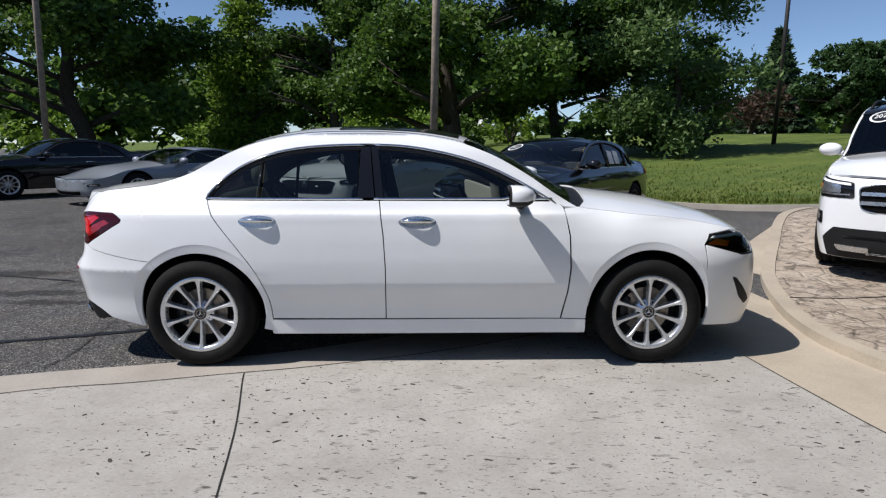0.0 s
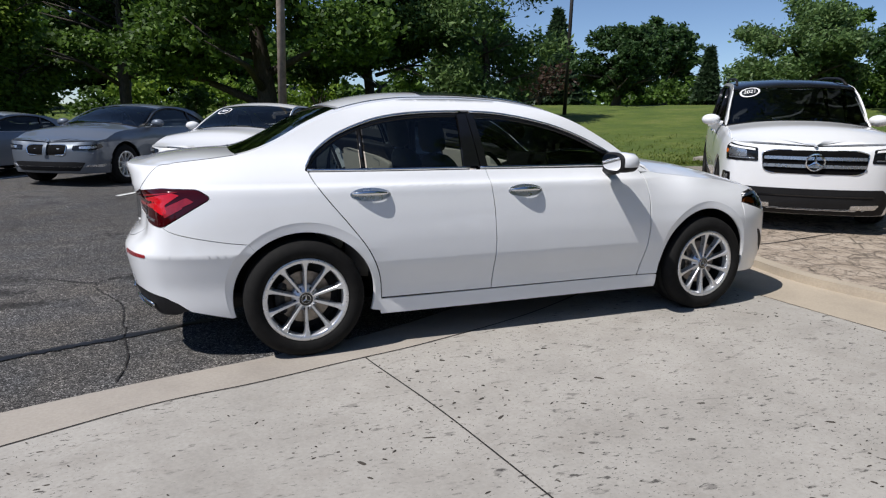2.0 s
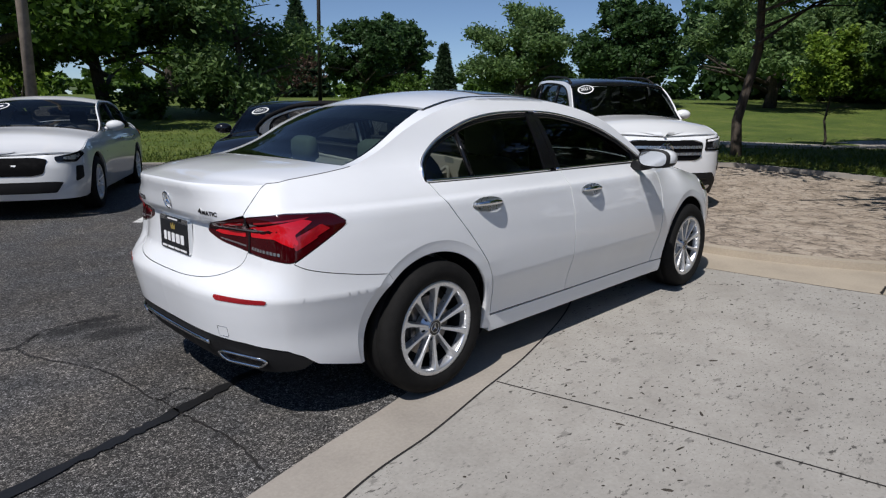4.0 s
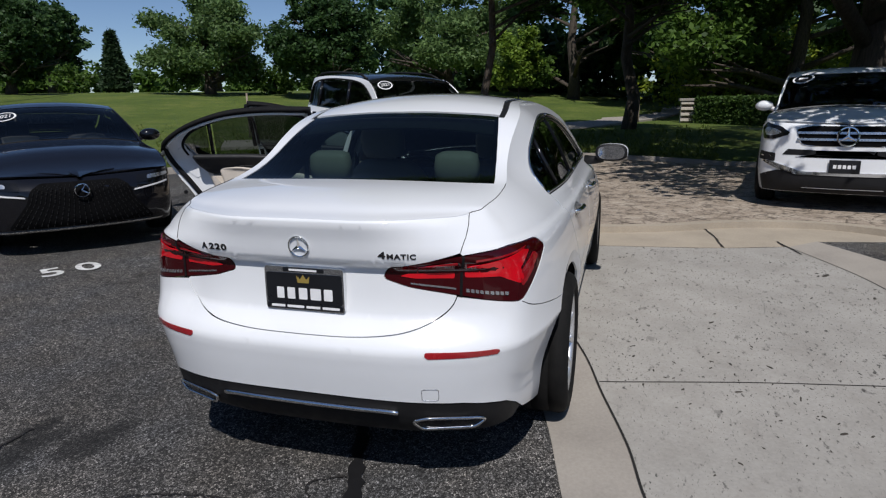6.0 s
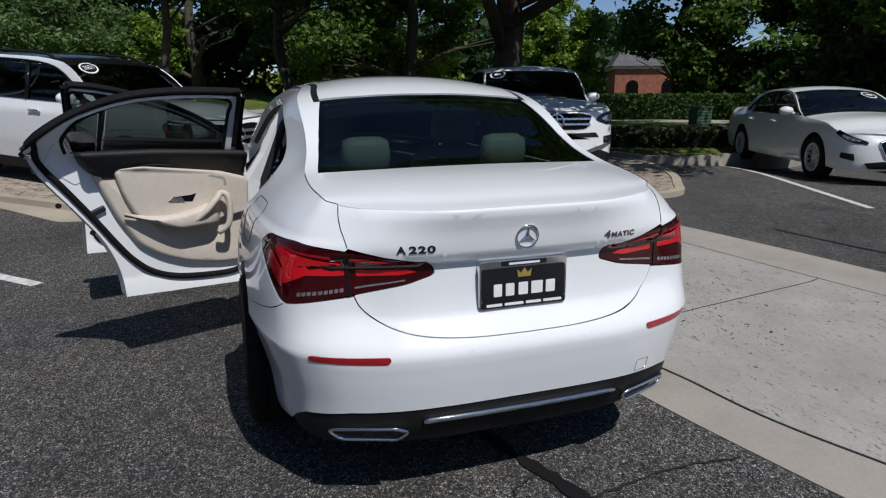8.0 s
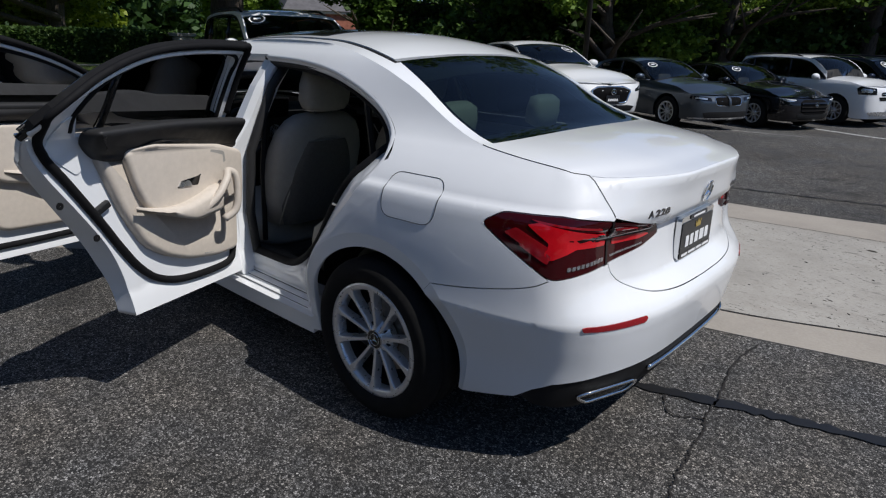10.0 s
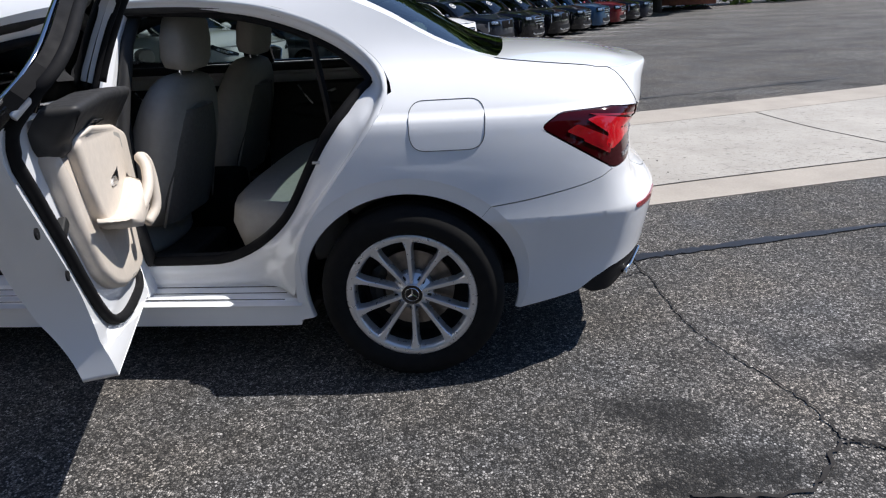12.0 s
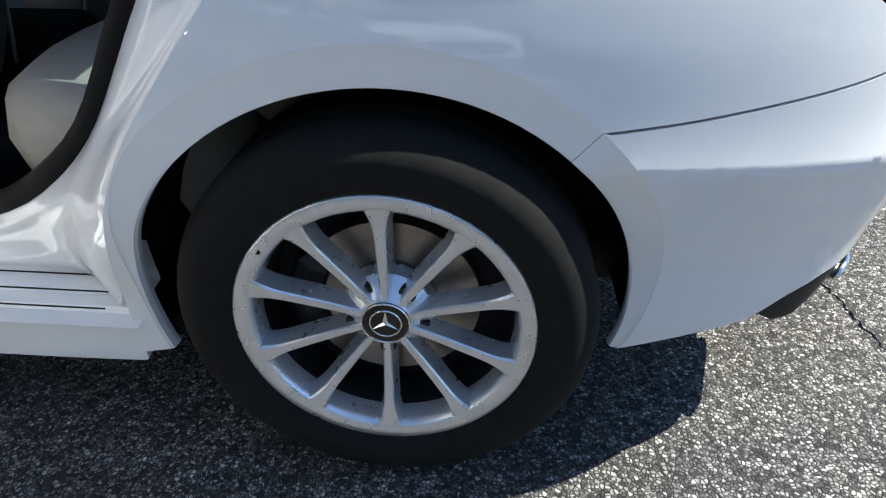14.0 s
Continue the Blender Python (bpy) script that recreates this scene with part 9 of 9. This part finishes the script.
def cabinet(x, y):
    bm = bmesh.new()
    box(bm, (x, y, 0.42), (0.45, 0.6, 0.84), None, 0.03)
    ob = tagged(part("utility_cabinet", bm, M["green_box"], None), "green ribbed metal utility cabinet by the lane", "cabinet")
    for k in range(7):
        bm = bmesh.new()
        box(bm, (x - 0.23, y, 0.15 + 0.1 * k), (0.02, 0.52, 0.05), None, 0.008)
        part("rib", bm, M["green_box"], ob)


cabinet(15.2, -14.3)


def house(name, label, x, y, w, d, h, rz, rise=3.2, arches=True):
    top = empty(name, label, "building", "", pose(x, y, 0, 0, 0, rz))
    bm = bmesh.new()
    box(bm, (0, 0, h / 2), (d, w, h))
    part("wall", bm, M["brick"], top)
    bm = bmesh.new()
    rows = [[(-d / 2 - 0.4, -w / 2 - 0.4, h), (d / 2 + 0.4, -w / 2 - 0.4, h), (d / 2 + 0.4, w / 2 + 0.4, h), (-d / 2 - 0.4, w / 2 + 0.4, h)], [(-d * 0.12, -w * 0.36, h + rise), (d * 0.12, -w * 0.36, h + rise), (d * 0.12, w * 0.36, h + rise), (-d * 0.12, w * 0.36, h + rise)]]
    v = [[bm.verts.new(p) for p in r] for r in rows]
    for i in range(4):
        bm.faces.new((v[0][i], v[0][(i + 1) % 4], v[1][(i + 1) % 4], v[1][i]))
    bm.faces.new(v[1])
    roof = part("roof", bm, M["slate"], top)
    bm = bmesh.new()
    box(bm, (0, 0, h - 0.12), (d + 0.5, w + 0.5, 0.3), None, 0.04)
    part("cornice", bm, M["stucco"], top)
    n = int(w // 2.4)
    for k in range(n):
        yy = -w / 2 + (k + 0.5) * w / n
        bm = bmesh.new()
        pts = [(yy - 0.55, 0.1), (yy + 0.55, 0.1)] + [(yy + 0.55 * math.cos(t), 1.7 + 0.55 * math.sin(t)) for t in np.linspace(0, math.pi, 9)]
        lo = [bm.verts.new((-d / 2 - 0.03, a, b)) for a, b in pts]
        hi = [bm.verts.new((-d / 2 + 0.12, a, b)) for a, b in pts]
        bm.faces.new(lo)
        for i in range(len(pts)):
            bm.faces.new((lo[i], lo[(i + 1) % len(pts)], hi[(i + 1) % len(pts)], hi[i]))
        part("archway" if arches else "window", bm, M["black_gloss"], top)
        if k % 2 == 0:
            bm = bmesh.new()
            box(bm, (-d * 0.30, yy, h + rise * 0.39), (1.2, 1.0, rise * 0.40), None, 0.03)
            dm = part("dormer", bm, M["stucco"], roof)
            bm = bmesh.new()
            box(bm, (-d * 0.30 - 0.61, yy, h + rise * 0.39), (0.04, 0.6, rise * 0.27), None, 0.01)
            part("window", bm, M["black_gloss"], roof)
    return top


house("house", "red brick house with arches and a slate roof with dormers", 50.8, -39.4, 9.5, 9, 3.5, -28, 2.5)
house("house", "tall red brick building behind the parked row", -9.5, -54.0, 16, 10, 8.5, 75, arches=False)
bm = bmesh.new()
lathe(bm, [(0.45, 0.0), (0.45, 0.4), (0.36, 0.5), (0.33, 7.0), (0.45, 7.2), (0.45, 7.5), (0.001, 7.5)], 24, 'Z')
tagged(part("column", bm, M["stucco"], None, smooth=True, m=Matrix.Translation((-1.2, -45.0, 0))), "pale round portico column", "column")

# painted bay lines and bay numbers
HEAD = Vector((0.62, 0.785))


def bay_line(x, y, d, length, w=0.10, kx=None):
    p0, p1 = Vector((x, y)), Vector((x, y)) + d * length
    n = Vector((-d.y, d.x)) * w / 2
    bm = bmesh.new()
    N = 8
    rows = []
    for i in range(N + 1):
        q = p0.lerp(p1, i / N)
        rows.append([bm.verts.new((*(q + n), 0.0045 + float(lot_height(*(q + n))))), bm.verts.new((*(q - n), 0.0045 + float(lot_height(*(q - n)))))])
    for a, b in zip(rows, rows[1:]):
        bm.faces.new((a[0], a[1], b[1], b[0]))
    part("bay_line", bm, M["road_paint"], ground)


bay_line(2.50, 2.33, Vector((0.69, 0.72)).normalized(), 5.0)
bay_line(0.55, 4.65, Vector((0.61, 0.79)).normalized(), 6.0)
bay_line(-1.75, 6.3, Vector((0.55, 0.83)).normalized(), 5.5)
bay_line(-4.6, 8.4, Vector((0.50, 0.86)).normalized(), 5.5)
bay_line(-8.65, 10.3, Vector((0.50, 0.86)).normalized(), 5.5)
HR = Vector((0.92, -0.39))
bay_line(2.72, -6.30, Vector((0.915, -0.40)).normalized(), 5.1)
for k in range(9):
    bay_line(1.15 - 1.16 * k, -11.75 - 2.32 * k, HR, 5.0)
for text, x, y, rz, size in (("50", 1.40, 3.56, -33, 0.42), ("49", -0.92, 5.75, -33, 0.42)):
    cu = bpy.data.curves.new("bay_number", 'FONT')
    cu.body, cu.size, cu.align_x, cu.align_y, cu.offset, cu.space_character = text, size, 'CENTER', 'CENTER', 0.006, 1.35
    tmp = bpy.data.objects.new("tmp", cu)
    me = bpy.data.meshes.new_from_object(tmp)
    bpy.data.objects.remove(tmp)
    me.materials.append(M["road_paint"])
    ob = new("bay_number", me)
    ob.matrix_world = pose(x, y, 0.006 + float(lot_height(x, y)), 0.7, 0, rz)
    ob.parent = ground
# a white van far across the lawn
far_van = suv(paint="white", rails=0)
vehicle("car", far_van, "small white car far across the lawn", "car", Matrix.Translation((7.5, 62.0, 2.7)) @ Matrix.Rotation(0.1, 4, 'Z'))


def bark_crumbs():
    """Bark crumbs and twigs strewn over the apron, in drifts."""
    rng = np.random.default_rng(77)
    lo, hi = np.array(EDGE_R)[::-1], np.array(EDGE_B)
    bm = bmesh.new()
    n = 0
    while n < 640:
        x, y = rng.uniform(-1.6, 3.4), rng.uniform(-4.2, 0.3)
        if not (np.interp(x, lo[:, 0], lo[:, 1]) + 0.03 < y < np.interp(x, hi[:, 0], hi[:, 1]) - 0.03):
            continue
        k = noise.noise(Vector((x * 0.9, y * 0.9, 3.0))) + 0.5 * noise.noise(Vector((x * 2.3, y * 2.3, 8.0)))
        if rng.random() > 0.05 + 1.7 * max(0.0, k) ** 1.4 + 0.06 * max(0.0, x):
            continue
        n += 1
        ln = 0.0048 * math.exp(rng.normal() * 0.72)
        w = ln * rng.uniform(0.12, 0.40)
        a = rng.normal() * 0.6 - 0.35
        c, t = math.cos(a), math.sin(a)
        h = rng.uniform(0.0015, 0.005)
        ring = []
        for q in range(6):
            r = rng.uniform(0.7, 1.2)
            u, v = ln * r * math.cos(q * 1.0472), w * r * math.sin(q * 1.0472)
            ring.append((x + u * c - v * t, y + u * t + v * c))
        top = [bm.verts.new((px * 0.75 + x * 0.25, py * 0.75 + y * 0.25, 0.0045 + h)) for px, py in ring]
        base = [bm.verts.new((px, py, 0.0042)) for px, py in ring]
        bm.faces.new(top)
        for q in range(6):
            bm.faces.new((base[q], base[(q + 1) % 6], top[(q + 1) % 6], top[q]))
    tagged(part("bark_crumbs", bm, M["crumb"]), "dark bark crumbs and twigs strewn over pale concrete", "debris", kind="stuff")


bark_crumbs()


def grass_blades():
    """Taller grass along the kerb."""
    rng = np.random.default_rng(78)
    line = np.array(KERB)
    line = line[(line[:, 0] > -16) & (line[:, 1] > -3)]
    seg = np.linalg.norm(np.diff(line, axis=0), axis=1)
    n = 30000
    t = rng.random(n) * seg.sum()
    i = np.clip(np.searchsorted(np.cumsum(seg), t), 0, len(seg) - 1)
    p = line[i] + (line[i + 1] - line[i]) * rng.random(n)[:, None]
    d = (line[i + 1] - line[i]) / seg[i][:, None]
    p = p + np.stack([-d[:, 1], d[:, 0]], 1) * (0.06 + 15.0 * rng.random(n) ** 2.3)[:, None]
    z = np.array([float(lawn_height(x, y)) for x, y in p])
    h = 0.045 * np.exp(rng.normal(size=n) * 0.35)
    ob = leaf_mesh("grass", np.column_stack([p, z + h * 0.8]), 0.028, M["blade"], rng, -1.6, 4.2)
    tagged(ob, "rough sunlit grass along the kerb", "grass", kind="stuff")


grass_blades()
